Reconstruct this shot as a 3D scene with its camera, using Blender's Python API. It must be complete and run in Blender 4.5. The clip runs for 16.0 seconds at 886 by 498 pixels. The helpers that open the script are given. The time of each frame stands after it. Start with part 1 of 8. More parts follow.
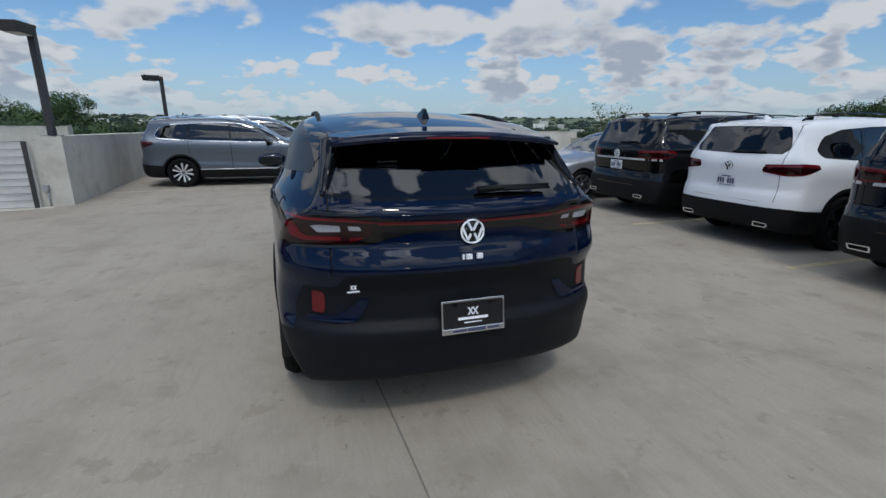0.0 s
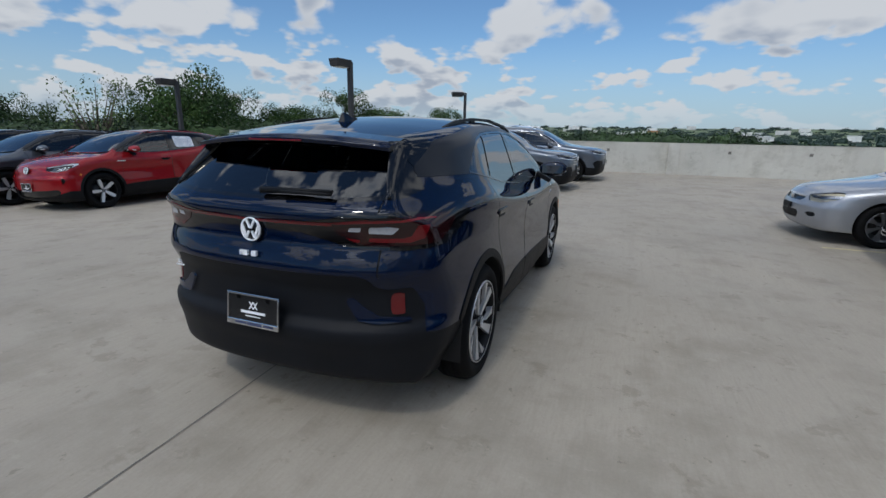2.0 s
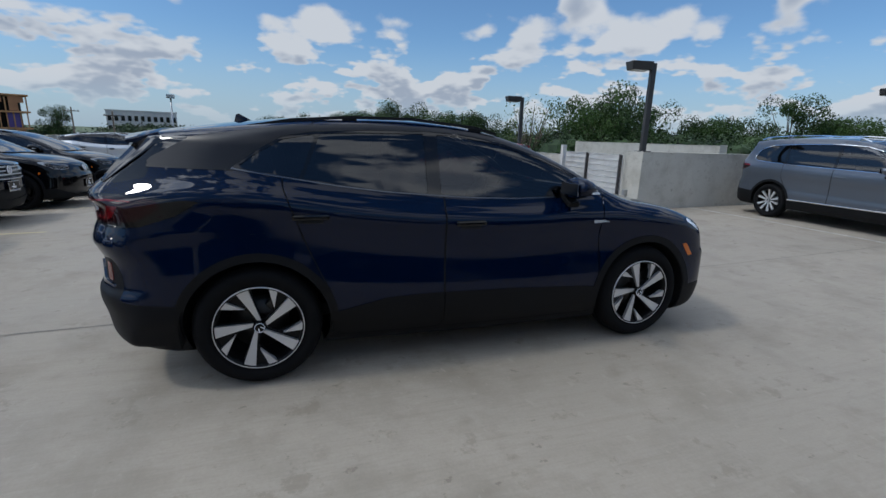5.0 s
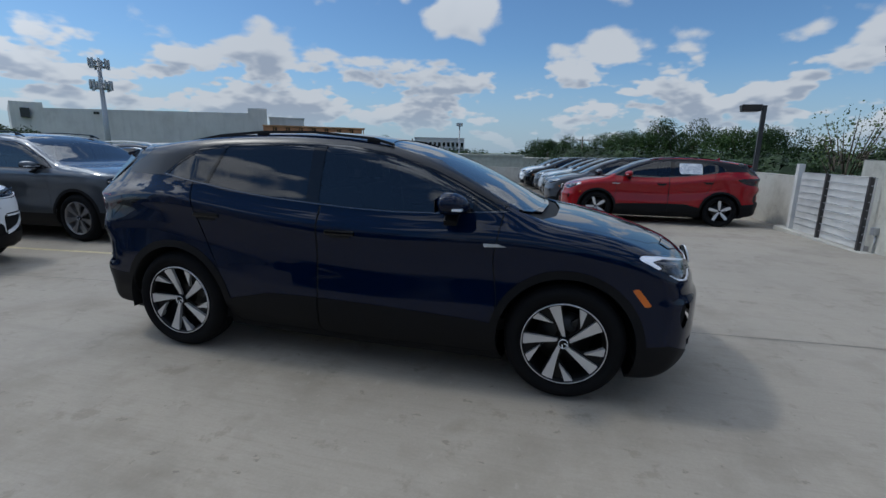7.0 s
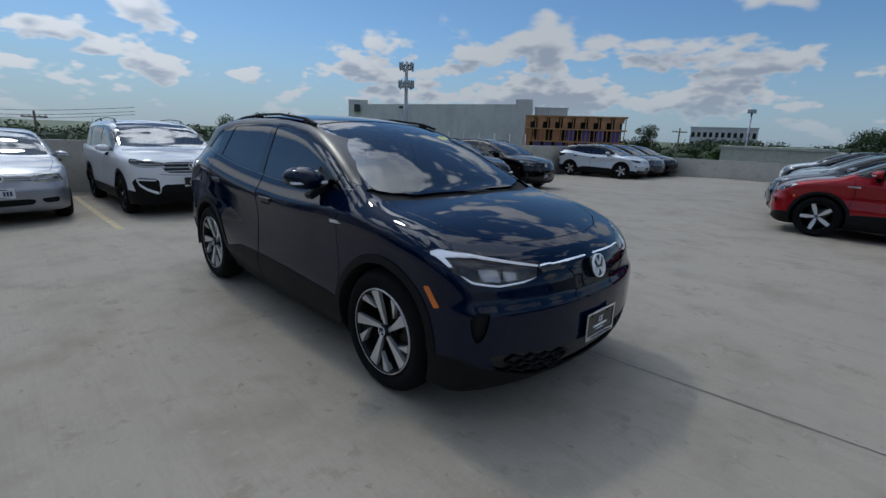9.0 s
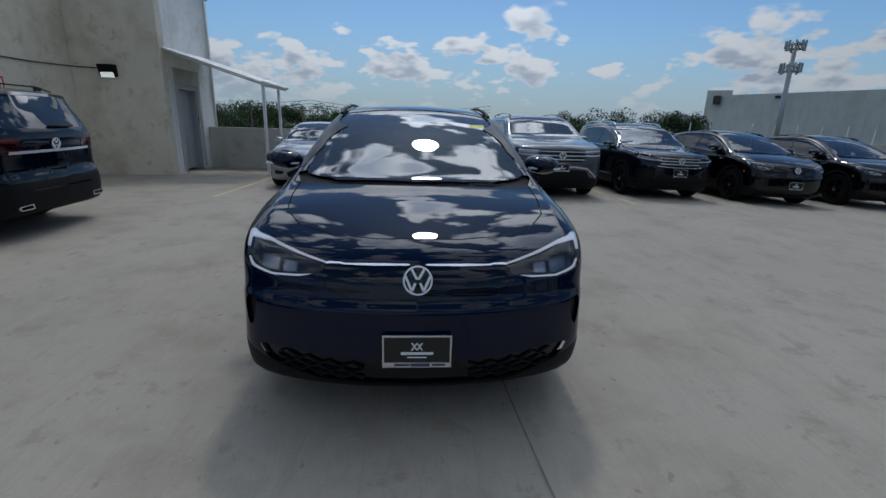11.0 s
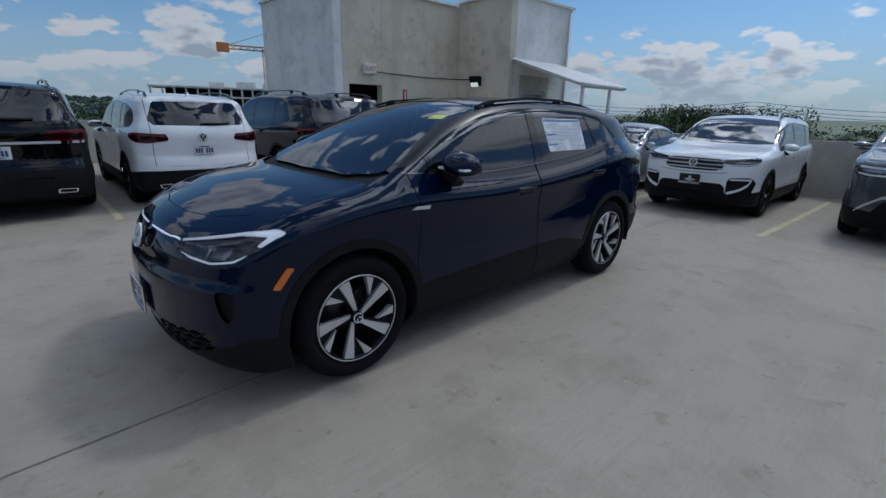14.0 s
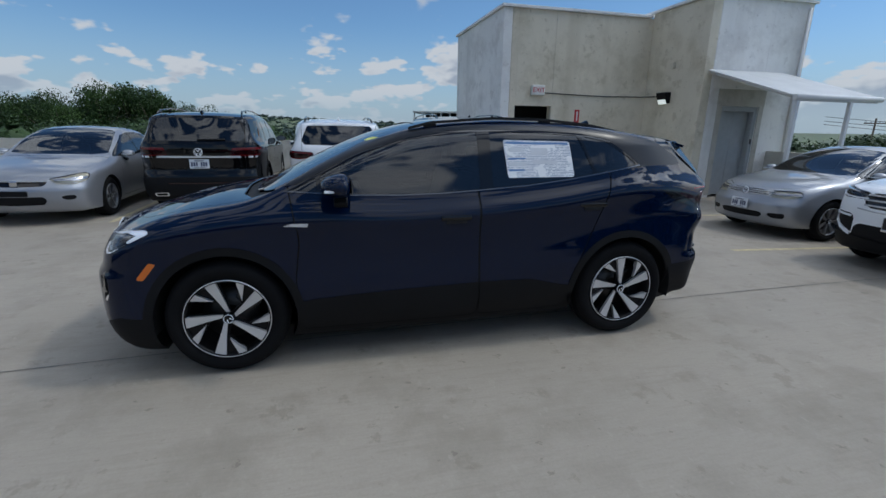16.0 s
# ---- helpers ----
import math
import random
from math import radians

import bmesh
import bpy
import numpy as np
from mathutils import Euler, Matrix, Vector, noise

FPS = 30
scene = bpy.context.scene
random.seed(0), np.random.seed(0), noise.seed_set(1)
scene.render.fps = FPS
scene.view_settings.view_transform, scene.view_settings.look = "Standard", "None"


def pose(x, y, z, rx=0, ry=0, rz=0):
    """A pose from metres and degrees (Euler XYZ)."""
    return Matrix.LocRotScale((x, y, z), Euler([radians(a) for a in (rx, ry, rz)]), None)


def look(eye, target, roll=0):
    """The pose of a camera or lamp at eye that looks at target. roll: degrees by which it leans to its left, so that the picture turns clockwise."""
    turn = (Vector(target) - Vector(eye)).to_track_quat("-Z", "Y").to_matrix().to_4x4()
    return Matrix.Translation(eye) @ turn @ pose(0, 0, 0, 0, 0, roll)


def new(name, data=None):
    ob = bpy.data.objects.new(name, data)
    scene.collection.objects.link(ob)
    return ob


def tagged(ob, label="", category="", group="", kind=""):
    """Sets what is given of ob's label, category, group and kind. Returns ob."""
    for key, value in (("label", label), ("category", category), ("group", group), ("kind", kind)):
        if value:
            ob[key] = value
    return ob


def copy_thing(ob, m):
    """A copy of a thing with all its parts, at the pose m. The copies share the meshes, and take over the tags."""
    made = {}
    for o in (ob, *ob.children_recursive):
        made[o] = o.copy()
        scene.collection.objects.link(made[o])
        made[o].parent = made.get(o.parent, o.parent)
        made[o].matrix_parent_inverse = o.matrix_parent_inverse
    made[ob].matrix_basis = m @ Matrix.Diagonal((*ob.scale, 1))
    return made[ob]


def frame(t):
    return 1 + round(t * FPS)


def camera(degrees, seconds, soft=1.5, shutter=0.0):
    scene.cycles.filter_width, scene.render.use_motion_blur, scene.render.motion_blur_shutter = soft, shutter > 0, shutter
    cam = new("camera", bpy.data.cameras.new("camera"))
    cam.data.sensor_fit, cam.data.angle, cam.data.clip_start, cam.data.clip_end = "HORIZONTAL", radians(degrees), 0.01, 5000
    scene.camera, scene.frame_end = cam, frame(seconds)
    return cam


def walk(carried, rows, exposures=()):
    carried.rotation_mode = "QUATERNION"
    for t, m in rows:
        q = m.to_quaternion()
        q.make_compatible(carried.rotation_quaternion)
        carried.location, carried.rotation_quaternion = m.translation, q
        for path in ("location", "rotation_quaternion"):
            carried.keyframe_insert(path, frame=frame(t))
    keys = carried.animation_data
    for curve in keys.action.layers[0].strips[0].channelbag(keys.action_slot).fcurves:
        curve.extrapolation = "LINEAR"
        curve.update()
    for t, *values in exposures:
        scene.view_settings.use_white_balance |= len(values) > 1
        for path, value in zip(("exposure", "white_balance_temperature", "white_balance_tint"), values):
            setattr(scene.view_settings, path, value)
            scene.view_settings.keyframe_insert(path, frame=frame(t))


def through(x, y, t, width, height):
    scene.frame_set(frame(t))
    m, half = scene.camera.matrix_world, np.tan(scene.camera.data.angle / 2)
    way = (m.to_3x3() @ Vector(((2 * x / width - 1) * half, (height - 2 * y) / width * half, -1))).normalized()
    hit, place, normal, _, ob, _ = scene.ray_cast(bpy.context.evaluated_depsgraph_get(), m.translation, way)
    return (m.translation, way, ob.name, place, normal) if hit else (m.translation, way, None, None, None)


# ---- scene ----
cam = camera(88.1, 16.0)
PATH = [
    (0, (-0.758, -4.227, 1.501), (-0.168, -2.386, 0.989), 0.2),
    (0.5, (-0.204, -4.239, 1.495), (0.088, -2.328, 0.982), 0.5),
    (1, (0.454, -4.263, 1.502), (0.391, -2.326, 1.008), 0.6),
    (1.5, (1.001, -4.143, 1.501), (0.623, -2.241, 1.012), 0.9),
    (1.9, (1.439, -4.007, 1.495), (0.821, -2.169, 1.007), 0.8),
    (2, (1.63, -3.959, 1.492), (0.923, -2.152, 1.008), 1.1),
    (2.5, (2.118, -3.695, 1.472), (1.14, -2.021, 0.981), 0.8),
    (3, (2.606, -3.291, 1.463), (1.36, -1.807, 0.97), 0.8),
    (3.5, (3.001, -2.872, 1.477), (1.552, -1.579, 0.997), 0.6),
    (4, (3.31, -2.291, 1.488), (1.677, -1.235, 1.02), 0.8),
    (4.2, (3.407, -2.054, 1.474), (1.72, -1.087, 1.005), 1.2),
    (6.3, (3.676, 0.35, 1.545), (1.721, 0.335, 1.125), 1.2),
    (6.5, (3.675, 0.646, 1.506), (1.722, 0.498, 1.101), 1.2),
    (7, (3.586, 1.272, 1.492), (1.684, 0.813, 1.075), 1.3),
    (7.5, (3.416, 1.807, 1.513), (1.599, 1.088, 1.084), 1.4),
    (8, (3.167, 2.431, 1.515), (1.478, 1.46, 1.063), 1.9),
    (8.5, (2.801, 2.913, 1.512), (1.254, 1.738, 1.036), 2.0),
    (8.7, (2.645, 3.105, 1.49), (1.163, 1.851, 1.01), 2.0),
    (10.8, (0.293, 4.153, 1.539), (0.003, 2.252, 0.99), 1.7),
    (11, (0.035, 4.173, 1.513), (-0.107, 2.256, 0.963), 1.7),
    (11.5, (-0.524, 4.126, 1.503), (-0.348, 2.216, 0.938), 1.4),
    (12, (-1.142, 3.958, 1.509), (-0.651, 2.107, 0.933), 1.1),
    (12.5, (-1.653, 3.763, 1.519), (-0.912, 1.998, 0.942), 1.1),
    (13, (-2.136, 3.412, 1.522), (-1.123, 1.789, 0.941), 0.9),
    (13.5, (-2.559, 3.09, 1.515), (-1.345, 1.611, 0.932), 1.2),
    (14, (-2.933, 2.646, 1.497), (-1.532, 1.341, 0.919), 1.4),
    (14.5, (-3.221, 2.21, 1.491), (-1.677, 1.068, 0.93), 1.5),
    (15, (-3.496, 1.705, 1.502), (-1.807, 0.783, 0.958), 1.3),
    (15.5, (-3.626, 1.254, 1.522), (-1.832, 0.549, 0.988), 1.0),
    (16, (-3.763, 0.744, 1.538), (-1.889, 0.27, 1.024), 0.9),
]
walk(cam, [(t, look(eye, target, roll)) for t, eye, target, roll in PATH],
     [(0.0, -0.26, 6250, 9), (4.0, -0.22, 6150, 9), (7.0, -0.38, 5950, 8), (8.5, -0.54, 6000, 8), (11.0, -0.7, 6000, 8), (13.0, -0.7, 5850, 8), (14.5, -0.54, 5850, 8), (16.0, -0.36, 6000, 8)])

# ---- sky, clouds and sun ----
SUN_UP, SUN_AWAY = 54.0, 184.0  # degrees above the horizon; compass turn from +y, clockwise
world = bpy.data.worlds.new("sky")
scene.world = world
world.use_nodes = True
wn, wl = world.node_tree.nodes, world.node_tree.links


def wmath(op, a, b=None, clamp=False):
    n = wn.new("ShaderNodeMath")
    n.operation, n.use_clamp = op, clamp
    for k, v in enumerate((a, b)):
        if v is None:
            continue
        if isinstance(v, (int, float)):
            n.inputs[k].default_value = v
        else:
            wl.new(v, n.inputs[k])
    return n.outputs[0]


def wrange(v, a, b, lo, hi, smooth=True):
    n = wn.new("ShaderNodeMapRange")
    n.interpolation_type = "SMOOTHSTEP" if smooth else "LINEAR"
    for k, q in zip(("From Min", "From Max", "To Min", "To Max"), (a, b, lo, hi)):
        n.inputs[k].default_value = q
    wl.new(v, n.inputs["Value"])
    return n.outputs["Result"]


sky = wn.new("ShaderNodeTexSky")
sky.sky_type, sky.sun_disc = "NISHITA", False
sky.sun_elevation, sky.sun_rotation = radians(SUN_UP), radians(SUN_AWAY)
sky.air_density, sky.dust_density, sky.ozone_density = 1.0, 0.6, 1.5
where = wn.new("ShaderNodeTexCoord")
xyz = wn.new("ShaderNodeSeparateXYZ")
wl.new(where.outputs["Generated"], xyz.inputs[0])
height = wmath("MAXIMUM", xyz.outputs["Z"], 0.0)


def cloud_vector(push, spread, rise):
    """The way looked along, drawn out to the horizon so that far puffs are small; push lifts it."""
    k = wmath("DIVIDE", 1.0, wmath("ADD", height, spread))
    v = wn.new("ShaderNodeCombineXYZ")
    wl.new(wmath("MULTIPLY", xyz.outputs["X"], k), v.inputs[0])
    wl.new(wmath("MULTIPLY", xyz.outputs["Y"], k), v.inputs[1])
    wl.new(wmath("MULTIPLY", wmath("ADD", xyz.outputs["Z"], push), wmath("MULTIPLY", k, rise)), v.inputs[2])
    return v.outputs[0]


def cloud_noise(vec, scale, detail=6.0, rough=0.5, offset=(0, 0, 0)):
    mp = wn.new("ShaderNodeMapping")
    mp.inputs["Location"].default_value = offset
    wl.new(vec, mp.inputs["Vector"])
    n = wn.new("ShaderNodeTexNoise")
    n.inputs["Scale"].default_value, n.inputs["Detail"].default_value, n.inputs["Roughness"].default_value = scale, detail, rough
    wl.new(mp.outputs["Vector"], n.inputs["Vector"])
    return n.outputs["Fac"]


def billows(vec, scale):
    """Round heads, 0 to about 0.6, packed side by side."""
    warp = wn.new("ShaderNodeTexNoise")
    warp.inputs["Scale"].default_value, warp.inputs["Detail"].default_value = scale * 1.1, 2.0
    wl.new(vec, warp.inputs["Vector"])
    bend = wn.new("ShaderNodeVectorMath")
    bend.operation = "MULTIPLY_ADD"
    wl.new(warp.outputs["Color"], bend.inputs[0])
    bend.inputs[1].default_value = (0.5 / scale,) * 3
    wl.new(vec, bend.inputs[2])
    n = wn.new("ShaderNodeTexVoronoi")
    n.inputs["Scale"].default_value = scale
    wl.new(bend.outputs[0], n.inputs["Vector"])
    return wmath("SUBTRACT", 0.6, n.outputs["Distance"])


def heap_vector(push, tall):
    """The way looked along, with heights drawn out so that puffs lie flat."""
    v = wn.new("ShaderNodeCombineXYZ")
    wl.new(xyz.outputs["X"], v.inputs[0])
    wl.new(xyz.outputs["Y"], v.inputs[1])
    wl.new(wmath("MULTIPLY", wmath("ADD", xyz.outputs["Z"], push), tall), v.inputs[2])
    return v.outputs[0]


def heaps(push, fine, scale, tall, offset):
    vec = heap_vector(push, tall)
    body = wmath("ADD", wmath("MULTIPLY", cloud_noise(vec, scale, 3.0, 0.5, offset), 1.25), -0.185)
    heads = wmath("ADD", wmath("MULTIPLY", billows(vec, scale * 2.5), 0.17), wmath("MULTIPLY", billows(vec, scale * 6.2), 0.08 if fine else 0.0))
    crumbs = wmath("MULTIPLY", cloud_noise(vec, scale * 9.0, 4.0, 0.6), 0.075 if fine else 0.0)
    return wmath("ADD", wmath("ADD", body, heads), crumbs)


def cumulus(push, fine):
    """Small far heaps low down, large near ones higher up."""
    low, high = heaps(push * 0.4, fine, 9.5, 2.3, (3.1, 7.4, 0.6)), heaps(push, fine, 3.9, 1.5, (1.7, 2.9, 5.2))
    m = wn.new("ShaderNodeMix")
    wl.new(wrange(xyz.outputs["Z"], 0.1, 0.24, 0.0, 1.0), m.inputs["Factor"])
    wl.new(low, m.inputs["A"])
    wl.new(high, m.inputs["B"])
    return m.outputs["Result"]


broad = cloud_noise(cloud_vector(0.0, 0.3, 1.0), 0.9, 2.0, 0.5, (9.3, 4.2, 0.0))
toward = wn.new("ShaderNodeVectorMath")
toward.operation = "DOT_PRODUCT"
wl.new(where.outputs["Generated"], toward.inputs[0])
toward.inputs[1].default_value = (math.cos(radians(SUN_UP)) * math.sin(radians(SUN_AWAY)), math.cos(radians(SUN_UP)) * math.cos(radians(SUN_AWAY)), math.sin(radians(SUN_UP)))
fields = wmath("ADD", wmath("ADD", wmath("MULTIPLY", wmath("SUBTRACT", broad, 0.5), 0.35), wrange(toward.outputs["Value"], 0.8, 0.98, 0.0, 0.06)), wmath("ADD", wrange(xyz.outputs["Z"], 0.04, 0.26, 0.055, 0.0), wrange(xyz.outputs["Y"], -0.1, 0.7, 0.0, 0.05)))
amount = wmath("ADD", cumulus(0.0, True), fields)
over = wmath("ADD", cumulus(0.06, False), fields)
cover = wrange(amount, 0.53, 0.615, 0.0, 1.0)
# the base of a heap is grey where more cloud stands over it
thick = wmath("MULTIPLY", wrange(over, 0.50, 0.66, 0.0, 1.0), wrange(amount, 0.56, 0.70, 0.25, 1.0))
cloud = wn.new("ShaderNodeMix")
cloud.data_type = "RGBA"
cloud.inputs["A"].default_value, cloud.inputs["B"].default_value = (8.0, 8.1, 8.3, 1), (4.5, 5.0, 5.9, 1)
wl.new(thick, cloud.inputs["Factor"])
deep = wn.new("ShaderNodeMix")
deep.data_type, deep.blend_type = "RGBA", "MULTIPLY"
deep.inputs["Factor"].default_value = 1.0
deep.inputs["B"].default_value = (0.98, 1.24, 1.45, 1)
wl.new(sky.outputs["Color"], deep.inputs["A"])
haze = wn.new("ShaderNodeMix")
haze.data_type = "RGBA"
haze.inputs["B"].default_value = (4.8, 6.0, 7.4, 1)
wl.new(wrange(xyz.outputs["Z"], 0.0, 0.2, 0.7, 0.0), haze.inputs["Factor"])
wl.new(deep.outputs["Result"], haze.inputs["A"])
mixed_sky = wn.new("ShaderNodeMix")
mixed_sky.data_type = "RGBA"
wl.new(wmath("MULTIPLY", cover, wrange(xyz.outputs["Z"], -0.01, 0.09, 0.15, 0.96)), mixed_sky.inputs["Factor"])
wl.new(haze.outputs["Result"], mixed_sky.inputs["A"])
# cloud is brighter higher up, out of the haze, and round the sun
glare = wn.new("ShaderNodeVectorMath")
glare.operation = "SCALE"
wl.new(cloud.outputs["Result"], glare.inputs[0])
bright = wmath("ADD", wrange(toward.outputs["Value"], 0.5, 0.95, 0.0, 1.2), wrange(toward.outputs["Value"], 0.84, 0.985, 0.0, 5.2))
wl.new(wmath("ADD", bright, wrange(xyz.outputs["Z"], 0.2, 0.6, 1.0, 1.7)), glare.inputs["Scale"])
wl.new(glare.outputs["Vector"], mixed_sky.inputs["B"])
wl.new(mixed_sky.outputs["Result"], wn["Background"].inputs["Color"])
wn["Background"].inputs["Strength"].default_value = 0.09

sun = new("sun", bpy.data.lights.new("sun", "SUN"))
sun.data.energy, sun.data.angle, sun.data.color = 1.05, radians(5), (1.0, 0.93, 0.82)
up, away = radians(SUN_UP), radians(SUN_AWAY)
sun.matrix_world = look((0, 0, 0), (-math.cos(up) * math.sin(away), -math.cos(up) * math.cos(away), -math.sin(up)))

# ---- materials ----
def material(name):
    m = bpy.data.materials.new(name)
    m.use_nodes = True
    nodes, links = m.node_tree.nodes, m.node_tree.links
    return m, nodes, links, nodes["Principled BSDF"]


def plain(name, color, rough=0.5, metal=0.0, coat=0.0, vary=0.08, scale=6.0, bump=0.0, bump_scale=200.0, spec=0.5, emit=0.0):
    """A surface with a little change of tone and gloss at two scales, and fine relief."""
    m, nodes, links, b = material(name)
    where = nodes.new("ShaderNodeTexCoord")
    b.inputs["Metallic"].default_value = metal
    b.inputs["Specular IOR Level"].default_value = spec
    b.inputs["Coat Weight"].default_value = coat
    b.inputs["Coat Roughness"].default_value = 0.02
    n1 = nodes.new("ShaderNodeTexNoise")
    n1.inputs["Scale"].default_value, n1.inputs["Detail"].default_value = scale, 8.0
    links.new(where.outputs["Object"], n1.inputs["Vector"])
    ramp = nodes.new("ShaderNodeMapRange")
    ramp.inputs["To Min"].default_value, ramp.inputs["To Max"].default_value = 1 - vary, 1 + vary
    ramp.inputs["From Min"].default_value, ramp.inputs["From Max"].default_value = 0.3, 0.7
    links.new(n1.outputs["Fac"], ramp.inputs["Value"])
    mix = nodes.new("ShaderNodeVectorMath")
    mix.operation = "SCALE"
    mix.inputs[0].default_value = color
    links.new(ramp.outputs["Result"], mix.inputs["Scale"])
    links.new(mix.outputs["Vector"], b.inputs["Base Color"])
    rr = nodes.new("ShaderNodeMapRange")
    rr.inputs["To Min"].default_value, rr.inputs["To Max"].default_value = rough * (1 - vary), min(1, rough * (1 + vary))
    links.new(n1.outputs["Fac"], rr.inputs["Value"])
    links.new(rr.outputs["Result"], b.inputs["Roughness"])
    if bump:
        n2 = nodes.new("ShaderNodeTexNoise")
        n2.inputs["Scale"].default_value, n2.inputs["Detail"].default_value = bump_scale, 4.0
        links.new(where.outputs["Object"], n2.inputs["Vector"])
        bp = nodes.new("ShaderNodeBump")
        bp.inputs["Strength"].default_value, bp.inputs["Distance"].default_value = bump, 0.002
        links.new(n2.outputs["Fac"], bp.inputs["Height"])
        links.new(bp.outputs["Normal"], b.inputs["Normal"])
    if emit:
        b.inputs["Emission Color"].default_value = (*color, 1)
        b.inputs["Emission Strength"].default_value = emit
    return m


def paint(name, color, metal=0.55, rough=0.32, ior=1.45):
    """Metallic paint under clear lacquer, with fine flake and a breath of dust."""
    m, nodes, links, b = material(name)
    where = nodes.new("ShaderNodeTexCoord")
    dust = nodes.new("ShaderNodeTexNoise")
    dust.inputs["Scale"].default_value, dust.inputs["Detail"].default_value = 3.0, 9.0
    links.new(where.outputs["Object"], dust.inputs["Vector"])
    flake = nodes.new("ShaderNodeTexNoise")
    flake.inputs["Scale"].default_value = 900.0
    links.new(where.outputs["Object"], flake.inputs["Vector"])
    mr = nodes.new("ShaderNodeMapRange")
    mr.inputs["To Min"].default_value, mr.inputs["To Max"].default_value = 0.8, 1.2
    links.new(flake.outputs["Fac"], mr.inputs["Value"])
    mul = nodes.new("ShaderNodeVectorMath")
    mul.operation = "SCALE"
    mul.inputs[0].default_value = color
    links.new(mr.outputs["Result"], mul.inputs["Scale"])
    links.new(mul.outputs["Vector"], b.inputs["Base Color"])
    b.inputs["Metallic"].default_value, b.inputs["Roughness"].default_value = metal, rough
    b.inputs["Coat Weight"].default_value = 1.0
    b.inputs["Coat IOR"].default_value = ior
    b.inputs["Specular IOR Level"].default_value = 0.0
    cr = nodes.new("ShaderNodeMapRange")
    cr.inputs["To Min"].default_value, cr.inputs["To Max"].default_value = 0.0, 0.03
    links.new(dust.outputs["Fac"], cr.inputs["Value"])
    links.new(cr.outputs["Result"], b.inputs["Coat Roughness"])
    return m


def glass(name, tint, through, rough=0.0, ior=1.7):
    """Tinted pane: mirror gloss by its angle over a darkened view through it."""
    m, nodes, links, b = material(name)
    nodes.remove(b)
    out = nodes["Material Output"]
    clear = nodes.new("ShaderNodeBsdfTransparent")
    clear.inputs["Color"].default_value = (tint[0] * through, tint[1] * through, tint[2] * through, 1)
    gloss = nodes.new("ShaderNodeBsdfGlossy")
    gloss.inputs["Roughness"].default_value = rough
    gloss.inputs["Color"].default_value = (0.95, 0.97, 1, 1)
    fres = nodes.new("ShaderNodeFresnel")
    fres.inputs["IOR"].default_value = ior
    mix = nodes.new("ShaderNodeMixShader")
    links.new(fres.outputs["Fac"], mix.inputs["Fac"])
    links.new(clear.outputs["BSDF"], mix.inputs[1])
    links.new(gloss.outputs["BSDF"], mix.inputs[2])
    links.new(mix.outputs["Shader"], out.inputs["Surface"])
    return m


PAINT_BLUE = paint("dusk_blue_paint", (0.001, 0.0057, 0.0225), 0.0, 0.45, 1.38)
PAINT_RED = paint("red_paint", (0.27, 0.010, 0.013), 0.35, 0.38)
PAINT_BLACK = paint("black_paint", (0.003, 0.003, 0.0035), 0.0, 0.4)
PAINT_NIGHT = paint("night_blue_paint", (0.002, 0.004, 0.010), 0.0, 0.4)
PAINT_WHITE = paint("white_paint", (0.78, 0.79, 0.8), 0.0, 0.35)
PAINT_GREY = paint("platinum_grey_paint", (0.09, 0.1, 0.115), 0.6, 0.32)
PAINT_BLUEGREY = paint("blue_grey_paint", (0.11, 0.125, 0.15), 0.6, 0.32)
PAINT_SILVER = paint("silver_paint", (0.33, 0.34, 0.36), 0.6, 0.35)
PAINT_PALE = paint("pale_silver_paint", (0.6, 0.62, 0.64), 0.45, 0.35)
GLOSS_BLACK = plain("gloss_black_trim", (0.005, 0.005, 0.0056), 0.05)
SATIN_GREY = plain("satin_dark_grey_trim", (0.008, 0.009, 0.012), 0.3, vary=0.05, spec=0.3)
PLASTIC = plain("black_grained_plastic", (0.006, 0.0062, 0.007), 0.55, vary=0.15, bump=0.25, bump_scale=700, spec=0.18)
PLASTIC_MID = plain("dark_grey_grained_plastic", (0.009, 0.0098, 0.012), 0.5, vary=0.12, bump=0.15, bump_scale=600, spec=0.12)
SEAM = plain("panel_joint_black", (0.004, 0.004, 0.004), 0.8)
RUBBER = plain("tyre_rubber", (0.007, 0.007, 0.0075), 0.8, vary=0.2, bump=0.3, bump_scale=300, spec=0.12)
ALLOY = plain("machined_alloy", (0.66, 0.66, 0.66), 0.38, metal=0.6, vary=0.06)
ALLOY_DARK = plain("black_alloy", (0.006, 0.006, 0.0065), 0.35, vary=0.1, spec=0.2)
ALLOY_GREY = plain("grey_alloy", (0.3, 0.3, 0.31), 0.35, metal=0.8)
BRAKE = plain("brake_steel", (0.07, 0.068, 0.066), 0.45, metal=0.9, vary=0.2)
CHROME_DARK = plain("dark_chrome", (0.32, 0.33, 0.35), 0.18, metal=1.0, vary=0.03)
CHROME = plain("chrome", (0.75, 0.76, 0.78), 0.08, metal=1.0, vary=0.02)
BADGE = plain("white_badge", (0.85, 0.86, 0.88), 0.25, vary=0.02)
LAMP_WHITE = plain("lamp_white_guide", (0.8, 0.82, 0.85), 0.2, vary=0.02)
LAMP_LIT = plain("lit_daytime_light", (0.85, 0.9, 1.0), 0.2, vary=0.02, emit=0.35)
LAMP_REFLECTOR = plain("lamp_reflector", (0.34, 0.35, 0.37), 0.2, metal=0.9)
LAMP_RED = plain("lamp_red_lens", (0.11, 0.004, 0.006), 0.1, coat=0.0)
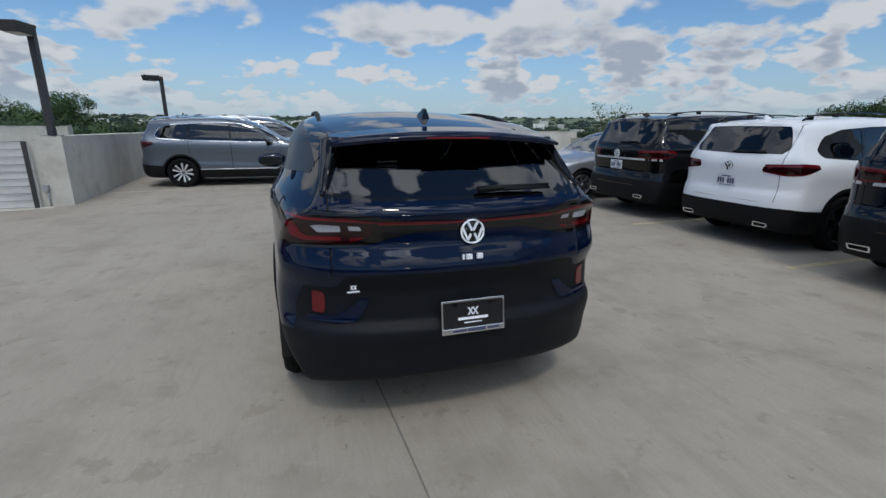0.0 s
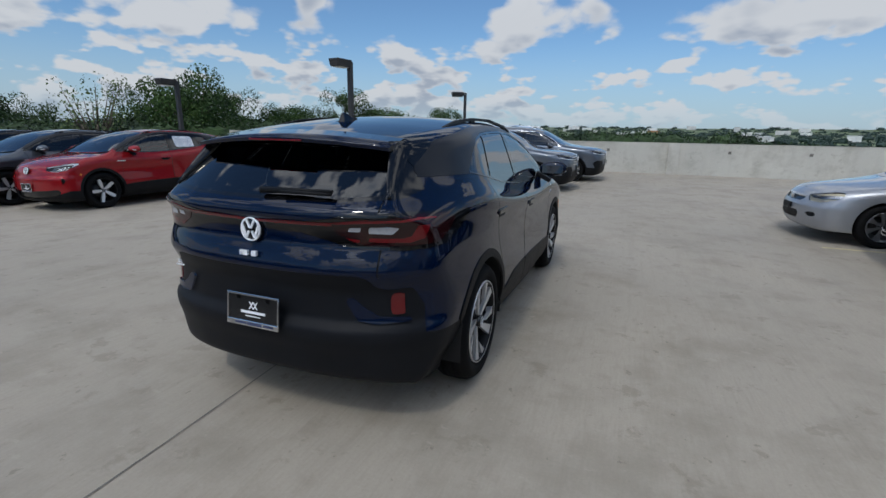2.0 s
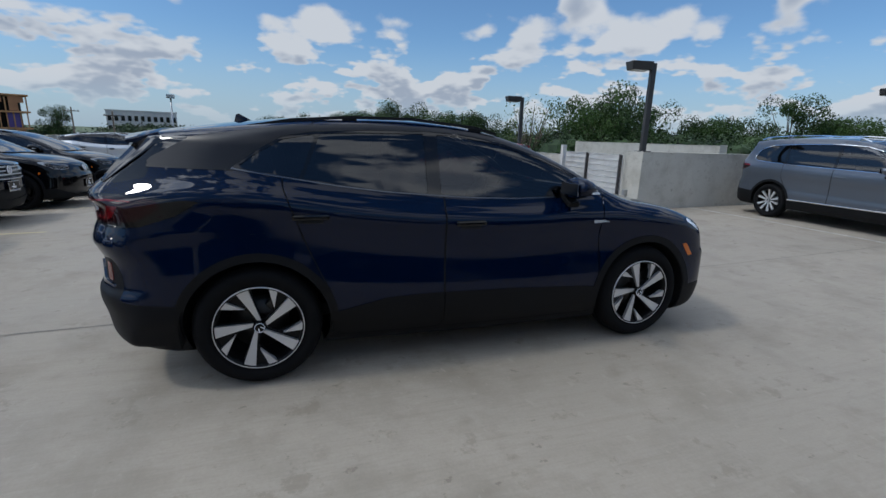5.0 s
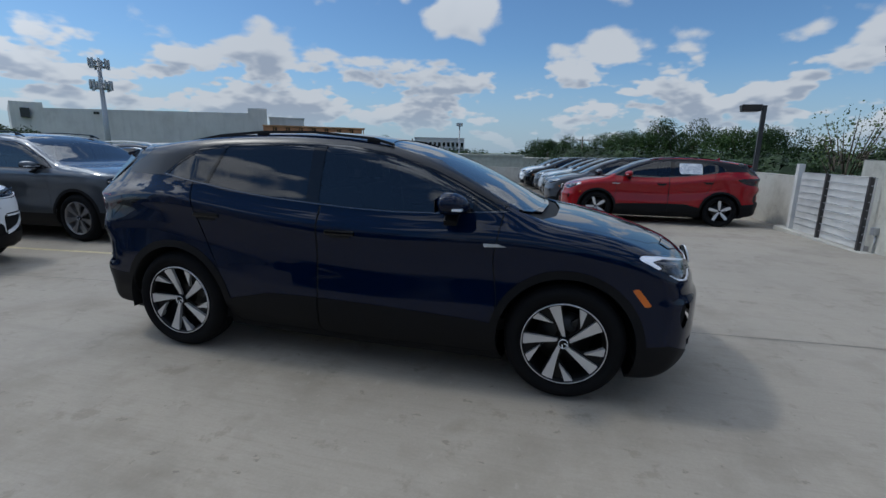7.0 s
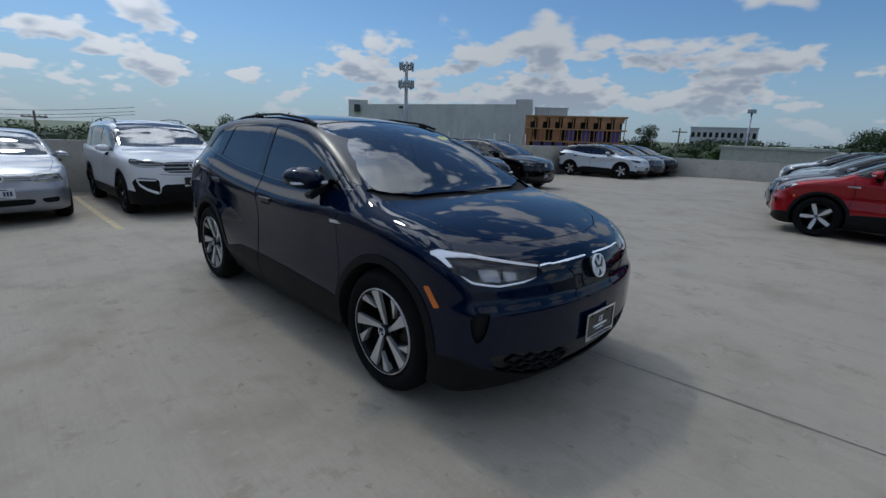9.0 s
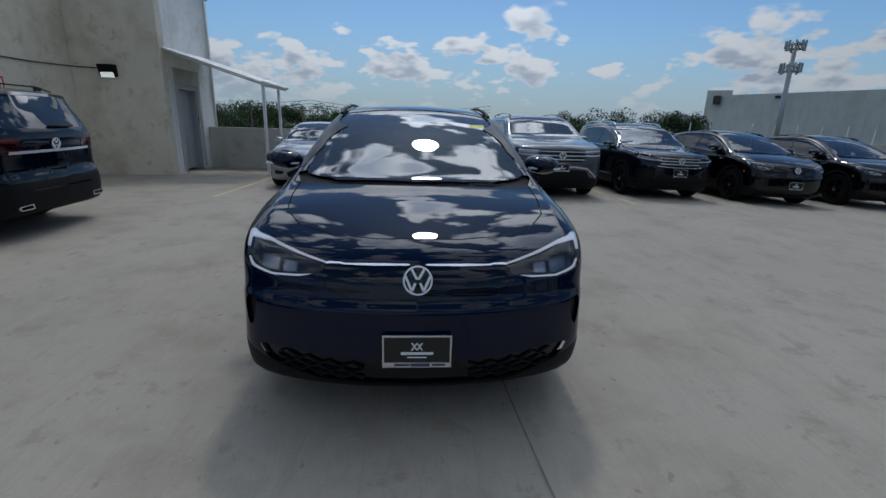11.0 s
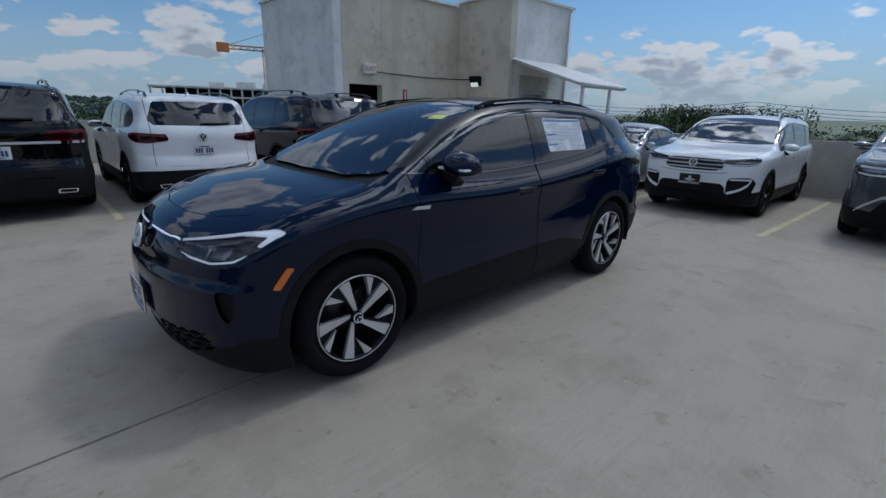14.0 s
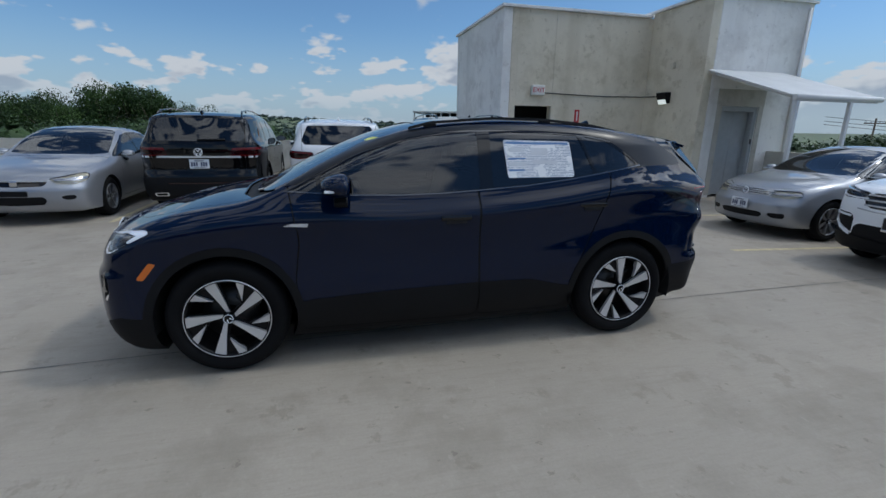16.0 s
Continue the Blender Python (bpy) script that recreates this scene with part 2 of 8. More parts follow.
LAMP_SMOKE = plain("lamp_smoked_red", (0.016, 0.002, 0.003), 0.06)
LAMP_STRIP = plain("lamp_red_strip", (0.16, 0.008, 0.012), 0.12, coat=0.0)
LAMP_HOUSING = plain("lamp_dark_housing", (0.012, 0.012, 0.014), 0.2)
TAIL_CLEAR = plain("reversing_lens", (0.33, 0.34, 0.36), 0.12, vary=0.08, scale=60)
BELT_DARK = plain("dark_belt_strip", (0.12, 0.125, 0.135), 0.2, metal=1.0, vary=0.03)
AMBER = plain("amber_marker", (0.7, 0.16, 0.012), 0.2, coat=0.5)
YELLOWED = plain("yellowed_lamp_lens", (0.55, 0.5, 0.36), 0.3, coat=0.4)
GLASS_DARK = glass("privacy_glass", (0.85, 0.95, 1.0), 0.05, ior=1.65)
GLASS_MID = glass("tinted_glass", (0.9, 0.97, 1.0), 0.16, 0.0, 1.68)
GLASS_WIND = glass("windscreen_glass", (0.85, 0.97, 1.0), 0.25, 0.0, 1.85)
MIRROR_GLASS = plain("mirror_glass", (0.16, 0.17, 0.19), 0.03, metal=1.0, vary=0.02)
GLASS_CLEAR = glass("lamp_lens_clear", (1, 1, 1), 0.95, ior=1.45)
INTERIOR = plain("dark_cabin_cloth", (0.01, 0.01, 0.011), 0.8, vary=0.2)
INTERIOR_GREY = plain("grey_cabin_trim", (0.03, 0.03, 0.033), 0.7, vary=0.15)
PAPER = plain("white_paper", (0.78, 0.79, 0.8), 0.7, vary=0.03)


def printed_paper():
    """White paper with rows of small grey print in blocks."""
    m, nodes, links, b = material("printed_price_sheet")
    where = nodes.new("ShaderNodeTexCoord")
    split = nodes.new("ShaderNodeSeparateXYZ")
    links.new(where.outputs["Object"], split.inputs[0])

    def calc(op, a, c):
        n = nodes.new("ShaderNodeMath")
        n.operation = op
        for socket, v in zip(n.inputs, (a, c)):
            if isinstance(v, (int, float)):
                socket.default_value = v
            else:
                links.new(v, socket)
        return n.outputs[0]

    def noise_of(scale):
        mp, n = nodes.new("ShaderNodeMapping"), nodes.new("ShaderNodeTexNoise")
        mp.inputs["Scale"].default_value = scale
        n.inputs["Scale"].default_value, n.inputs["Detail"].default_value = 1.0, 2.0
        links.new(where.outputs["Object"], mp.inputs["Vector"])
        links.new(mp.outputs["Vector"], n.inputs["Vector"])
        return n.outputs["Fac"]
    rows = calc("LESS_THAN", calc("FRACT", calc("MULTIPLY", split.outputs["Z"], 95.0), 0.0), 0.5)
    words = calc("GREATER_THAN", noise_of((0, 85, 95)), 0.44)
    blocks = calc("GREATER_THAN", noise_of((0, 9, 13)), 0.44)
    ink = calc("MULTIPLY", calc("MULTIPLY", rows, words), blocks)
    mix = nodes.new("ShaderNodeMix")
    mix.data_type = "RGBA"
    mix.inputs["A"].default_value, mix.inputs["B"].default_value = (0.78, 0.79, 0.8, 1), (0.26, 0.31, 0.40, 1)
    links.new(ink, mix.inputs["Factor"])
    links.new(mix.outputs["Result"], b.inputs["Base Color"])
    b.inputs["Roughness"].default_value = 0.7
    return m


PAPER_PRINT = printed_paper()
PAPER_BLUE = plain("printed_blue", (0.12, 0.22, 0.42), 0.7)
PAPER_GREY = plain("printed_grey", (0.58, 0.6, 0.63), 0.7)
PAPER_YELLOW = plain("yellow_sticker", (0.6, 0.62, 0.15), 0.6)
PLATE_BLACK = plain("plate_insert_black", (0.012, 0.012, 0.013), 0.25)
PLATE_STEEL = plain("plate_frame_steel", (0.74, 0.75, 0.77), 0.22, metal=0.5, vary=0.05)
PLATE_CHROME = plain("plate_frame_chrome", (0.7, 0.71, 0.73), 0.16, metal=1.0, vary=0.05)
PLATE_WHITE = plain("plate_white", (0.7, 0.72, 0.74), 0.4)
PLATE_INK = plain("plate_ink", (0.05, 0.06, 0.12), 0.5)


def concrete(name, color, stain, scale=0.35, streaks=False, bump=0.35):
    """Weathered concrete: broad stains, blotches, fine grain, pits."""
    m, nodes, links, b = material(name)
    where = nodes.new("ShaderNodeTexCoord")

    def noise_at(s, detail=8.0, rough=0.55, squash=None):
        n = nodes.new("ShaderNodeTexNoise")
        n.inputs["Scale"].default_value, n.inputs["Detail"].default_value, n.inputs["Roughness"].default_value = s, detail, rough
        if squash:
            mp = nodes.new("ShaderNodeMapping")
            mp.inputs["Scale"].default_value = squash
            links.new(where.outputs["Object"], mp.inputs["Vector"])
            links.new(mp.outputs["Vector"], n.inputs["Vector"])
        else:
            links.new(where.outputs["Object"], n.inputs["Vector"])
        return n.outputs["Fac"]

    def ranged(v, a, c, lo, hi):
        r = nodes.new("ShaderNodeMapRange")
        for k, q in zip(("From Min", "From Max", "To Min", "To Max"), (a, c, lo, hi)):
            r.inputs[k].default_value = q
        links.new(v, r.inputs["Value"])
        return r.outputs["Result"]

    def mixed(fac, one, two):
        x = nodes.new("ShaderNodeMix")
        x.data_type = "RGBA"
        links.new(fac, x.inputs["Factor"])
        for socket, v in ((x.inputs["A"], one), (x.inputs["B"], two)):
            if isinstance(v, tuple):
                socket.default_value = (*v, 1)
            else:
                links.new(v, socket)
        return x.outputs["Result"]
    light = tuple(min(1, c * 1.18) for c in color)
    c = mixed(ranged(noise_at(scale), 0.35, 0.68, 0, 1), color, light)
    c = mixed(ranged(noise_at(scale * 3.7, 10, 0.65), 0.48, 0.72, 0, 0.75), c, stain)
    c = mixed(ranged(noise_at(1.7, 7, 0.62, (1, 1, 1)), 0.60, 0.70, 0, 0.55), c, stain)
    c = mixed(ranged(noise_at(0.8, 9, 0.7, (1, 1, 1)), 0.58, 0.66, 0, 0.35), c, light)
    if streaks:
        c = mixed(ranged(noise_at(1.1, 5, 0.5, (1.3, 1.3, 0.10)), 0.52, 0.78, 0, 0.6), c, stain)
    else:
        c = mixed(ranged(noise_at(0.9, 7, 0.6, (3.2, 0.22, 1)), 0.55, 0.75, 0, 0.3), c, stain)
        c = mixed(ranged(noise_at(1.0, 6, 0.65, (6.5, 0.35, 1)), 0.5, 0.72, 0, 0.25), c, light)
        c = mixed(ranged(noise_at(1.0, 5, 0.7, (15.0, 1.3, 1)), 0.52, 0.7, 0, 0.24), c, stain)
        c = mixed(ranged(noise_at(1.0, 4, 0.6, (60.0, 7.0, 1)), 0.45, 0.7, 0, 0.3), c, tuple(k * 0.8 for k in color))
    c = mixed(ranged(noise_at(3.1, 6, 0.7), 0.59, 0.64, 0, 0.5), c, stain)
    c = mixed(ranged(noise_at(11.0, 4, 0.6, (1, 0.7, 1)), 0.66, 0.70, 0, 0.55), c, tuple(k * 0.72 for k in stain))
    c = mixed(ranged(noise_at(14.0, 3, 0.5, (0.6, 1, 1)), 0.66, 0.70, 0, 0.5), c, light)
    c = mixed(ranged(noise_at(60, 3, 0.6), 0.3, 0.75, 0.0, 0.22), c, tuple(k * 0.6 for k in color))
    links.new(c, b.inputs["Base Color"])
    links.new(ranged(noise_at(scale * 2), 0.3, 0.7, 0.62, 0.9), b.inputs["Roughness"])
    bp = nodes.new("ShaderNodeBump")
    bp.inputs["Strength"].default_value, bp.inputs["Distance"].default_value = bump, 0.004
    links.new(noise_at(45, 8, 0.7), bp.inputs["Height"])
    links.new(bp.outputs["Normal"], b.inputs["Normal"])
    return m


DECK = concrete("deck_concrete", (0.338, 0.298, 0.241), (0.224, 0.192, 0.148))
WALL = concrete("parapet_concrete", (0.50, 0.48, 0.42), (0.36, 0.33, 0.27), 0.5, streaks=True)
TOWER_WALL = concrete("stair_tower_stucco", (0.68, 0.615, 0.485), (0.47, 0.4, 0.265), 0.3, streaks=True)
TOWER_PALE = concrete("stair_tower_pale_stucco", (0.82, 0.805, 0.77), (0.58, 0.555, 0.52), 0.3, streaks=True)
FAR_WALL = concrete("far_building_concrete", (0.62, 0.605, 0.58), (0.5, 0.485, 0.46), 0.05, streaks=True)
YELLOW_LINE = plain("faded_yellow_paint", (0.5, 0.42, 0.25), 0.7, vary=0.25, scale=9)
WORN_WHITE = plain("worn_white_paint", (0.42, 0.39, 0.34), 0.75, vary=0.3, scale=7)
CRACK = plain("joint_sealant", (0.17, 0.155, 0.135), 0.8, vary=0.3, scale=12)
BRONZE = plain("dark_bronze_paint", (0.035, 0.033, 0.032), 0.4, vary=0.1)
FENCE_WHITE = plain("weathered_white_boards", (0.58, 0.57, 0.54), 0.6, vary=0.12, scale=3)
CABLE = plain("black_cable", (0.02, 0.02, 0.02), 0.6)
GALV = plain("galvanised_steel", (0.4, 0.41, 0.42), 0.4, metal=0.6, vary=0.15)
DOOR_GREY = plain("grey_door_paint", (0.36, 0.38, 0.39), 0.4, vary=0.06)
SIGN_WHITE = plain("sign_white", (0.75, 0.75, 0.7), 0.4)
SIGN_RED = plain("sign_red", (0.5, 0.03, 0.03), 0.4)
# near-black colour that stands in for the shade of unlit interiors
INDOOR_SHADE = plain("painted_indoor_shade", (0.02, 0.02, 0.02), 0.9)
AWNING = plain("awning_sheet", (0.72, 0.72, 0.7), 0.45, vary=0.06, scale=2)
LAMP_GLASS = plain("flood_lamp_glass", (0.75, 0.78, 0.72), 0.15, emit=0.9)
BARK = plain("bark", (0.11, 0.085, 0.06), 0.9, vary=0.3, scale=4, bump=0.6, bump_scale=30)
GRASS = plain("far_ground", (0.10, 0.13, 0.055), 0.95, vary=0.5, scale=0.02)
ASPHALT = plain("asphalt", (0.055, 0.055, 0.055), 0.9, vary=0.3, scale=0.3)


def leaves(name, dark, lightc):
    m, nodes, links, b = material(name)
    geo = nodes.new("ShaderNodeNewGeometry")
    info = nodes.new("ShaderNodeObjectInfo")
    add = nodes.new("ShaderNodeMath")
    add.operation = "ADD"
    links.new(geo.outputs["Random Per Island"], add.inputs[0])
    links.new(info.outputs["Random"], add.inputs[1])
    half = nodes.new("ShaderNodeMath")
    half.operation = "MULTIPLY"
    half.inputs[1].default_value = 0.28
    links.new(add.outputs[0], half.inputs[0])
    mix = nodes.new("ShaderNodeMix")
    mix.data_type = "RGBA"
    mix.inputs["A"].default_value, mix.inputs["B"].default_value = (*dark, 1), (*lightc, 1)
    spot = nodes.new("ShaderNodeTexCoord")
    tone = nodes.new("ShaderNodeTexNoise")
    tone.inputs["Scale"].default_value, tone.inputs["Detail"].default_value = 0.22, 4.0
    links.new(spot.outputs["Object"], tone.inputs["Vector"])
    wide = nodes.new("ShaderNodeMapRange")
    wide.inputs["From Min"].default_value, wide.inputs["From Max"].default_value = 0.35, 0.65
    wide.inputs["To Min"].default_value, wide.inputs["To Max"].default_value = -0.28, 0.5
    links.new(tone.outputs["Fac"], wide.inputs["Value"])
    both_ = nodes.new("ShaderNodeMath")
    both_.operation, both_.use_clamp = "ADD", True
    links.new(half.outputs[0], both_.inputs[0])
    links.new(wide.outputs["Result"], both_.inputs[1])
    links.new(both_.outputs[0], mix.inputs["Factor"])
    links.new(mix.outputs["Result"], b.inputs["Base Color"])
    b.inputs["Roughness"].default_value = 0.6
    b.inputs["Specular IOR Level"].default_value = 0.25
    return m


LEAF = leaves("oak_leaves", (0.018, 0.04, 0.010), (0.065, 0.12, 0.025))
LEAF_FAR = leaves("far_wood_leaves", (0.008, 0.018, 0.007), (0.05, 0.09, 0.025))
# aerial haze painted into the leaf colour: paler and bluer than the near woods
LEAF_HAZE_TINT = leaves("haze_tinted_far_leaves", (0.022, 0.042, 0.034), (0.055, 0.085, 0.06))
LEAF_PALE = leaves("thin_spring_leaves", (0.08, 0.12, 0.04), (0.16, 0.21, 0.07))

# ---- mesh helpers ----
def part(name, bm, material, parent=None, label=""):
    me = bpy.data.meshes.new(name)
    bm.to_mesh(me)
    bm.free()
    me.materials.append(material)
    ob = new(name, me)
    if parent is not None:
        ob.parent = parent
    if label:
        ob["label"] = label
    return ob


def mesh_part(name, verts, faces, material, parent=None, label="", smooth=False, normals=None):
    me = bpy.data.meshes.new(name)
    me.from_pydata([tuple(map(float, v)) for v in verts], [], faces)
    me.materials.append(material)
    if smooth or normals is not None:
        me.polygons.foreach_set("use_smooth", [True] * len(me.polygons))
    me.update()
    if normals is not None:
        me.normals_split_custom_set_from_vertices([tuple(map(float, n)) for n in normals])
    ob = new(name, me)
    if parent is not None:
        ob.parent = parent
    if label:
        ob["label"] = label
    return ob


def empty(name, label, category, group="", kind=""):
    return tagged(new(name), label, category, group, kind)


def add_box(bm, x0, x1, y0, y1, z0, z1, bevel=0.0, m=None):
    made = bmesh.ops.create_cube(bm, size=1.0)["verts"]
    for v in made:
        v.co = Vector(((x0 + x1) / 2 + v.co.x * (x1 - x0), (y0 + y1) / 2 + v.co.y * (y1 - y0), (z0 + z1) / 2 + v.co.z * (z1 - z0)))
    if bevel > 0:
        edges = list({e for v in made for e in v.link_edges})
        out = bmesh.ops.bevel(bm, geom=edges, offset=bevel, segments=2, affect="EDGES", profile=0.6)
        made = list({v for f in out["faces"] for v in f.verts} | {v for v in made if v.is_valid})
    if m is not None:
        for v in made:
            v.co = m @ v.co
    return made


def box_bm(x0, x1, y0, y1, z0, z1, bevel=0.0, m=None):
    bm = bmesh.new()
    add_box(bm, x0, x1, y0, y1, z0, z1, bevel, m)
    return bm


def add_tube(bm, a, b, r0, r1=None, seg=10):
    a, b = Vector(a), Vector(b)
    r1 = r0 if r1 is None else r1
    turn = (b - a).to_track_quat("Z", "Y").to_matrix()
    rings = []
    for p, r in ((a, r0), (b, r1)):
        rings.append([bm.verts.new(p + turn @ Vector((r * math.cos(2 * math.pi * k / seg), r * math.sin(2 * math.pi * k / seg), 0))) for k in range(seg)])
    for k in range(seg):
        f = bm.faces.new((rings[0][k], rings[0][(k + 1) % seg], rings[1][(k + 1) % seg], rings[1][k]))
        f.smooth = True
    bm.faces.new(rings[0][::-1])
    bm.faces.new(rings[1])


def tube_bm(a, b, r0, r1=None, seg=10):
    bm = bmesh.new()
    add_tube(bm, a, b, r0, r1, seg)
    return bm


def lathe_bm(profile, seg=48, axis="x"):
    """profile: (along the axis, radius); turned about the axis."""
    bm = bmesh.new()
    rings = []
    for a, r in profile:
        ring = []
        for k in range(seg):
            c, s = math.cos(2 * math.pi * k / seg), math.sin(2 * math.pi * k / seg)
            ring.append(bm.verts.new((a, r * c, r * s) if axis == "x" else (r * c, r * s, a)))
        rings.append(ring)
    for one, two in zip(rings, rings[1:]):
        for k in range(seg):
            bm.faces.new((one[k], one[(k + 1) % seg], two[(k + 1) % seg], two[k])).smooth = True
    return bm


def plate_bm(outline, depth, m=None):
    """A flat prism: outline in x, z; front face at y = 0, going back to y = depth."""
    bm = bmesh.new()
    front = [bm.verts.new((x, 0, z)) for x, z in outline]
    back = [bm.verts.new((x, depth, z)) for x, z in outline]
    n = len(outline)
    bm.faces.new(front)
    bm.faces.new(back[::-1])
    for k in range(n):
        bm.faces.new((front[k], back[k], back[(k + 1) % n], front[(k + 1) % n]))
    bmesh.ops.recalc_face_normals(bm, faces=bm.faces)
    if m is not None:
        bm.transform(m)
    return bm


# ---- curves and flat outlines ----
def curve(*pts):
    """A smooth monotone curve through (x, y) points."""
    xs, ys = np.array(sorted(pts), float).T
    h, d = np.diff(xs), np.diff(ys) / np.diff(xs)
    m = np.zeros_like(ys)
    m[0], m[-1] = d[0], d[-1]
    for k in range(1, len(xs) - 1):
        if d[k - 1] * d[k] > 0:
            a, b = 2 * h[k] + h[k - 1], h[k] + 2 * h[k - 1]
            m[k] = (a + b) / (a / d[k - 1] + b / d[k])

    def at(x):
        x = np.asarray(x, float)
        q = np.clip(x, xs[0], xs[-1])
        k = np.clip(np.searchsorted(xs, q) - 1, 0, len(xs) - 2)
        s = (q - xs[k]) / h[k]
        y = (2 * s ** 3 - 3 * s ** 2 + 1) * ys[k] + (s ** 3 - 2 * s ** 2 + s) * h[k] * m[k] + (3 * s ** 2 - 2 * s ** 3) * ys[k + 1] + (s ** 3 - s ** 2) * h[k] * m[k + 1]
        return y + np.where(x < xs[0], (x - xs[0]) * m[0], 0) + np.where(x > xs[-1], (x - xs[-1]) * m[-1], 0)
    return at


def smoothed(fn, a, b, sigma):
    """The same curve with its kinks rounded over sigma metres."""
    xs = np.linspace(a - 4 * sigma, b + 4 * sigma, 1200)
    ys = fn(xs)
    step = xs[1] - xs[0]
    n = max(1, int(3 * sigma / step))
    w = np.exp(-0.5 * (np.arange(-n, n + 1) * step / sigma) ** 2)
    out = np.convolve(np.pad(ys, n, mode="edge"), w / w.sum(), mode="valid")
    grad = np.gradient(out, step)

    def at(x):
        q = np.clip(np.asarray(x, float), xs[0], xs[-1] - 1e-9)
        k = np.minimum(((q - xs[0]) / step).astype(int), len(xs) - 2)
        t = (q - xs[k]) / step
        a, b, c, d = out[k], out[k + 1], grad[k] * step, grad[k + 1] * step
        return (2 * t ** 3 - 3 * t ** 2 + 1) * a + (t ** 3 - 2 * t ** 2 + t) * c + (3 * t ** 2 - 2 * t ** 3) * b + (t ** 3 - t ** 2) * d
    return at


def inside(poly, u, v, rounding=0.0):
    """Signed distance to a closed outline, below zero inside."""
    p = np.array(poly, float)
    q = np.roll(p, -1, axis=0)
    best = np.full(len(u), 1e9)
    flag = np.zeros(len(u), bool)
    for (ax, ay), (bx, by) in zip(p, q):
        ex, ey = bx - ax, by - ay
        t = np.clip(((u - ax) * ex + (v - ay) * ey) / (ex * ex + ey * ey + 1e-12), 0, 1)
        best = np.minimum(best, np.hypot(u - ax - t * ex, v - ay - t * ey))
        cross = ((ay > v) != (by > v)) & (u < ex * (v - ay) / (ey if abs(ey) > 1e-12 else 1e-12) + ax)
        flag ^= cross
    return np.where(flag, -best, best) - rounding


def rounded(poly, r, steps=4):
    """The outline with its corners rounded."""
    out, n = [], len(poly)
    for k in range(n):
        p, c, q = (Vector(poly[(k + d) % n]) for d in (-1, 0, 1))
        a, b = (p - c), (q - c)
        la, lb = min(r, a.length * 0.45), min(r, b.length * 0.45)
        a, b = c + a.normalized() * la, c + b.normalized() * lb
        for s in range(steps + 1):
            t = s / steps
            out.append(tuple((1 - t) ** 2 * a + 2 * t * (1 - t) * c + t * t * b))
    return out


def smax(a, b, k):
    h = np.maximum(k - np.abs(a - b), 0) / k
    return np.maximum(a, b) + h * h * k / 4


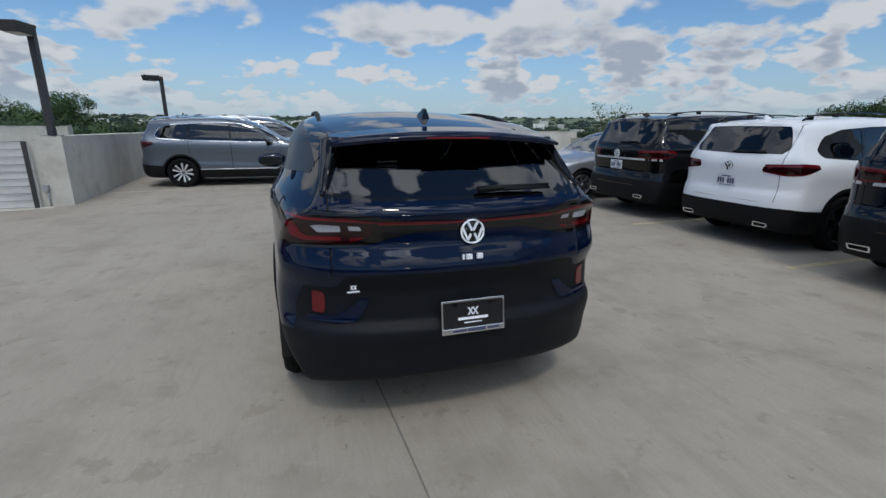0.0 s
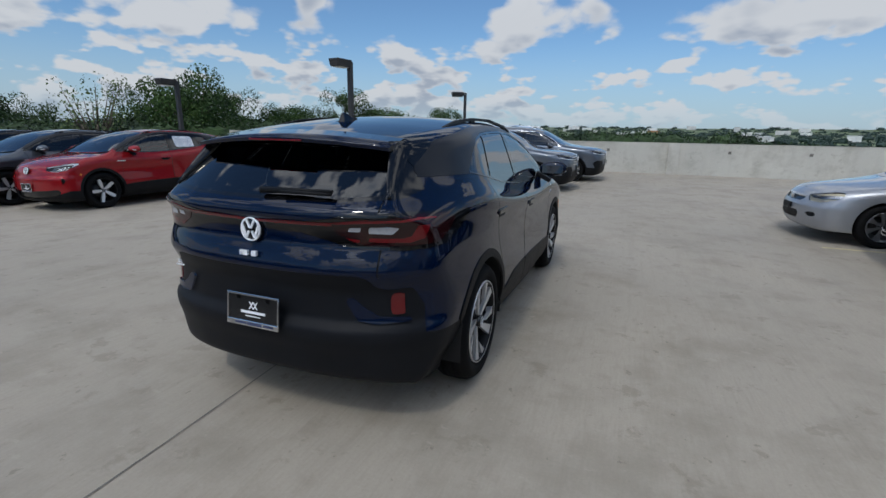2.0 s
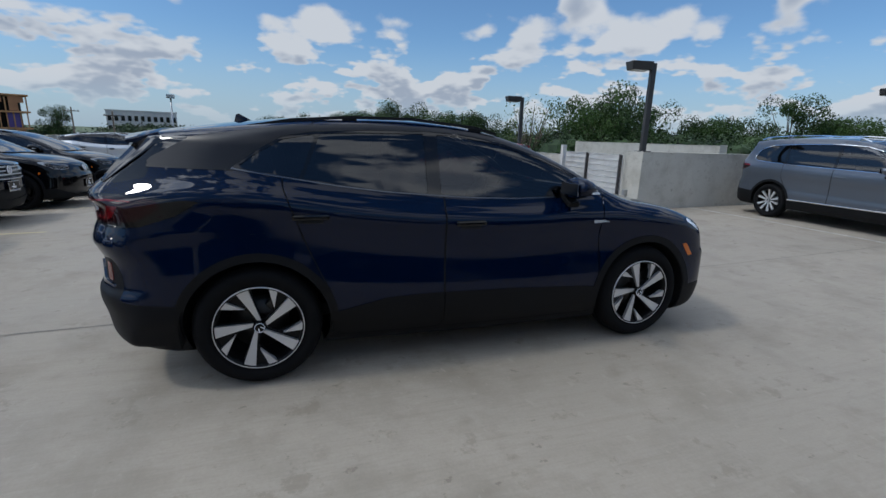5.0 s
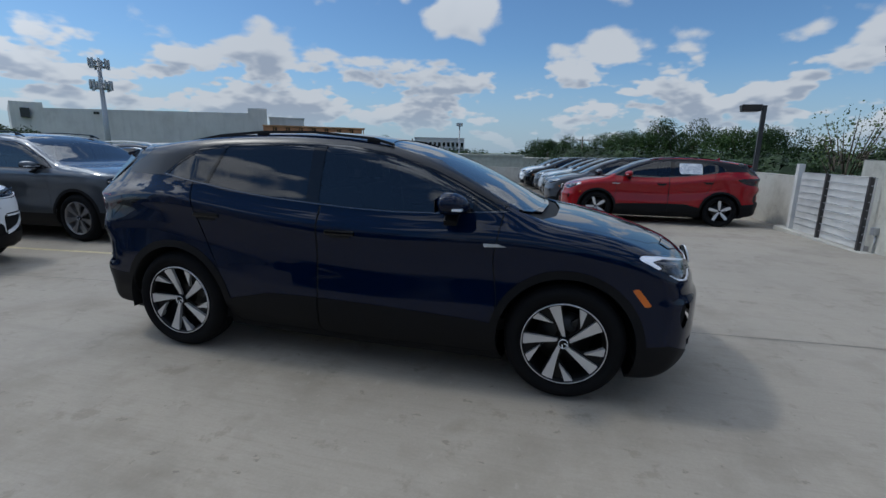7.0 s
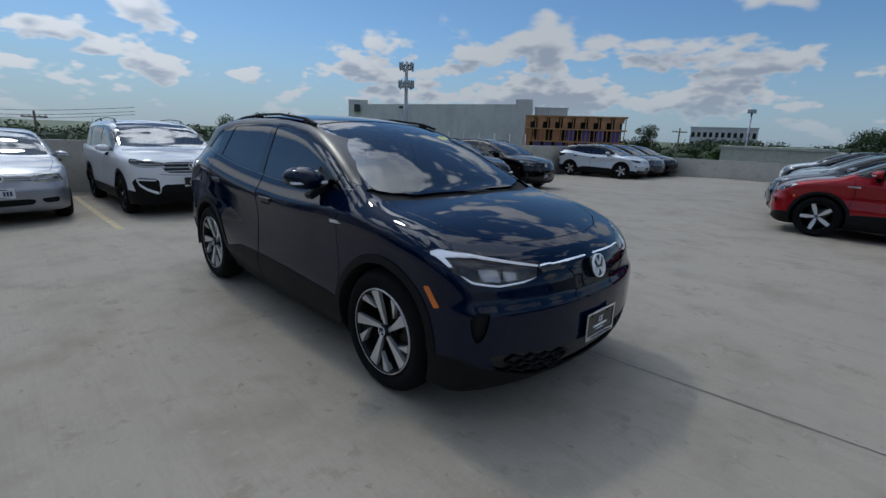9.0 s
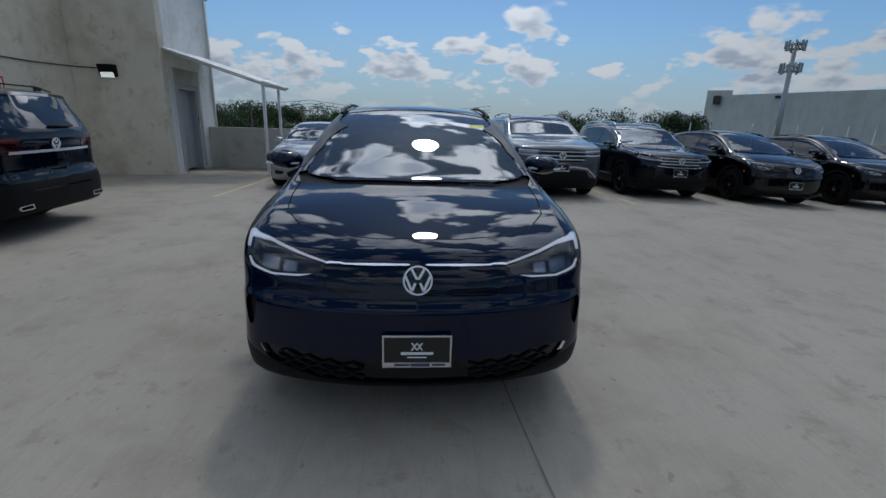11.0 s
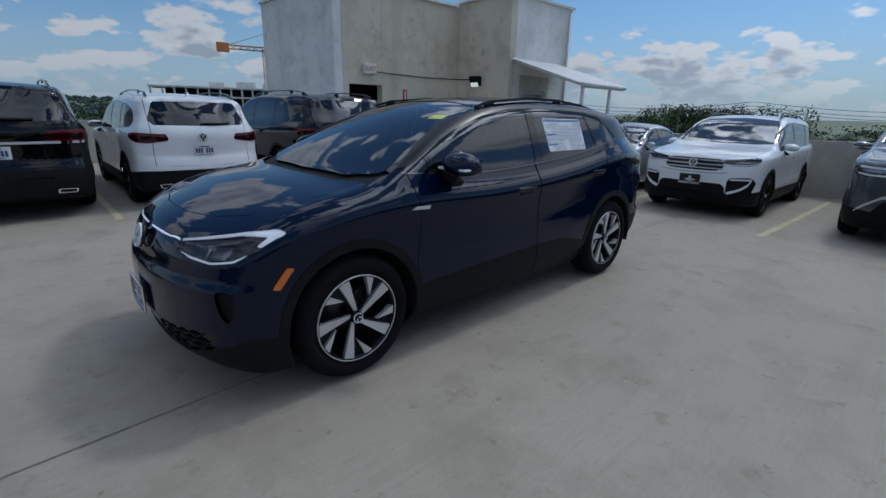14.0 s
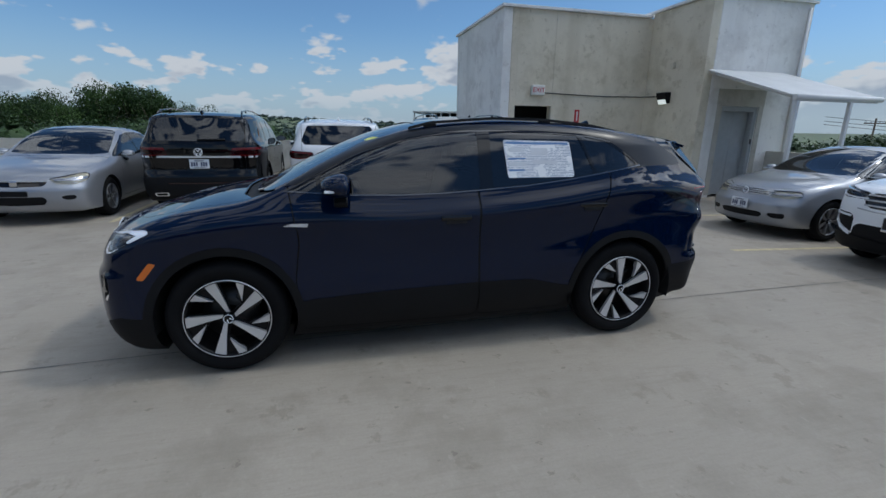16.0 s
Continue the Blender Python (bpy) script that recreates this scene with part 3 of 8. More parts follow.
# ---- car bodies: a smooth skin, cut into its panels ----
class Skin:
    """Half of a car's skin (x >= 0), as polygons with labels."""

    def __init__(self, spec, around=60, along=120, fan=24):
        s = self.spec = spec
        if "waist" not in s:
            s["waist"] = smoothed(s["belt"], s["tail_y"] - 0.1, s["nose_y"] + 0.1, 0.22)
        z0, ya, yb = s["spine"]
        ys = np.linspace(yb, ya, along)
        zl, side = float(s["bottom"]), s["half"]
        nb, ns = max(3, around // 10), int(around * 0.55)
        nt = around - nb - ns
        origins, ways = [], []

        def ring(y, lift):
            top = float(s["top"](y)) * 1.0
            pts = [(side * 0.97 * k / nb, zl) for k in range(nb)]
            pts += [(side, zl + (top - zl) * k / ns) for k in range(ns)]
            pts += [(side * (1 - k / nt), top) for k in range(nt + 1)]
            return pts
        rows = []
        for k in range(fan, 0, -1):
            rows.append((yb, -k / fan * math.pi / 2))
        rows += [(y, 0.0) for y in ys]
        for k in range(1, fan + 1):
            rows.append((ya, k / fan * math.pi / 2))
        reach = (s["nose_y"] - ya, yb - s["tail_y"])
        for y, psi in rows:
            c, sn = math.cos(psi), math.sin(psi)
            for x, z in ring(y, 0):
                far = reach[0] if psi > 0 else reach[1]
                origins.append((0, y, z0))
                ways.append((x * c, sn * far * 1.05, (z - z0) * c))
        o, w = np.array(origins), np.array(ways)
        # rings at the poles: keep a hair of width so that their faces stay tidy
        w /= np.linalg.norm(w, axis=1)[:, None]
        lo, hi = np.zeros(len(o)), np.full(len(o), 3.2)
        for _ in range(34):
            mid = (lo + hi) / 2
            p = o + w * mid[:, None]
            out = self.field(p) > 0
            hi, lo = np.where(out, mid, hi), np.where(out, lo, mid)
        p = o + w * ((lo + hi) / 2)[:, None]
        p[:, 0] = np.where(np.abs(p[:, 0]) < 1e-5, 0, p[:, 0])
        n = around + 1
        faces = []
        for r in range(len(rows) - 1):
            for k in range(around):
                a, b, c, d = r * n + k, r * n + k + 1, (r + 1) * n + k + 1, (r + 1) * n + k
                faces.append((a, d, c, b))
        # merge equal points
        key, first, index = {}, [], np.zeros(len(p), int)
        for k, q in enumerate(np.round(p, 5)):
            t = tuple(q)
            if t not in key:
                key[t] = len(first)
                first.append(k)
            index[k] = key[t]
        self.v = p[first]
        self.f, self.lab = [], []
        for f in faces:
            g = []
            for k in f:
                if not g or index[k] != g[-1]:
                    g.append(int(index[k]))
            if len(g) > 1 and g[0] == g[-1]:
                g.pop()
            if len(set(g)) >= 3:
                self.f.append(tuple(g))
                self.lab.append("body")
        # normals from the field itself
        e, nrm = 0.008, np.zeros_like(self.v)
        for axis in range(3):
            step = np.zeros(3)
            step[axis] = e
            nrm[:, axis] = self.field(self.v + step) - self.field(self.v - step)
        nrm[self.v[:, 0] == 0, 0] = 0
        self.n = nrm / (np.linalg.norm(nrm, axis=1)[:, None] + 1e-9)

    def field(self, p):
        s = self.spec
        x, y, z = np.abs(p[:, 0]), p[:, 1], p[:, 2]
        zt = s["top"](y) - s["crown"](y) * x * x
        slope = (s["top"](y + 0.01) - s["top"](y - 0.01)) / 0.02
        up = (z - zt) / np.sqrt(1 + slope * slope)
        d = s["waist"](y) - z
        across = (x - (s["width"](y) - s["side"](d) - s["taper"](y) * np.clip(s.get("fall", (0.25, 4))[0] - d * s.get("fall", (0.25, 4))[1], 0, 1))) * s.get("lean", 0.95)
        front = y - (s["nose"](z) - s["nose_plan"](x))
        rear = (s["tail"](z) + s["tail_plan"](x)) - y
        ts = (s["tail"](z + 0.01) - s["tail"](z - 0.01)) / 0.02
        ps = (s["tail_plan"](x + 0.01) - s["tail_plan"](x - 0.01)) / 0.02
        fs = (s["nose"](z + 0.01) - s["nose"](z - 0.01)) / 0.02
        qs = (s["nose_plan"](x + 0.01) - s["nose_plan"](x - 0.01)) / 0.02
        rear, front = rear / np.sqrt(1 + ts * ts + ps * ps), front / np.sqrt(1 + fs * fs + qs * qs)
        f = smax(up, across, s["k_top"](y))
        f = smax(f, front, s.get("k_nose", 0.08))
        f = smax(f, rear, s.get("k_tail", 0.05))
        return smax(f, s["under"](y) - z, 0.05)

    def split(self, label, phi, inner):
        """Faces with that label are cut along phi = 0; what lies below zero gets the label inner."""
        labels = (label,) if isinstance(label, str) else tuple(label)
        val = phi(self.v)
        val = np.where(np.abs(val) < 1e-6, 1e-6, val)
        faces, labs = [], []
        verts, norms, made = list(self.v), list(self.n), {}
        neg = val < 0
        for f, lab in zip(self.f, self.lab):
            if lab not in labels:
                faces.append(f), labs.append(lab)
                continue
            flags = [neg[k] for k in f]
            if all(flags):
                faces.append(f), labs.append(inner)
                continue
            if not any(flags):
                faces.append(f), labs.append(lab)
                continue
            ins, outs = [], []
            for k, (a, fa) in enumerate(zip(f, flags)):
                b = f[(k + 1) % len(f)]
                (ins if fa else outs).append(a)
                if fa != neg[b]:
                    e = (a, b) if a < b else (b, a)
                    if e not in made:
                        t = val[e[0]] / (val[e[0]] - val[e[1]])
                        q = verts[e[0]] + (verts[e[1]] - verts[e[0]]) * t
                        nn = norms[e[0]] + (norms[e[1]] - norms[e[0]]) * t
                        made[e] = len(verts)
                        verts.append(q)
                        norms.append(nn / (np.linalg.norm(nn) + 1e-9))
                    ins.append(made[e])
                    outs.append(made[e])
            if len(ins) > 2:
                faces.append(tuple(ins)), labs.append(inner)
            if len(outs) > 2:
                faces.append(tuple(outs)), labs.append(lab)
        self.v, self.n, self.f, self.lab = np.array(verts), np.array(norms), faces, labs

    def refine(self, *labels):
        """Cuts the faces with these labels into four and lays the new points on the skin."""
        verts, made, faces, labs = list(self.v), {}, [], []
        fresh = []
        for f, lab in zip(self.f, self.lab):
            if lab not in labels:
                faces.append(f), labs.append(lab)
                continue
            mids = []
            for a, b in zip(f, f[1:] + f[:1]):
                e = (a, b) if a < b else (b, a)
                if e not in made:
                    made[e] = len(verts)
                    fresh.append(len(verts))
                    verts.append((verts[a] + verts[b]) / 2)
                mids.append(made[e])
            c = len(verts)
            fresh.append(c)
            verts.append(np.mean([verts[k] for k in f], axis=0))
            for k in range(len(f)):
                faces.append((f[k], mids[k], c, mids[k - 1])), labs.append(lab)
        v = np.array(verts)
        p = v[fresh]
        for turn in range(3):
            g = self.slope(p)
            size = np.linalg.norm(g, axis=1)[:, None] + 1e-9
            p = p - g / size * (self.field(p)[:, None] / size)
        p[np.abs(v[fresh][:, 0]) < 1e-6, 0] = 0
        v[fresh] = p
        n = np.zeros_like(v)
        n[:len(self.n)] = self.n
        g = self.slope(p)
        g[p[:, 0] == 0, 0] = 0
        n[fresh] = g / (np.linalg.norm(g, axis=1)[:, None] + 1e-9)
        self.v, self.n, self.f, self.lab = v, n, faces, labs

    def slope(self, p, e=0.006):
        g = np.zeros_like(p)
        for axis in range(3):
            step = np.zeros(3)
            step[axis] = e
            g[:, axis] = (self.field(p + step) - self.field(p - step)) / (2 * e)
        return g

    def seam(self, label, phi, inner=None, half=0.003, name="seam"):
        """A panel joint along phi = 0; inner: the label of the panel inside it."""
        self.split(label, lambda v: phi(v) - half, "~")
        self.split("~", lambda v: phi(v) + half, inner or "~in")
        self.lab = [name if k == "~" else k for k in self.lab]
        if not inner:
            self.lab = [label if k == "~in" else k for k in self.lab]

    def emit(self, label, name, material, parent, sides="both", push=0.0, text="", wall=0.0):
        """A mesh of the faces with that label: both halves in one, or one side (+1 or -1). wall: a turned-in rim of that depth."""
        pick = [f for f, lab in zip(self.f, self.lab) if lab == label]
        if not pick:
            return None
        used = sorted({k for f in pick for k in f})
        at = {k: n for n, k in enumerate(used)}
        n = self.n[used].copy()
        if label in ("windscreen", "hood", "rear_pane", "front_window", "rear_window", "side_pane", "front_pane"):
            # even out the gloss of large smooth panels
            edges = np.array([(at[a], at[b]) for f in pick for a, b in zip(f, f[1:] + f[:1])])
            mid = np.abs(self.v[used][:, 0]) < 1e-6
            for _ in range(14 if len(used) > 2500 else 3):
                total = n.copy()
                np.add.at(total, edges[:, 0], n[edges[:, 1]])
                np.add.at(total, edges[:, 1], n[edges[:, 0]])
                total[mid, 0] = 0
                n = total / np.linalg.norm(total, axis=1)[:, None]
        v = self.v[used] + self.n[used] * push
        if push:
            v[np.abs(self.v[used][:, 0]) < 1e-6, 0] = 0
        verts, norms, faces = [], [], []
        for sgn in ((1, -1) if sides == "both" else (sides,)):
            where = {}
            for k, q in enumerate(v):
                if sides == "both" and sgn < 0 and abs(q[0]) < 1e-6:
                    where[k] = k
                else:
                    where[k] = len(verts)
                    verts.append((q[0] * sgn, q[1], q[2]))
                    norms.append((n[k][0] * sgn, n[k][1], n[k][2]))
            base = [tuple(where[at[j]] for j in f) for f in pick]
            faces += base if sgn > 0 else [f[::-1] for f in base]
        if wall:
            count, rim = {}, []
            for f in faces:
                for a, b in zip(f, f[1:] + f[:1]):
                    count[(a, b)] = 1
            low = {}
            for a, b in list(count):
                if (b, a) not in count:
                    for k in (a, b):
                        if k not in low:
                            low[k] = len(verts)
                            verts.append(tuple(np.array(verts[k]) - np.array(norms[k]) * wall))
                            norms.append(norms[k])
                    rim.append((b, a, low[a], low[b]))
            faces += rim
        if label in ("cladding", "seam"):
            return self.pieces(verts, norms, faces, name, material, parent, text)
        return mesh_part(name, verts, faces, material, parent, text, normals=norms)

    def pieces(self, verts, norms, faces, name, material, parent, text):
        """One mesh for each connected piece of a part."""
        root = list(range(len(verts)))

        def find(a):
            while root[a] != a:
                root[a] = root[root[a]]
                a = root[a]
            return a
        for f in faces:
            for a in f[1:]:
                root[find(a)] = find(f[0])
        lots = {}
        for f in faces:
            lots.setdefault(find(f[0]), []).append(f)
        for lot in sorted(lots.values(), key=len, reverse=True):
            used = sorted({k for f in lot for k in f})
            at = {k: n for n, k in enumerate(used)}
            mesh_part(name, [verts[k] for k in used], [tuple(at[k] for k in f) for f in lot], material, parent, text, normals=[norms[k] for k in used])


def side_poly(pts, r=0.0, low=0.45):
    """An outline in side view (y, z), on the flank alone."""
    pts = rounded(pts, r) if r else pts
    return lambda v: np.where(v[:, 0] > low, inside(pts, v[:, 1], v[:, 2]), 1.0)


def end_poly(pts, r=0.0, front=True, at=0.0):
    """An outline in end view (x, z), x >= 0, on the nose or the tail."""
    pts = rounded(pts, r) if r else pts
    return lambda v: np.where((v[:, 1] > at) if front else (v[:, 1] < at), inside(pts, v[:, 0], v[:, 2]), 1.0)


def corner_poly(pts, y0, front=True, r=0.0, gain=0.8):
    """An outline that wraps round a corner: u = x + gain * (distance back from the end), z."""
    pts = rounded(pts, r) if r else pts

    def phi(v):
        u = v[:, 0] + gain * ((y0 - v[:, 1]) if front else (v[:, 1] - y0))
        d = inside(pts, u, v[:, 2])
        return np.where((v[:, 1] > 0.9) if front else (v[:, 1] < -0.9), d, 1.0)
    return phi


def top_poly(pts, low=0.7):
    """An outline in plan (x, y), on what faces up."""
    return lambda v: np.where(v[:, 2] > low, inside(pts, v[:, 0], v[:, 1]), 1.0)


def both(a, b):
    return lambda v: np.maximum(a(v), b(v))

# ---- the roof deck ----
SLOPE_Y = curve((-14, -0.15), (-10.5, -0.14), (-7, -0.09), (-3, 0), (3.5, 0), (9, 0.07), (15.5, 0.22), (20, 0.3))
SLOPE_X = curve((-30, -0.33), (-16, -0.23), (-9, -0.13), (-5, -0.02), (-3, 0), (12, 0), (20, 0))


def ground(x, y):
    return float(SLOPE_Y(y) + SLOPE_X(x))


def deck_sheet(x0, x1, y0, y1, step, name, material, text):
    nx, ny = max(2, int((x1 - x0) / step)), max(2, int((y1 - y0) / step))
    verts = [(x0 + (x1 - x0) * i / nx, y0 + (y1 - y0) * j / ny) for j in range(ny + 1) for i in range(nx + 1)]
    verts = [(x, y, ground(x, y)) for x, y in verts]
    faces = [(j * (nx + 1) + i, j * (nx + 1) + i + 1, (j + 1) * (nx + 1) + i + 1, (j + 1) * (nx + 1) + i) for j in range(ny) for i in range(nx)]
    return tagged(mesh_part(name, verts, faces, material, smooth=True), text, "floor", kind="structure")


deck_sheet(-25.6, 12.3, -10.9, 6.8, 0.6, "floor_deck", DECK, "weathered concrete roof deck with stains")
deck_sheet(-5.5, 12.3, 6.8, 16.0, 0.6, "floor_deck_front", DECK, "weathered concrete roof deck with stains")


def wall_run(name, a, b, top, thick, material, text, bottom=-4.0, cap=True):
    """A parapet from a to b (x, y); its inner face on the line, its body to the left of it."""
    a, b = Vector((*a, 0)), Vector((*b, 0))
    along = (b - a).normalized()
    side = Vector((-along.y, along.x, 0)) * thick
    bm = bmesh.new()
    add_box(bm, 0, (b - a).length, 0, thick, bottom, top, 0.012)
    m = Matrix.Translation(a) @ Matrix(((along.x, -along.y, 0, 0), (along.y, along.x, 0, 0), (0, 0, 1, 0), (0, 0, 0, 1)))
    bm.transform(m)
    return tagged(part(name, bm, material), text, "wall", kind="structure")


# front parapet, its left return, and the walls round the rest of the deck
wall_run("wall_front", (12.2, 15.32), (-5.5, 15.32), 1.36, -0.2, WALL, "pale concrete parapet with joints and stains")
wall_run("wall_gate_side", (-5.08, 15.3), (-4.93, 6.45), 1.32, -0.5, WALL, "pale concrete parapet wall")
wall_run("wall_side", (11.9, -3.0), (11.9, 15.3), 1.06, -0.2, WALL, "pale concrete parapet wall")
wall_run("wall_rear", (-25.4, -10.45), (6.1, -10.45), 1.06, -0.2, WALL, "concrete parapet wall behind the parked row")
wall_run("wall_far", (-25.2, 6.6), (-25.2, -10.4), 0.62, -0.2, WALL, "low concrete parapet at the far end")
wall_run("wall_row", (-8.45, 6.62), (-25.2, 6.62), 1.12, -0.2, WALL, "concrete parapet behind the parked row")
wall_run("wall_ramp", (-6.2, 10.2), (-13.0, 10.2), 1.52, -0.25, WALL, "concrete ramp wall beyond the gate")

# ribs and fixings of the front parapet
for x in (3.2, -4.8, 9.9):
    tagged(part("wall_rib", box_bm(x - 0.2, x + 0.2, 15.2, 15.33, ground(x, 15.2) - 0.05, 1.33, 0.01), WALL), "concrete rib on the parapet", "wall rib", kind="structure")
for x in (0.9, 5.0, 7.4):
    bm = box_bm(x - 0.05, x + 0.05, 15.305, 15.33, 1.0, 1.1, 0.005)
    tagged(part("wall_patch", bm, CRACK), "dark patched fixing on the parapet", "wall patch", "patches on the parapet")

# gate fence beside the wall's end
fence = empty("board_fence", "weathered white board fence with steel posts", "fence")
fz = ground(-6.5, 6.3)
for n in range(9):
    z = fz + 0.05 + n * 0.135
    part("board", box_bm(-7.78, -5.42, 6.33, 6.36, z, z + 0.127, 0.004), FENCE_WHITE, fence)
for x in (-5.46, -6.75):
    part("post", box_bm(x - 0.03, x + 0.03, 6.27, 6.33, fz - 0.02, fz + 1.27, 0.004), BRONZE, fence, "dark steel post")
for n in range(9):
    z = fz + 0.18 + n * 0.135
    part("rail", tube_bm((-7.75, 6.3, z), (-5.4, 6.3, z), 0.008, seg=6), GALV, fence, "thin steel rail")
post = tagged(part("guide_post", box_bm(-8.02, -7.9, 6.3, 6.42, ground(-8, 6.3) - 0.02, 1.4, 0.01), FENCE_WHITE), "white painted guide post by the gap", "post")
kerb = tagged(part("kerb", box_bm(-8.4, -5.2, 6.2, 6.42, fz - 0.3, fz + 0.035, 0.01), WALL), "low concrete kerb under the fence", "kerb", kind="structure")
box_ = empty("outlet_box", "grey outlet box with conduit on the wall", "outlet box")
part("box", box_bm(-5.36, -5.26, 6.36, 6.44, 0.3, 0.43, 0.008), GALV, box_)
part("conduit", tube_bm((-5.29, 6.42, 0.0), (-5.29, 6.42, 0.31), 0.014, seg=8), GALV, box_)


def street_lamp(x, y, base, top, turn):
    """A square pole with a shoebox head on a short arm."""
    lamp = empty("deck_lamp", "dark bronze deck lamp with a shoebox head", "lamp", "lamps on the parapet")
    part("base_plate", box_bm(-0.13, 0.13, -0.13, 0.13, base, base + 0.02, 0.004), BRONZE, lamp)
    part("pole", box_bm(-0.055, 0.055, -0.055, 0.055, base, top, 0.008), BRONZE, lamp)
    part("arm", box_bm(0.05, 0.16, -0.03, 0.03, top - 0.13, top - 0.07, 0.006), BRONZE, lamp)
    head = bmesh.new()
    add_box(head, 0.08, 0.58, -0.16, 0.16, top - 0.16, top + 0.02, 0.02)
    for v in head.verts:
        if v.co.z < top - 0.1:
            v.co.y *= 0.86
            v.co.x = 0.33 + (v.co.x - 0.33) * 0.9
    h = part("head", head, BRONZE, lamp)
    part("lens", box_bm(0.16, 0.5, -0.11, 0.11, top - 0.172, top - 0.158, 0.004), SIGN_WHITE, h, "pale lamp lens")
    lamp.matrix_basis = pose(x, y, 0, 0, 0, turn)
    return lamp


street_lamp(-5.1, 6.58, 1.32, 3.22, -100)
street_lamp(-5.1, 15.5, 1.34, 3.24, -150)
street_lamp(-11.35, 6.72, 1.1, 2.93, -95)

# joint across the deck, parking lines
def line_strip(name, a, b, w, lift, material, text, category, wobble=0.0, parts=30):
    verts, faces = [], []
    d = Vector((b[0] - a[0], b[1] - a[1], 0)).normalized()
    n = Vector((-d.y, d.x, 0))
    for j in range(parts + 1):
        t = j / parts
        c = Vector((a[0] + (b[0] - a[0]) * t, a[1] + (b[1] - a[1]) * t, 0)) + n * wobble * (noise.noise((t * 9 + a[0], 3.1, 0.4)))
        for s in (-1, 1):
            q = c + n * s * w / 2 * (1 + 0.5 * wobble * 10 * noise.noise((t * 30, s, 1)))
            verts.append((q.x, q.y, ground(q.x, q.y) + lift))
        if j:
            faces.append((2 * j - 2, 2 * j, 2 * j + 1, 2 * j - 1))
    return tagged(mesh_part(name, verts, faces, material), text, category)


line_strip("deck_joint", (-0.18, -5.6), (-0.95, 10.5), 0.010, 0.004, CRACK, "dark sealed joint running along the deck", "floor joint", 0.03, 60)
for x in (-4.45, -1.46, 1.12, 3.7):
    line_strip("parking_line", (x, -4.55), (x - 0.02, -9.6), 0.09, 0.004, YELLOW_LINE, "faded yellow parking line", "parking line")
for x in (-7.4, -10.1, -12.7, -15.4, -18.0):
    line_strip("parking_line", (x, -4.6), (x - 0.02, -9.6), 0.09, 0.004, YELLOW_LINE, "faded yellow parking line", "parking line")
for y in (-0.75, 1.75, 4.1):
    line_strip("parking_line", (4.4, y), (9.6, y), 0.09, 0.004, YELLOW_LINE, "faded yellow parking line", "parking line")
for y in (8.0, 10.7):
    line_strip("parking_line", (-4.9, y), (0.2, y), 0.09, 0.004, WORN_WHITE, "worn white parking line", "parking line")

# ---- stair and lift tower ----
TOP = 4.5
GT = ground(7, -6)


def prism(name, x0, x1, y0, y1, z0, z1, material, text, bevel=0.02):
    return tagged(part(name, box_bm(x0, x1, y0, y1, z0, z1, bevel), material), text, "wall", kind="structure")


# wall A, with the stair doorway cut through it
DA0, DA1, DAZ = -5.25, -4.2, GT + 2.2
prism("wall_tower_a", 8.2, 8.45, -8.2, DA0, GT - 0.5, TOP, TOWER_WALL, "stained stucco wall of the stair tower")
prism("wall_tower_b", 8.2, 8.45, DA1, -4.02, GT - 0.5, TOP, TOWER_WALL, "stained stucco wall of the stair tower")
prism("wall_tower_c", 8.203, 8.447, DA0, DA1, DAZ, TOP - 0.003, TOWER_WALL, "stained stucco wall over the doorway", 0)
prism("wall_tower_d", 8.2, 12.5, -4.02, -3.78, GT - 0.5, TOP + 0.002, TOWER_PALE, "pale stucco end wall of the stair tower")
prism("wall_tower_e", 6.1, 8.2, -8.4, -8.15, GT - 0.5, TOP + 0.1, TOWER_WALL, "stained stucco wall of the lift shaft")
DC0, DC1, DCZ = -9.95, -8.83, GT + 2.22
prism("wall_tower_f", 6.1, 6.4, DC1, -8.4, GT - 0.5, TOP + 0.098, TOWER_PALE, "pale stucco wall of the lift shaft")
prism("wall_tower_g", 6.1, 6.4, -11.1, DC0, GT - 0.5, TOP + 0.102, TOWER_PALE, "pale stucco wall of the lift shaft")
prism("wall_tower_h", 6.103, 6.397, DC0, DC1, DCZ, TOP + 0.095, TOWER_PALE, "pale stucco wall over the lift door", 0)
prism("wall_tower_i", 6.4, 12.5, -11.1, -10.85, GT - 0.5, TOP + 0.1, TOWER_PALE, "pale stucco back wall of the lift shaft")
prism("wall_tower_j", 12.26, 12.5, -10.85, -4.02, GT - 0.5, TOP, TOWER_PALE, "pale stucco back wall of the tower")
prism("ceiling_tower", 8.3, 12.4, -11.0, -3.9, TOP - 0.4, TOP - 0.25, TOWER_PALE, "flat roof of the stair tower", 0)
prism("ceiling_shaft", 6.25, 8.35, -11.0, -8.25, TOP - 0.35, TOP - 0.2, TOWER_PALE, "flat roof of the lift shaft", 0)
for nm, q in (("coping_a", (8.13, 8.5, -8.08, -3.72, TOP, TOP + 0.07)), ("coping_b", (8.5, 12.55, -4.1, -3.72, TOP + 0.003, TOP + 0.073)), ("coping_c", (6.03, 8.5, -8.47, -8.08, TOP + 0.1, TOP + 0.17)), ("coping_d", (6.03, 6.47, -11.15, -8.47, TOP + 0.103, TOP + 0.173))):
    tagged(part(nm, box_bm(*q, 0.01), TOWER_PALE), "pale metal coping on the tower wall", "trim", kind="structure")
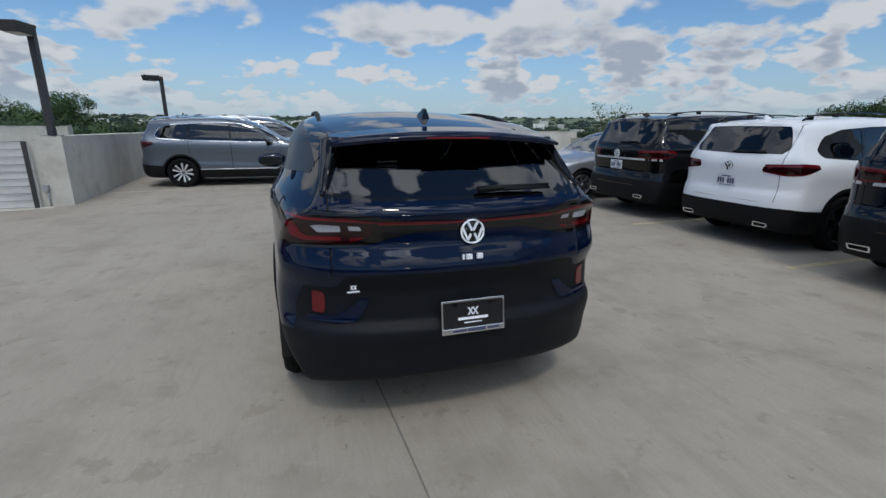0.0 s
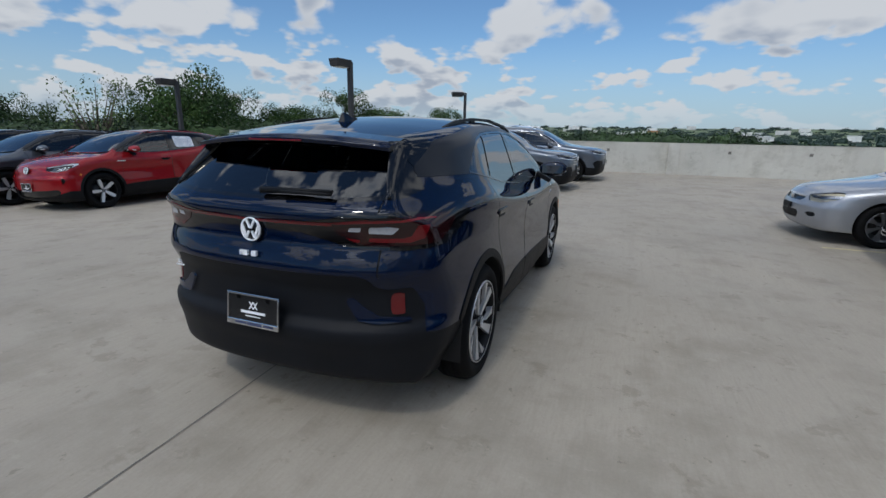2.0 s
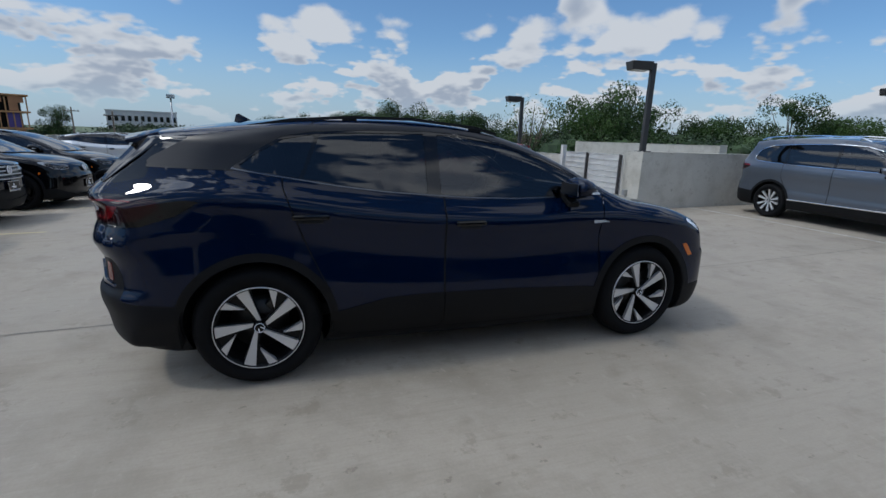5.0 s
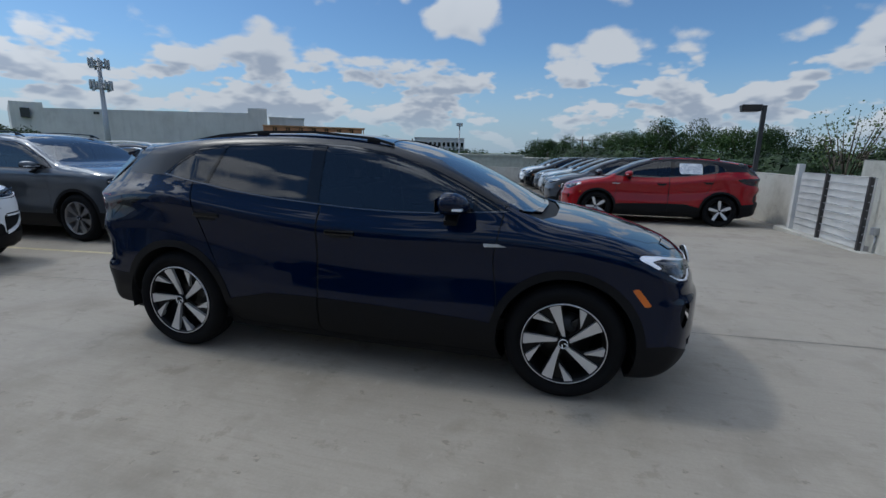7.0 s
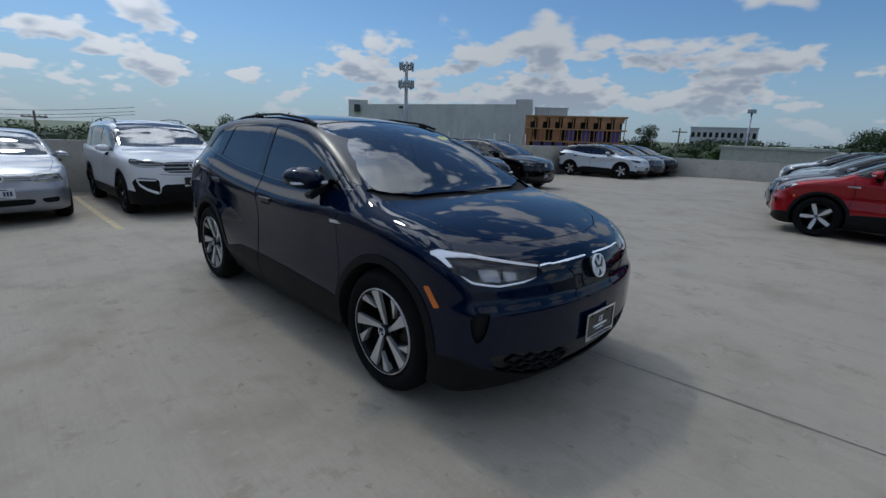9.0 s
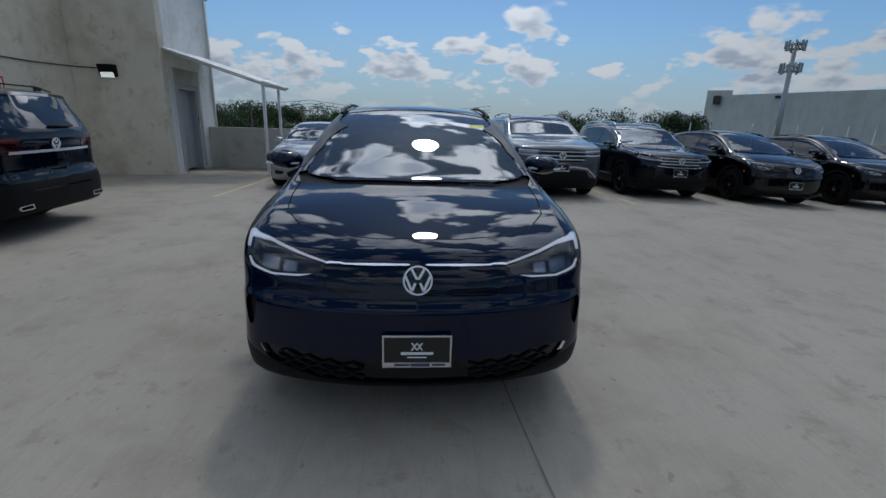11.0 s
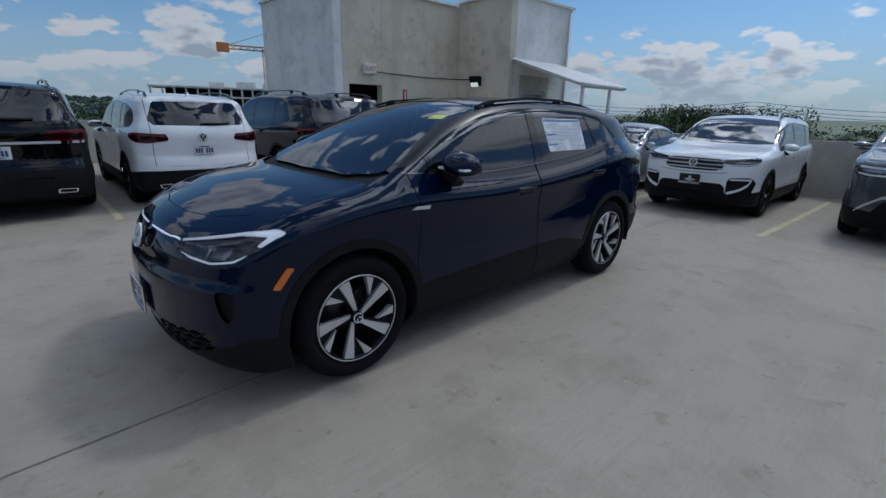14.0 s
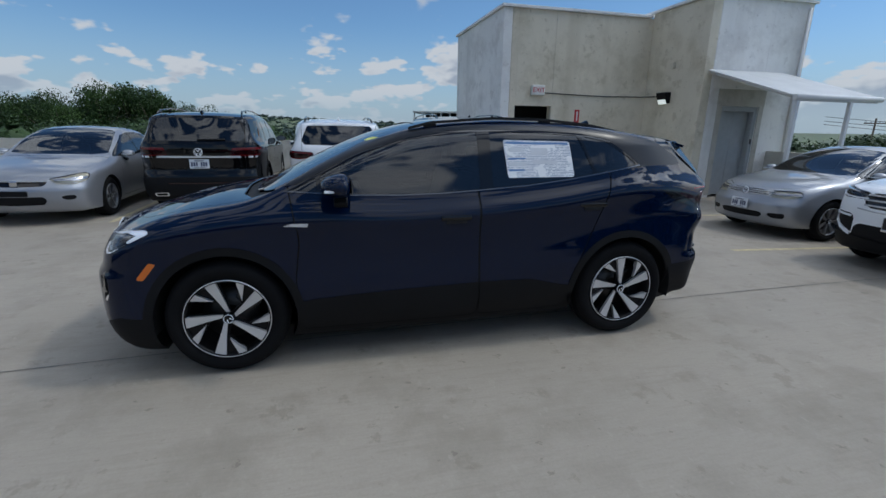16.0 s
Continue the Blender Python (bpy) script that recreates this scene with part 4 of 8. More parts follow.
# added sheet behind the doorway, its near-black colour painting the stairwell's shade
prism("wall_stair_shade", 9.6, 9.75, -7.5, -4.05, GT - 0.5, TOP - 0.4, INDOOR_SHADE, "near-black sheet inside the stair tower, shade put into its colour", 0)

# lift doorway: jambs, steel doors, plate
lift = empty("lift_door", "grey steel lift doors set back in a plastered frame", "lift door")
part("leaf", box_bm(6.27, 6.31, DC0 + 0.1, (DC0 + DC1) / 2 - 0.004, GT, DCZ - 0.12, 0.004), DOOR_GREY, lift)
part("leaf", box_bm(6.27, 6.31, (DC0 + DC1) / 2 + 0.004, DC1 - 0.1, GT, DCZ - 0.12, 0.004), DOOR_GREY, lift)
part("jamb", box_bm(6.12, 6.36, DC0, DC0 + 0.1, GT, DCZ, 0.006), DOOR_GREY, lift)
part("jamb", box_bm(6.12, 6.36, DC1 - 0.1, DC1, GT, DCZ, 0.006), DOOR_GREY, lift)
part("head", box_bm(6.12, 6.36, DC0 + 0.1, DC1 - 0.1, DCZ - 0.12, DCZ, 0.006), DOOR_GREY, lift)
part("call_plate", box_bm(6.118, 6.126, DC0 + 0.03, DC0 + 0.08, GT + 1.3, GT + 1.42, 0.002), PLASTIC, lift, "small dark call plate")
tagged(part("door_surround", box_bm(6.085, 6.1, DC0 - 0.16, DC1 + 0.16, DCZ + 0.002, DCZ + 0.4, 0.004), WALL), "bare cement panel over the lift door", "trim", kind="structure")
for nm, q in (("wall_panel", (6.087, 6.101, DC1 + 0.002, DC1 + 0.15, GT, DCZ)), ("wall_panel", (6.087, 6.101, DC0 - 0.15, DC0 - 0.002, GT, DCZ))):
    tagged(part(nm, box_bm(*q, 0.003), WALL), "bare cement jamb beside the lift door", "trim", kind="structure")

# canopy over the lift door
canopy = empty("canopy", "sloping white sheet canopy on two thin posts", "canopy")
m = Matrix.Identity(4)
bm = bmesh.new()
n = 34
rows = []
for j in range(n + 1):
    y = -8.27 - (10.5 - 8.27) * j / n
    dz = 0.012 * (1 if j % 2 else -1)
    rows.append([bm.verts.new((6.08, y, 2.98 + dz)), bm.verts.new((3.78, y, 2.27 + dz)), bm.verts.new((6.08, y, 2.955 + dz)), bm.verts.new((3.78, y, 2.245 + dz))])
for a, b in zip(rows, rows[1:]):
    bm.faces.new((a[0], a[1], b[1], b[0]))
    bm.faces.new((a[2], b[2], b[3], a[3]))
    bm.faces.new((a[1], a[3], b[3], b[1]))
bm.faces.new((rows[0][0], rows[0][2], rows[0][3], rows[0][1]))
bm.faces.new((rows[-1][0], rows[-1][1], rows[-1][3], rows[-1][2]))
bmesh.ops.recalc_face_normals(bm, faces=bm.faces)
part("sheet", bm, AWNING, canopy, "ribbed white roofing sheet")
part("gutter", tube_bm((3.76, -8.25, 2.225), (3.76, -10.55, 2.225), 0.055, seg=12), AWNING, canopy, "white gutter pipe")
part("beam", box_bm(3.75, 3.83, -10.45, -8.3, 2.15, 2.24, 0.006), AWNING, canopy)
for y in (-8.36, -9.75):
    part("post", box_bm(3.755, 3.825, y - 0.035, y + 0.035, ground(3.8, y) - 0.01, 2.16, 0.005), AWNING, canopy, "thin white post")
    part("rafter", tube_bm((3.8, y, 2.2), (6.1, y, 2.9), 0.022, seg=6), AWNING, canopy)
pipe = empty("wall_pipe", "white drain pipe on the corner of the shaft", "pipe")
part("pipe", tube_bm((6.06, -10.95, GT), (6.06, -10.95, TOP), 0.035, seg=10), AWNING, pipe)

# flood lamp, exit sign, cable, notice
flood = empty("flood_lamp", "black wall flood lamp, switched on, over the deck", "lamp")
bm = box_bm(-0.19, 0.19, -0.02, 0.17, -0.14, 0.14, 0.02)
for v in bm.verts:
    if v.co.y > 0.08 and v.co.z < 0:
        v.co.y -= 0.08
part("housing", bm, PLASTIC, flood, "black lamp housing")
part("pane", box_bm(-0.15, 0.15, 0.105, 0.135, -0.125, -0.005, 0.004, pose(0, 0, 0, -18, 0, 0)), LAMP_GLASS, flood, "lit frosted pane")
flood.matrix_basis = pose(7.33, -8.15, 2.38)
sign = empty("exit_sign", "white box sign with the word EXIT over the doorway", "sign")
part("sign_box", box_bm(8.06, 8.2, -4.98, -4.62, 2.4, 2.66, 0.02), SIGN_WHITE, sign)
txt = bpy.data.curves.new("sign_word", "FONT")
txt.body, txt.size, txt.align_x, txt.align_y, txt.extrude = "EXIT", 0.17, "CENTER", "CENTER", 0.002
word = new("sign_word_curve", txt)
me = bpy.data.meshes.new_from_object(word.evaluated_get(bpy.context.evaluated_depsgraph_get()))
bpy.data.objects.remove(word)
me.materials.clear()
me.materials.append(SIGN_RED)
word = new("sign_word", me)
word.parent = sign
word.matrix_basis = Matrix(((0, 0, -1, 8.056), (-1, 0, 0, -4.8), (0, 1, 0, 2.525), (0, 0, 0, 1)))
bm = bmesh.new()
pts = [(8.17, -5.0, 2.47), (8.18, -5.8, 2.45), (8.18, -6.9, 2.43), (8.16, -8.0, 2.45), (8.05, -8.13, 2.45), (7.75, -8.13, 2.44), (7.5, -8.12, 2.42)]
for a, b in zip(pts, pts[1:]):
    add_tube(bm, a, b, 0.014, seg=6)
tagged(part("wall_cable", bm, CABLE), "black cable from the sign to the flood lamp", "cable")
notice = empty("fire_notice", "small red and white notice beside the doorway", "notice")
part("notice_plate", box_bm(8.185, 8.2, -6.12, -5.98, 1.72, 2.06, 0.003), SIGN_RED, notice)
part("notice_stripe", box_bm(8.18, 8.186, -6.07, -6.03, 1.76, 2.02, 0), SIGN_WHITE, notice, "white stripe")
for y, z in ((-9.3, 3.5),):
    tagged(part("wall_bracket", box_bm(7.1, 7.2, -8.15, -8.07, 3.1, 3.25, 0.01), TOWER_WALL), "small plaster patch on the shaft wall", "wall patch")

# ---- wheels ----
def wheel_parts(car, x, y, z, r, rim, width, style, turn=0.0, face=0.0):
    """One wheel under the car: barrel with brake disc > tyre, spokes, hub cap. x is the outer face of the tyre."""
    out = 1 if x > 0 else -1
    w = width
    barrel = part("wheel", lathe_bm([(-w * 0.9, rim * 0.55), (-w * 0.9, rim * 0.93), (-0.035, rim * 0.93), (-0.02, rim * 0.985), (-0.006, rim * 0.995), (-0.006, rim * 0.96), (-0.03, rim * 0.93), (-0.06, rim * 0.9), (-w * 0.7, rim * 0.88), (-w * 0.72, 0.02)], 48), ALLOY_DARK if style != "grey" else ALLOY_GREY, car, "black wheel barrel" if style != "grey" else "grey alloy wheel barrel")
    barrel.matrix_basis = pose(x, y, z, 0, 0, 0 if out > 0 else 180) @ pose(0, 0, 0, turn, 0, 0)
    prof = [(-w + 0.02, rim * 0.96), (-w + 0.004, rim + 0.02), (-w, (r + rim) / 2), (-w + 0.02, r - 0.02), (-w + 0.05, r - 0.004), (-w * 0.66, r), (-w * 0.65, r - 0.008), (-w * 0.62, r - 0.008), (-w * 0.61, r), (-w * 0.39, r), (-w * 0.38, r - 0.008), (-w * 0.35, r - 0.008), (-w * 0.34, r), (-0.05, r - 0.004), (-0.02, r - 0.02), (-0.003, (r + rim) / 2 + 0.02), (0.0, (r + rim) / 2), (-0.004, rim + 0.022), (-0.012, rim + 0.018), (-0.014, rim + 0.006), (-0.02, rim * 0.97)]
    part("tyre", lathe_bm(prof, 64), RUBBER, barrel, "black rubber tyre")
    disc = part("brake_disc", lathe_bm([(-w * 0.55, 0.05), (-w * 0.55, rim * 0.66), (-w * 0.62, rim * 0.66), (-w * 0.62, 0.05)], 36), BRAKE, barrel, "steel brake disc")
    caliper = part("brake_caliper", box_bm(-w * 0.68, -w * 0.45, rim * 0.36, rim * 0.72, -0.07, 0.07, 0.012), BRAKE, barrel, "grey brake caliper")

    def blade(pts, x0, x1, bm):
        """pts: (radius, degrees) outline of a spoke."""
        n = len(pts)
        co = [(q * math.cos(radians(a)), q * math.sin(radians(a)), q) for q, a in pts]
        dish = lambda q: -0.028 * (1 - q / rim)
        front = [bm.verts.new((x1 + dish(q), a, b)) for a, b, q in co]
        back = [bm.verts.new((x0, a * 0.98, b * 0.98)) for a, b, q in co]
        bm.faces.new(front)
        for k in range(n):
            bm.faces.new((front[k], back[k], back[(k + 1) % n], front[(k + 1) % n]))
    if style == "blade":
        for k in range(5):
            bm, a = bmesh.new(), 72 * k
            blade([(rim * 0.155, a - 34), (rim * 0.165, a - 2), (rim * 0.5, a + 5), (rim * 0.985, a + 8), (rim * 0.99, a + 3), (rim * 0.99, a - 3), (rim * 0.985, a - 8), (rim * 0.5, a - 12)], -0.05, -0.012, bm)
            bmesh.ops.recalc_face_normals(bm, faces=bm.faces)
            part("spoke", bm, ALLOY, barrel, "machined silver blade spoke")
            bm = bmesh.new()
            blade([(rim * 0.55, a - 58), (rim * 0.985, a - 34), (rim * 0.99, a - 40), (rim * 0.985, a - 46)], -0.05, -0.012, bm)
            bmesh.ops.recalc_face_normals(bm, faces=bm.faces)
            part("short_spoke", bm, ALLOY, barrel, "machined silver short blade")
            bm = bmesh.new()
            blade([(0.03, a - 112), (0.03, a - 40), (rim * 0.45, a - 62), (rim * 0.96, a - 36), (rim * 0.97, a - 55), (rim * 0.96, a - 82), (rim * 0.45, a - 86)], -0.075, -0.035, bm)
            bmesh.ops.recalc_face_normals(bm, faces=bm.faces)
            part("spoke_back", bm, ALLOY_DARK, barrel, "black spoke back")
    else:
        n, mt = {"star": (5, ALLOY), "ten": (5, ALLOY), "black": (5, ALLOY_DARK), "grey": (7, ALLOY_GREY)}[style]
        for k in range(n):
            a = 360 / n * k
            bm = bmesh.new()
            if style == "star":
                blade([(0.035, a - 30), (0.035, a + 30), (rim * 0.6, a + 13), (rim * 0.96, a + 7), (rim * 0.975, a), (rim * 0.96, a - 7), (rim * 0.6, a - 13)], -0.06, -0.012, bm)
            elif style == "ten":
                blade([(0.04, a + 4), (0.04, a + 32), (rim * 0.96, a + 22), (rim * 0.965, a + 10)], -0.055, -0.014, bm)
                blade([(0.04, a - 32), (0.04, a - 4), (rim * 0.965, a - 10), (rim * 0.96, a - 22)], -0.055, -0.014, bm)
            else:
                blade([(0.04, a - 22), (0.04, a + 22), (rim * 0.5, a + 9), (rim * 0.96, a + 12), (rim * 0.975, a), (rim * 0.96, a - 12), (rim * 0.5, a - 9)], -0.055, -0.014, bm)
            bmesh.ops.recalc_face_normals(bm, faces=bm.faces)
            part("spoke", bm, mt, barrel, "silver spoke" if mt is ALLOY else "")
    if style == "blade":
        part("rim_ring", lathe_bm([(-0.02, rim * 0.972), (-0.008, rim * 0.972), (-0.005, rim * 0.982), (-0.005, rim * 1.0), (-0.02, rim * 1.0)], 64), ALLOY, barrel, "thin bright rim ring")
    cap = part("hub_cap", lathe_bm([(-0.035, 0.036), (-0.018, 0.034), (-0.014, 0.03), (-0.014, 0.0005)], 24), GLOSS_BLACK, barrel, "black hub cap with a pale ring")
    bm = lathe_bm([(-0.0145, 0.03), (-0.0115, 0.03), (-0.0115, 0.026), (-0.0145, 0.026)], 24)
    add_box(bm, -0.0135, -0.0115, -0.003, 0.003, -0.024, 0.002, 0, pose(0, 0.008, 0, 25, 0, 0))
    add_box(bm, -0.0135, -0.0115, -0.003, 0.003, -0.024, 0.002, 0, pose(0, -0.008, 0, -25, 0, 0))
    part("cap_ring", bm, BADGE, cap)
    return barrel


def badge(car, m, r, dark=GLOSS_BLACK):
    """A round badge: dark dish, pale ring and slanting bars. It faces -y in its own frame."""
    dish = part("badge", lathe_bm([(-0.01, r), (0.006, r), (0.008, r * 0.96), (0.008, 0.0005)], 36, "z"), dark, car, "round black badge with a pale ring")
    dish.matrix_basis = m @ pose(0, 0, 0, 90, 0, 0)
    ring = lathe_bm([(0.004, r), (0.015, r * 0.985), (0.015, r * 0.88), (0.004, r * 0.86)], 40, "z")

    def bar(x0, z0, x1, z1):
        a, b = Vector((x0, z0, 0)) * r, Vector((x1, z1, 0)) * r
        side = (b - a).normalized().cross(Vector((0, 0, 1))) * r * 0.085
        q = [ring.verts.new((p.x, p.y, h)) for h in (0.006, 0.0145) for p in (a - side, a + side, b + side, b - side)]
        for f in ((4, 5, 6, 7), (0, 1, 5, 4), (1, 2, 6, 5), (2, 3, 7, 6), (3, 0, 4, 7)):
            ring.faces.new([q[j] for j in f])
    for sx in (1, -1):
        bar(0.42 * sx, 0.78, 0.05 * sx, 0.08)
        bar(0.84 * sx, 0.34, 0.40 * sx, -0.70)
        bar(0.40 * sx, -0.70, 0.16 * sx, -0.16)
    bmesh.ops.recalc_face_normals(ring, faces=ring.faces)
    part("badge_ring", ring, BADGE, dish)
    return dish


def dealer_plate(car, m):
    """A black dealer insert in a bright plate frame, facing -y in its own frame."""
    base = part("number_plate", box_bm(-0.152, 0.152, 0, 0.006, -0.076, 0.076, 0.002), PLATE_BLACK, car, "black dealer plate in a bright metal frame")
    base.matrix_basis = m
    bm = bmesh.new()
    add_box(bm, -0.16, 0.16, -0.008, 0.004, 0.071, 0.082, 0.003)
    add_box(bm, -0.16, 0.16, -0.008, 0.004, -0.082, -0.054, 0.003)
    add_box(bm, -0.16, -0.151, -0.0075, 0.0035, -0.056, 0.072, 0.003)
    add_box(bm, 0.151, 0.16, -0.0075, 0.0035, -0.056, 0.072, 0.003)
    part("plate_frame", bm, PLATE_CHROME, base, "bright metal frame")
    bm = bmesh.new()
    add_box(bm, -0.105, -0.035, -0.0095, -0.0082, -0.073, -0.062)
    add_box(bm, -0.03, 0.06, -0.0095, -0.0082, -0.075, -0.06)
    add_box(bm, 0.07, 0.13, -0.0095, -0.0082, -0.073, -0.062)
    part("frame_print", bm, PLATE_INK, base)
    bm = bmesh.new()
    for x0, x1 in ((-0.024, 0.0), (0.0, 0.024)):
        for s in (1, -1):
            a, b = (x0 if s > 0 else x1), (x1 if s > 0 else x0)
            q = [bm.verts.new(p) for p in ((a - 0.004, -0.002, 0.042), (a + 0.004, -0.002, 0.042), (b + 0.004, -0.002, 0.004), (b - 0.004, -0.002, 0.004))]
            bm.faces.new(q if s > 0 else q[::-1])
    add_box(bm, -0.075, 0.075, -0.003, -0.001, -0.018, -0.005)
    add_box(bm, -0.045, 0.045, -0.003, -0.001, -0.034, -0.029)
    part("plate_print", bm, BADGE, base, "white printed mark and bars")
    for sx in (-0.09, 0.09):
        part("screw", tube_bm((sx, -0.006, 0.06), (sx, 0.0, 0.06), 0.011, seg=12), GLOSS_BLACK, base)
    return base


def state_plate(car, m):
    base = part("number_plate", box_bm(-0.152, 0.152, 0, 0.006, -0.076, 0.076, 0.002), PLATE_WHITE, car, "white number plate with dark bars")
    base.matrix_basis = m
    bm = bmesh.new()
    add_box(bm, -0.07, 0.07, -0.003, -0.001, 0.045, 0.06)
    for k in range(7):
        if k != 3:
            add_box(bm, -0.128 + k * 0.037, -0.102 + k * 0.037, -0.003, -0.001, -0.04, 0.03)
    add_box(bm, -0.09, 0.09, -0.003, -0.001, -0.065, -0.057)
    part("plate_print", bm, PLATE_INK, base)
    return base


def mirrors(car, x, y, z, mat, size=1.0):
    for s in (1, -1):
        bm = bmesh.new()
        made = bmesh.ops.create_icosphere(bm, subdivisions=3, radius=1.0)["verts"]
        for v in made:
            q = v.co
            fx = 0.115 * (1 + 0.12 * q.z)
            v.co = Vector((q.x * fx * size, (q.y if q.y > 0 else q.y * 0.35) * 0.12 * size, (q.z if q.z > 0 else q.z * 0.85) * 0.068 * size))
            v.co.z += 0.02 * (v.co.x / 0.115) * 0.3
        for f in bm.faces:
            f.smooth = True
        bm.transform(pose(s * x, y, z))
        cap = part("mirror", bm, mat, car, "glossy mirror housing")
        bm = box_bm(s * x - 0.1 * size, s * x + 0.1 * size, y + 0.055, y + 0.112, z - 0.024, z - 0.010, 0.005)
        part("mirror_indicator", bm, LAMP_WHITE, cap, "pale indicator strip")
        bm = bmesh.new()
        add_box(bm, s * x - 0.086 * size, s * x + 0.086 * size, y - 0.051, y - 0.041, z - 0.038, z + 0.042, 0.003)
        part("mirror_glass", bm, MIRROR_GLASS, cap)
        bm = bmesh.new()
        add_box(bm, -0.09, 0.09, -0.035, 0.05, -0.04, 0.0, 0.012, pose(s * (x - 0.09), y + 0.01, z - 0.055, 0, s * 28, 0))
        part("mirror_foot", bm, PLASTIC, cap, "black mirror foot")


def handles(car, spots, x, mat, slot=True):
    """Door handles at (y, z), on both flanks."""
    for y, z, dx in spots:
        for s in (1, -1):
            bm = box_bm(s * (x + dx) - 0.014, s * (x + dx) + 0.016, y - 0.105, y + 0.105, z - 0.02, z + 0.014, 0.011)
            h = part("door_handle", bm, mat, car)
            bm = box_bm(s * (x + dx) - 0.01, s * (x + dx) + 0.004, y - 0.07, y + 0.07, z - 0.04, z - 0.018, 0.004)
            part("handle_recess", bm, SEAM, h)


def cabin(car, y_dash, y_front, y_rear, z_seat, x_seat, third=None):
    """Seats, dashboard and wheel, dark, seen through the panes."""
    bm = bmesh.new()
    add_box(bm, -0.68, 0.68, y_dash - 0.42, y_dash, z_seat + 0.2, z_seat + 0.42, 0.08)
    part("dashboard", bm, INTERIOR, car, "dark dashboard")
    bm = bmesh.new()
    add_box(bm, -0.7, 0.7, y_rear - 0.6, y_dash, z_seat - 0.28, z_seat - 0.2)
    part("cabin_floor", bm, INTERIOR, car)
    rows = [(y_front, x_seat), (y_front, -x_seat), (y_rear, x_seat), (y_rear, -x_seat), (y_rear, 0.0)]
    for y, x in rows:
        w = 0.25 if x else 0.16
        bm = bmesh.new()
        add_box(bm, x - w, x + w, y - 0.25, y + 0.28, z_seat - 0.12, z_seat + 0.06, 0.05)
        add_box(bm, x - w * 0.95, x + w * 0.95, -0.06, 0.06, 0.0, 0.6, 0.05, pose(0, y - 0.24, z_seat, 14, 0, 0))
        add_box(bm, x - 0.12, x + 0.12, -0.04, 0.04, 0.64, 0.8, 0.035, pose(0, y - 0.24, z_seat, 12, 0, 0))
        for f in bm.faces:
            f.smooth = False
        part("seat", bm, INTERIOR_GREY if y == y_front else INTERIOR, car, "dark cloth seat with headrest")
    bm = bmesh.new()
    seg = 28
    ring = []
    for k in range(seg):
        a = 2 * math.pi * k / seg
        c = Vector((0.185 * math.cos(a), 0, 0.185 * math.sin(a)))
        e = c.normalized()
        ring.append([bm.verts.new(c + e * 0.014 * math.cos(b) + Vector((0, 0.014 * math.sin(b), 0))) for b in (0, 1.57, 3.14, 4.71)])
    for k in range(seg):
        for j in range(4):
            bm.faces.new((ring[k][j], ring[k][(j + 1) % 4], ring[(k + 1) % seg][(j + 1) % 4], ring[(k + 1) % seg][j])).smooth = True
    add_box(bm, -0.17, 0.17, -0.012, 0.012, -0.035, 0.03, 0.01)
    add_box(bm, -0.03, 0.03, -0.012, 0.012, -0.17, 0.0, 0.01)
    bm.transform(pose(-x_seat, y_dash - 0.52, z_seat + 0.36, -24, 0, 0))
    bmesh.ops.recalc_face_normals(bm, faces=bm.faces)
    part("steering_wheel", bm, INTERIOR, car, "dark steering wheel")


def arches(k, axles, zc, r, clad=None, low=0.55):
    if clad:
        for yc in axles:
            k.split([q for q in set(k.lab) if q in ("body", "front_door", "rear_door", "front_bumper", "rear_bumper", "seam")], lambda v, yc=yc: np.where(v[:, 0] > low, np.hypot(v[:, 1] - yc, (v[:, 2] - zc)) - clad, 1.0), "cladding")
    for yc in axles:
        k.split(tuple(set(k.lab)), lambda v, yc=yc: np.where(v[:, 0] > low, np.hypot(v[:, 1] - yc, v[:, 2] - zc) - r, 1.0), "void")


def liners(car, axles, zc, r, x1, x0=0.5):
    for yc in axles:
        for s in (1, -1):
            bm = bmesh.new()
            n = 20
            prof = [(yc + (r + 0.012) * math.cos(a), max(0.16, zc + (r + 0.012) * math.sin(a))) for a in np.linspace(-0.2, math.pi + 0.2, n)]
            a = [bm.verts.new((s * x0, y, z)) for y, z in prof]
            b = [bm.verts.new((s * x1, y, z)) for y, z in prof]
            for k in range(n - 1):
                bm.faces.new((a[k], a[k + 1], b[k + 1], b[k])).smooth = True
            bm.faces.new(a)
            part("wheel_arch_liner", bm, SEAM, car, "black wheel arch liner")


def rails(car, pts, x, mat, foot=0.05):
    """Roof rails along (y, z) points, at both sides."""
    for s in (1, -1):
        bm = bmesh.new()
        ring = []
        for y, z, dx in pts:
            ring.append([bm.verts.new((s * (x + dx) + a, y, z + b)) for a, b in ((-0.014, -0.009), (0.014, -0.009), (0.01, 0.009), (-0.01, 0.009))])
        for one, two in zip(ring, ring[1:]):
            for j in range(4):
                bm.faces.new((one[j], one[(j + 1) % 4], two[(j + 1) % 4], two[j]))
        bm.faces.new(ring[0])
        bm.faces.new(ring[-1][::-1])
        bmesh.ops.recalc_face_normals(bm, faces=bm.faces)
        rail = part("roof_rail", bm, mat, car, "slim roof rail")
        for y, z, dx in (pts[1], pts[len(pts) // 2], pts[-2]):
            part("rail_foot", box_bm(s * (x + dx) - 0.011, s * (x + dx) + 0.011, y - 0.045, y + 0.045, z - foot, z - 0.006, 0.004), mat, rail)


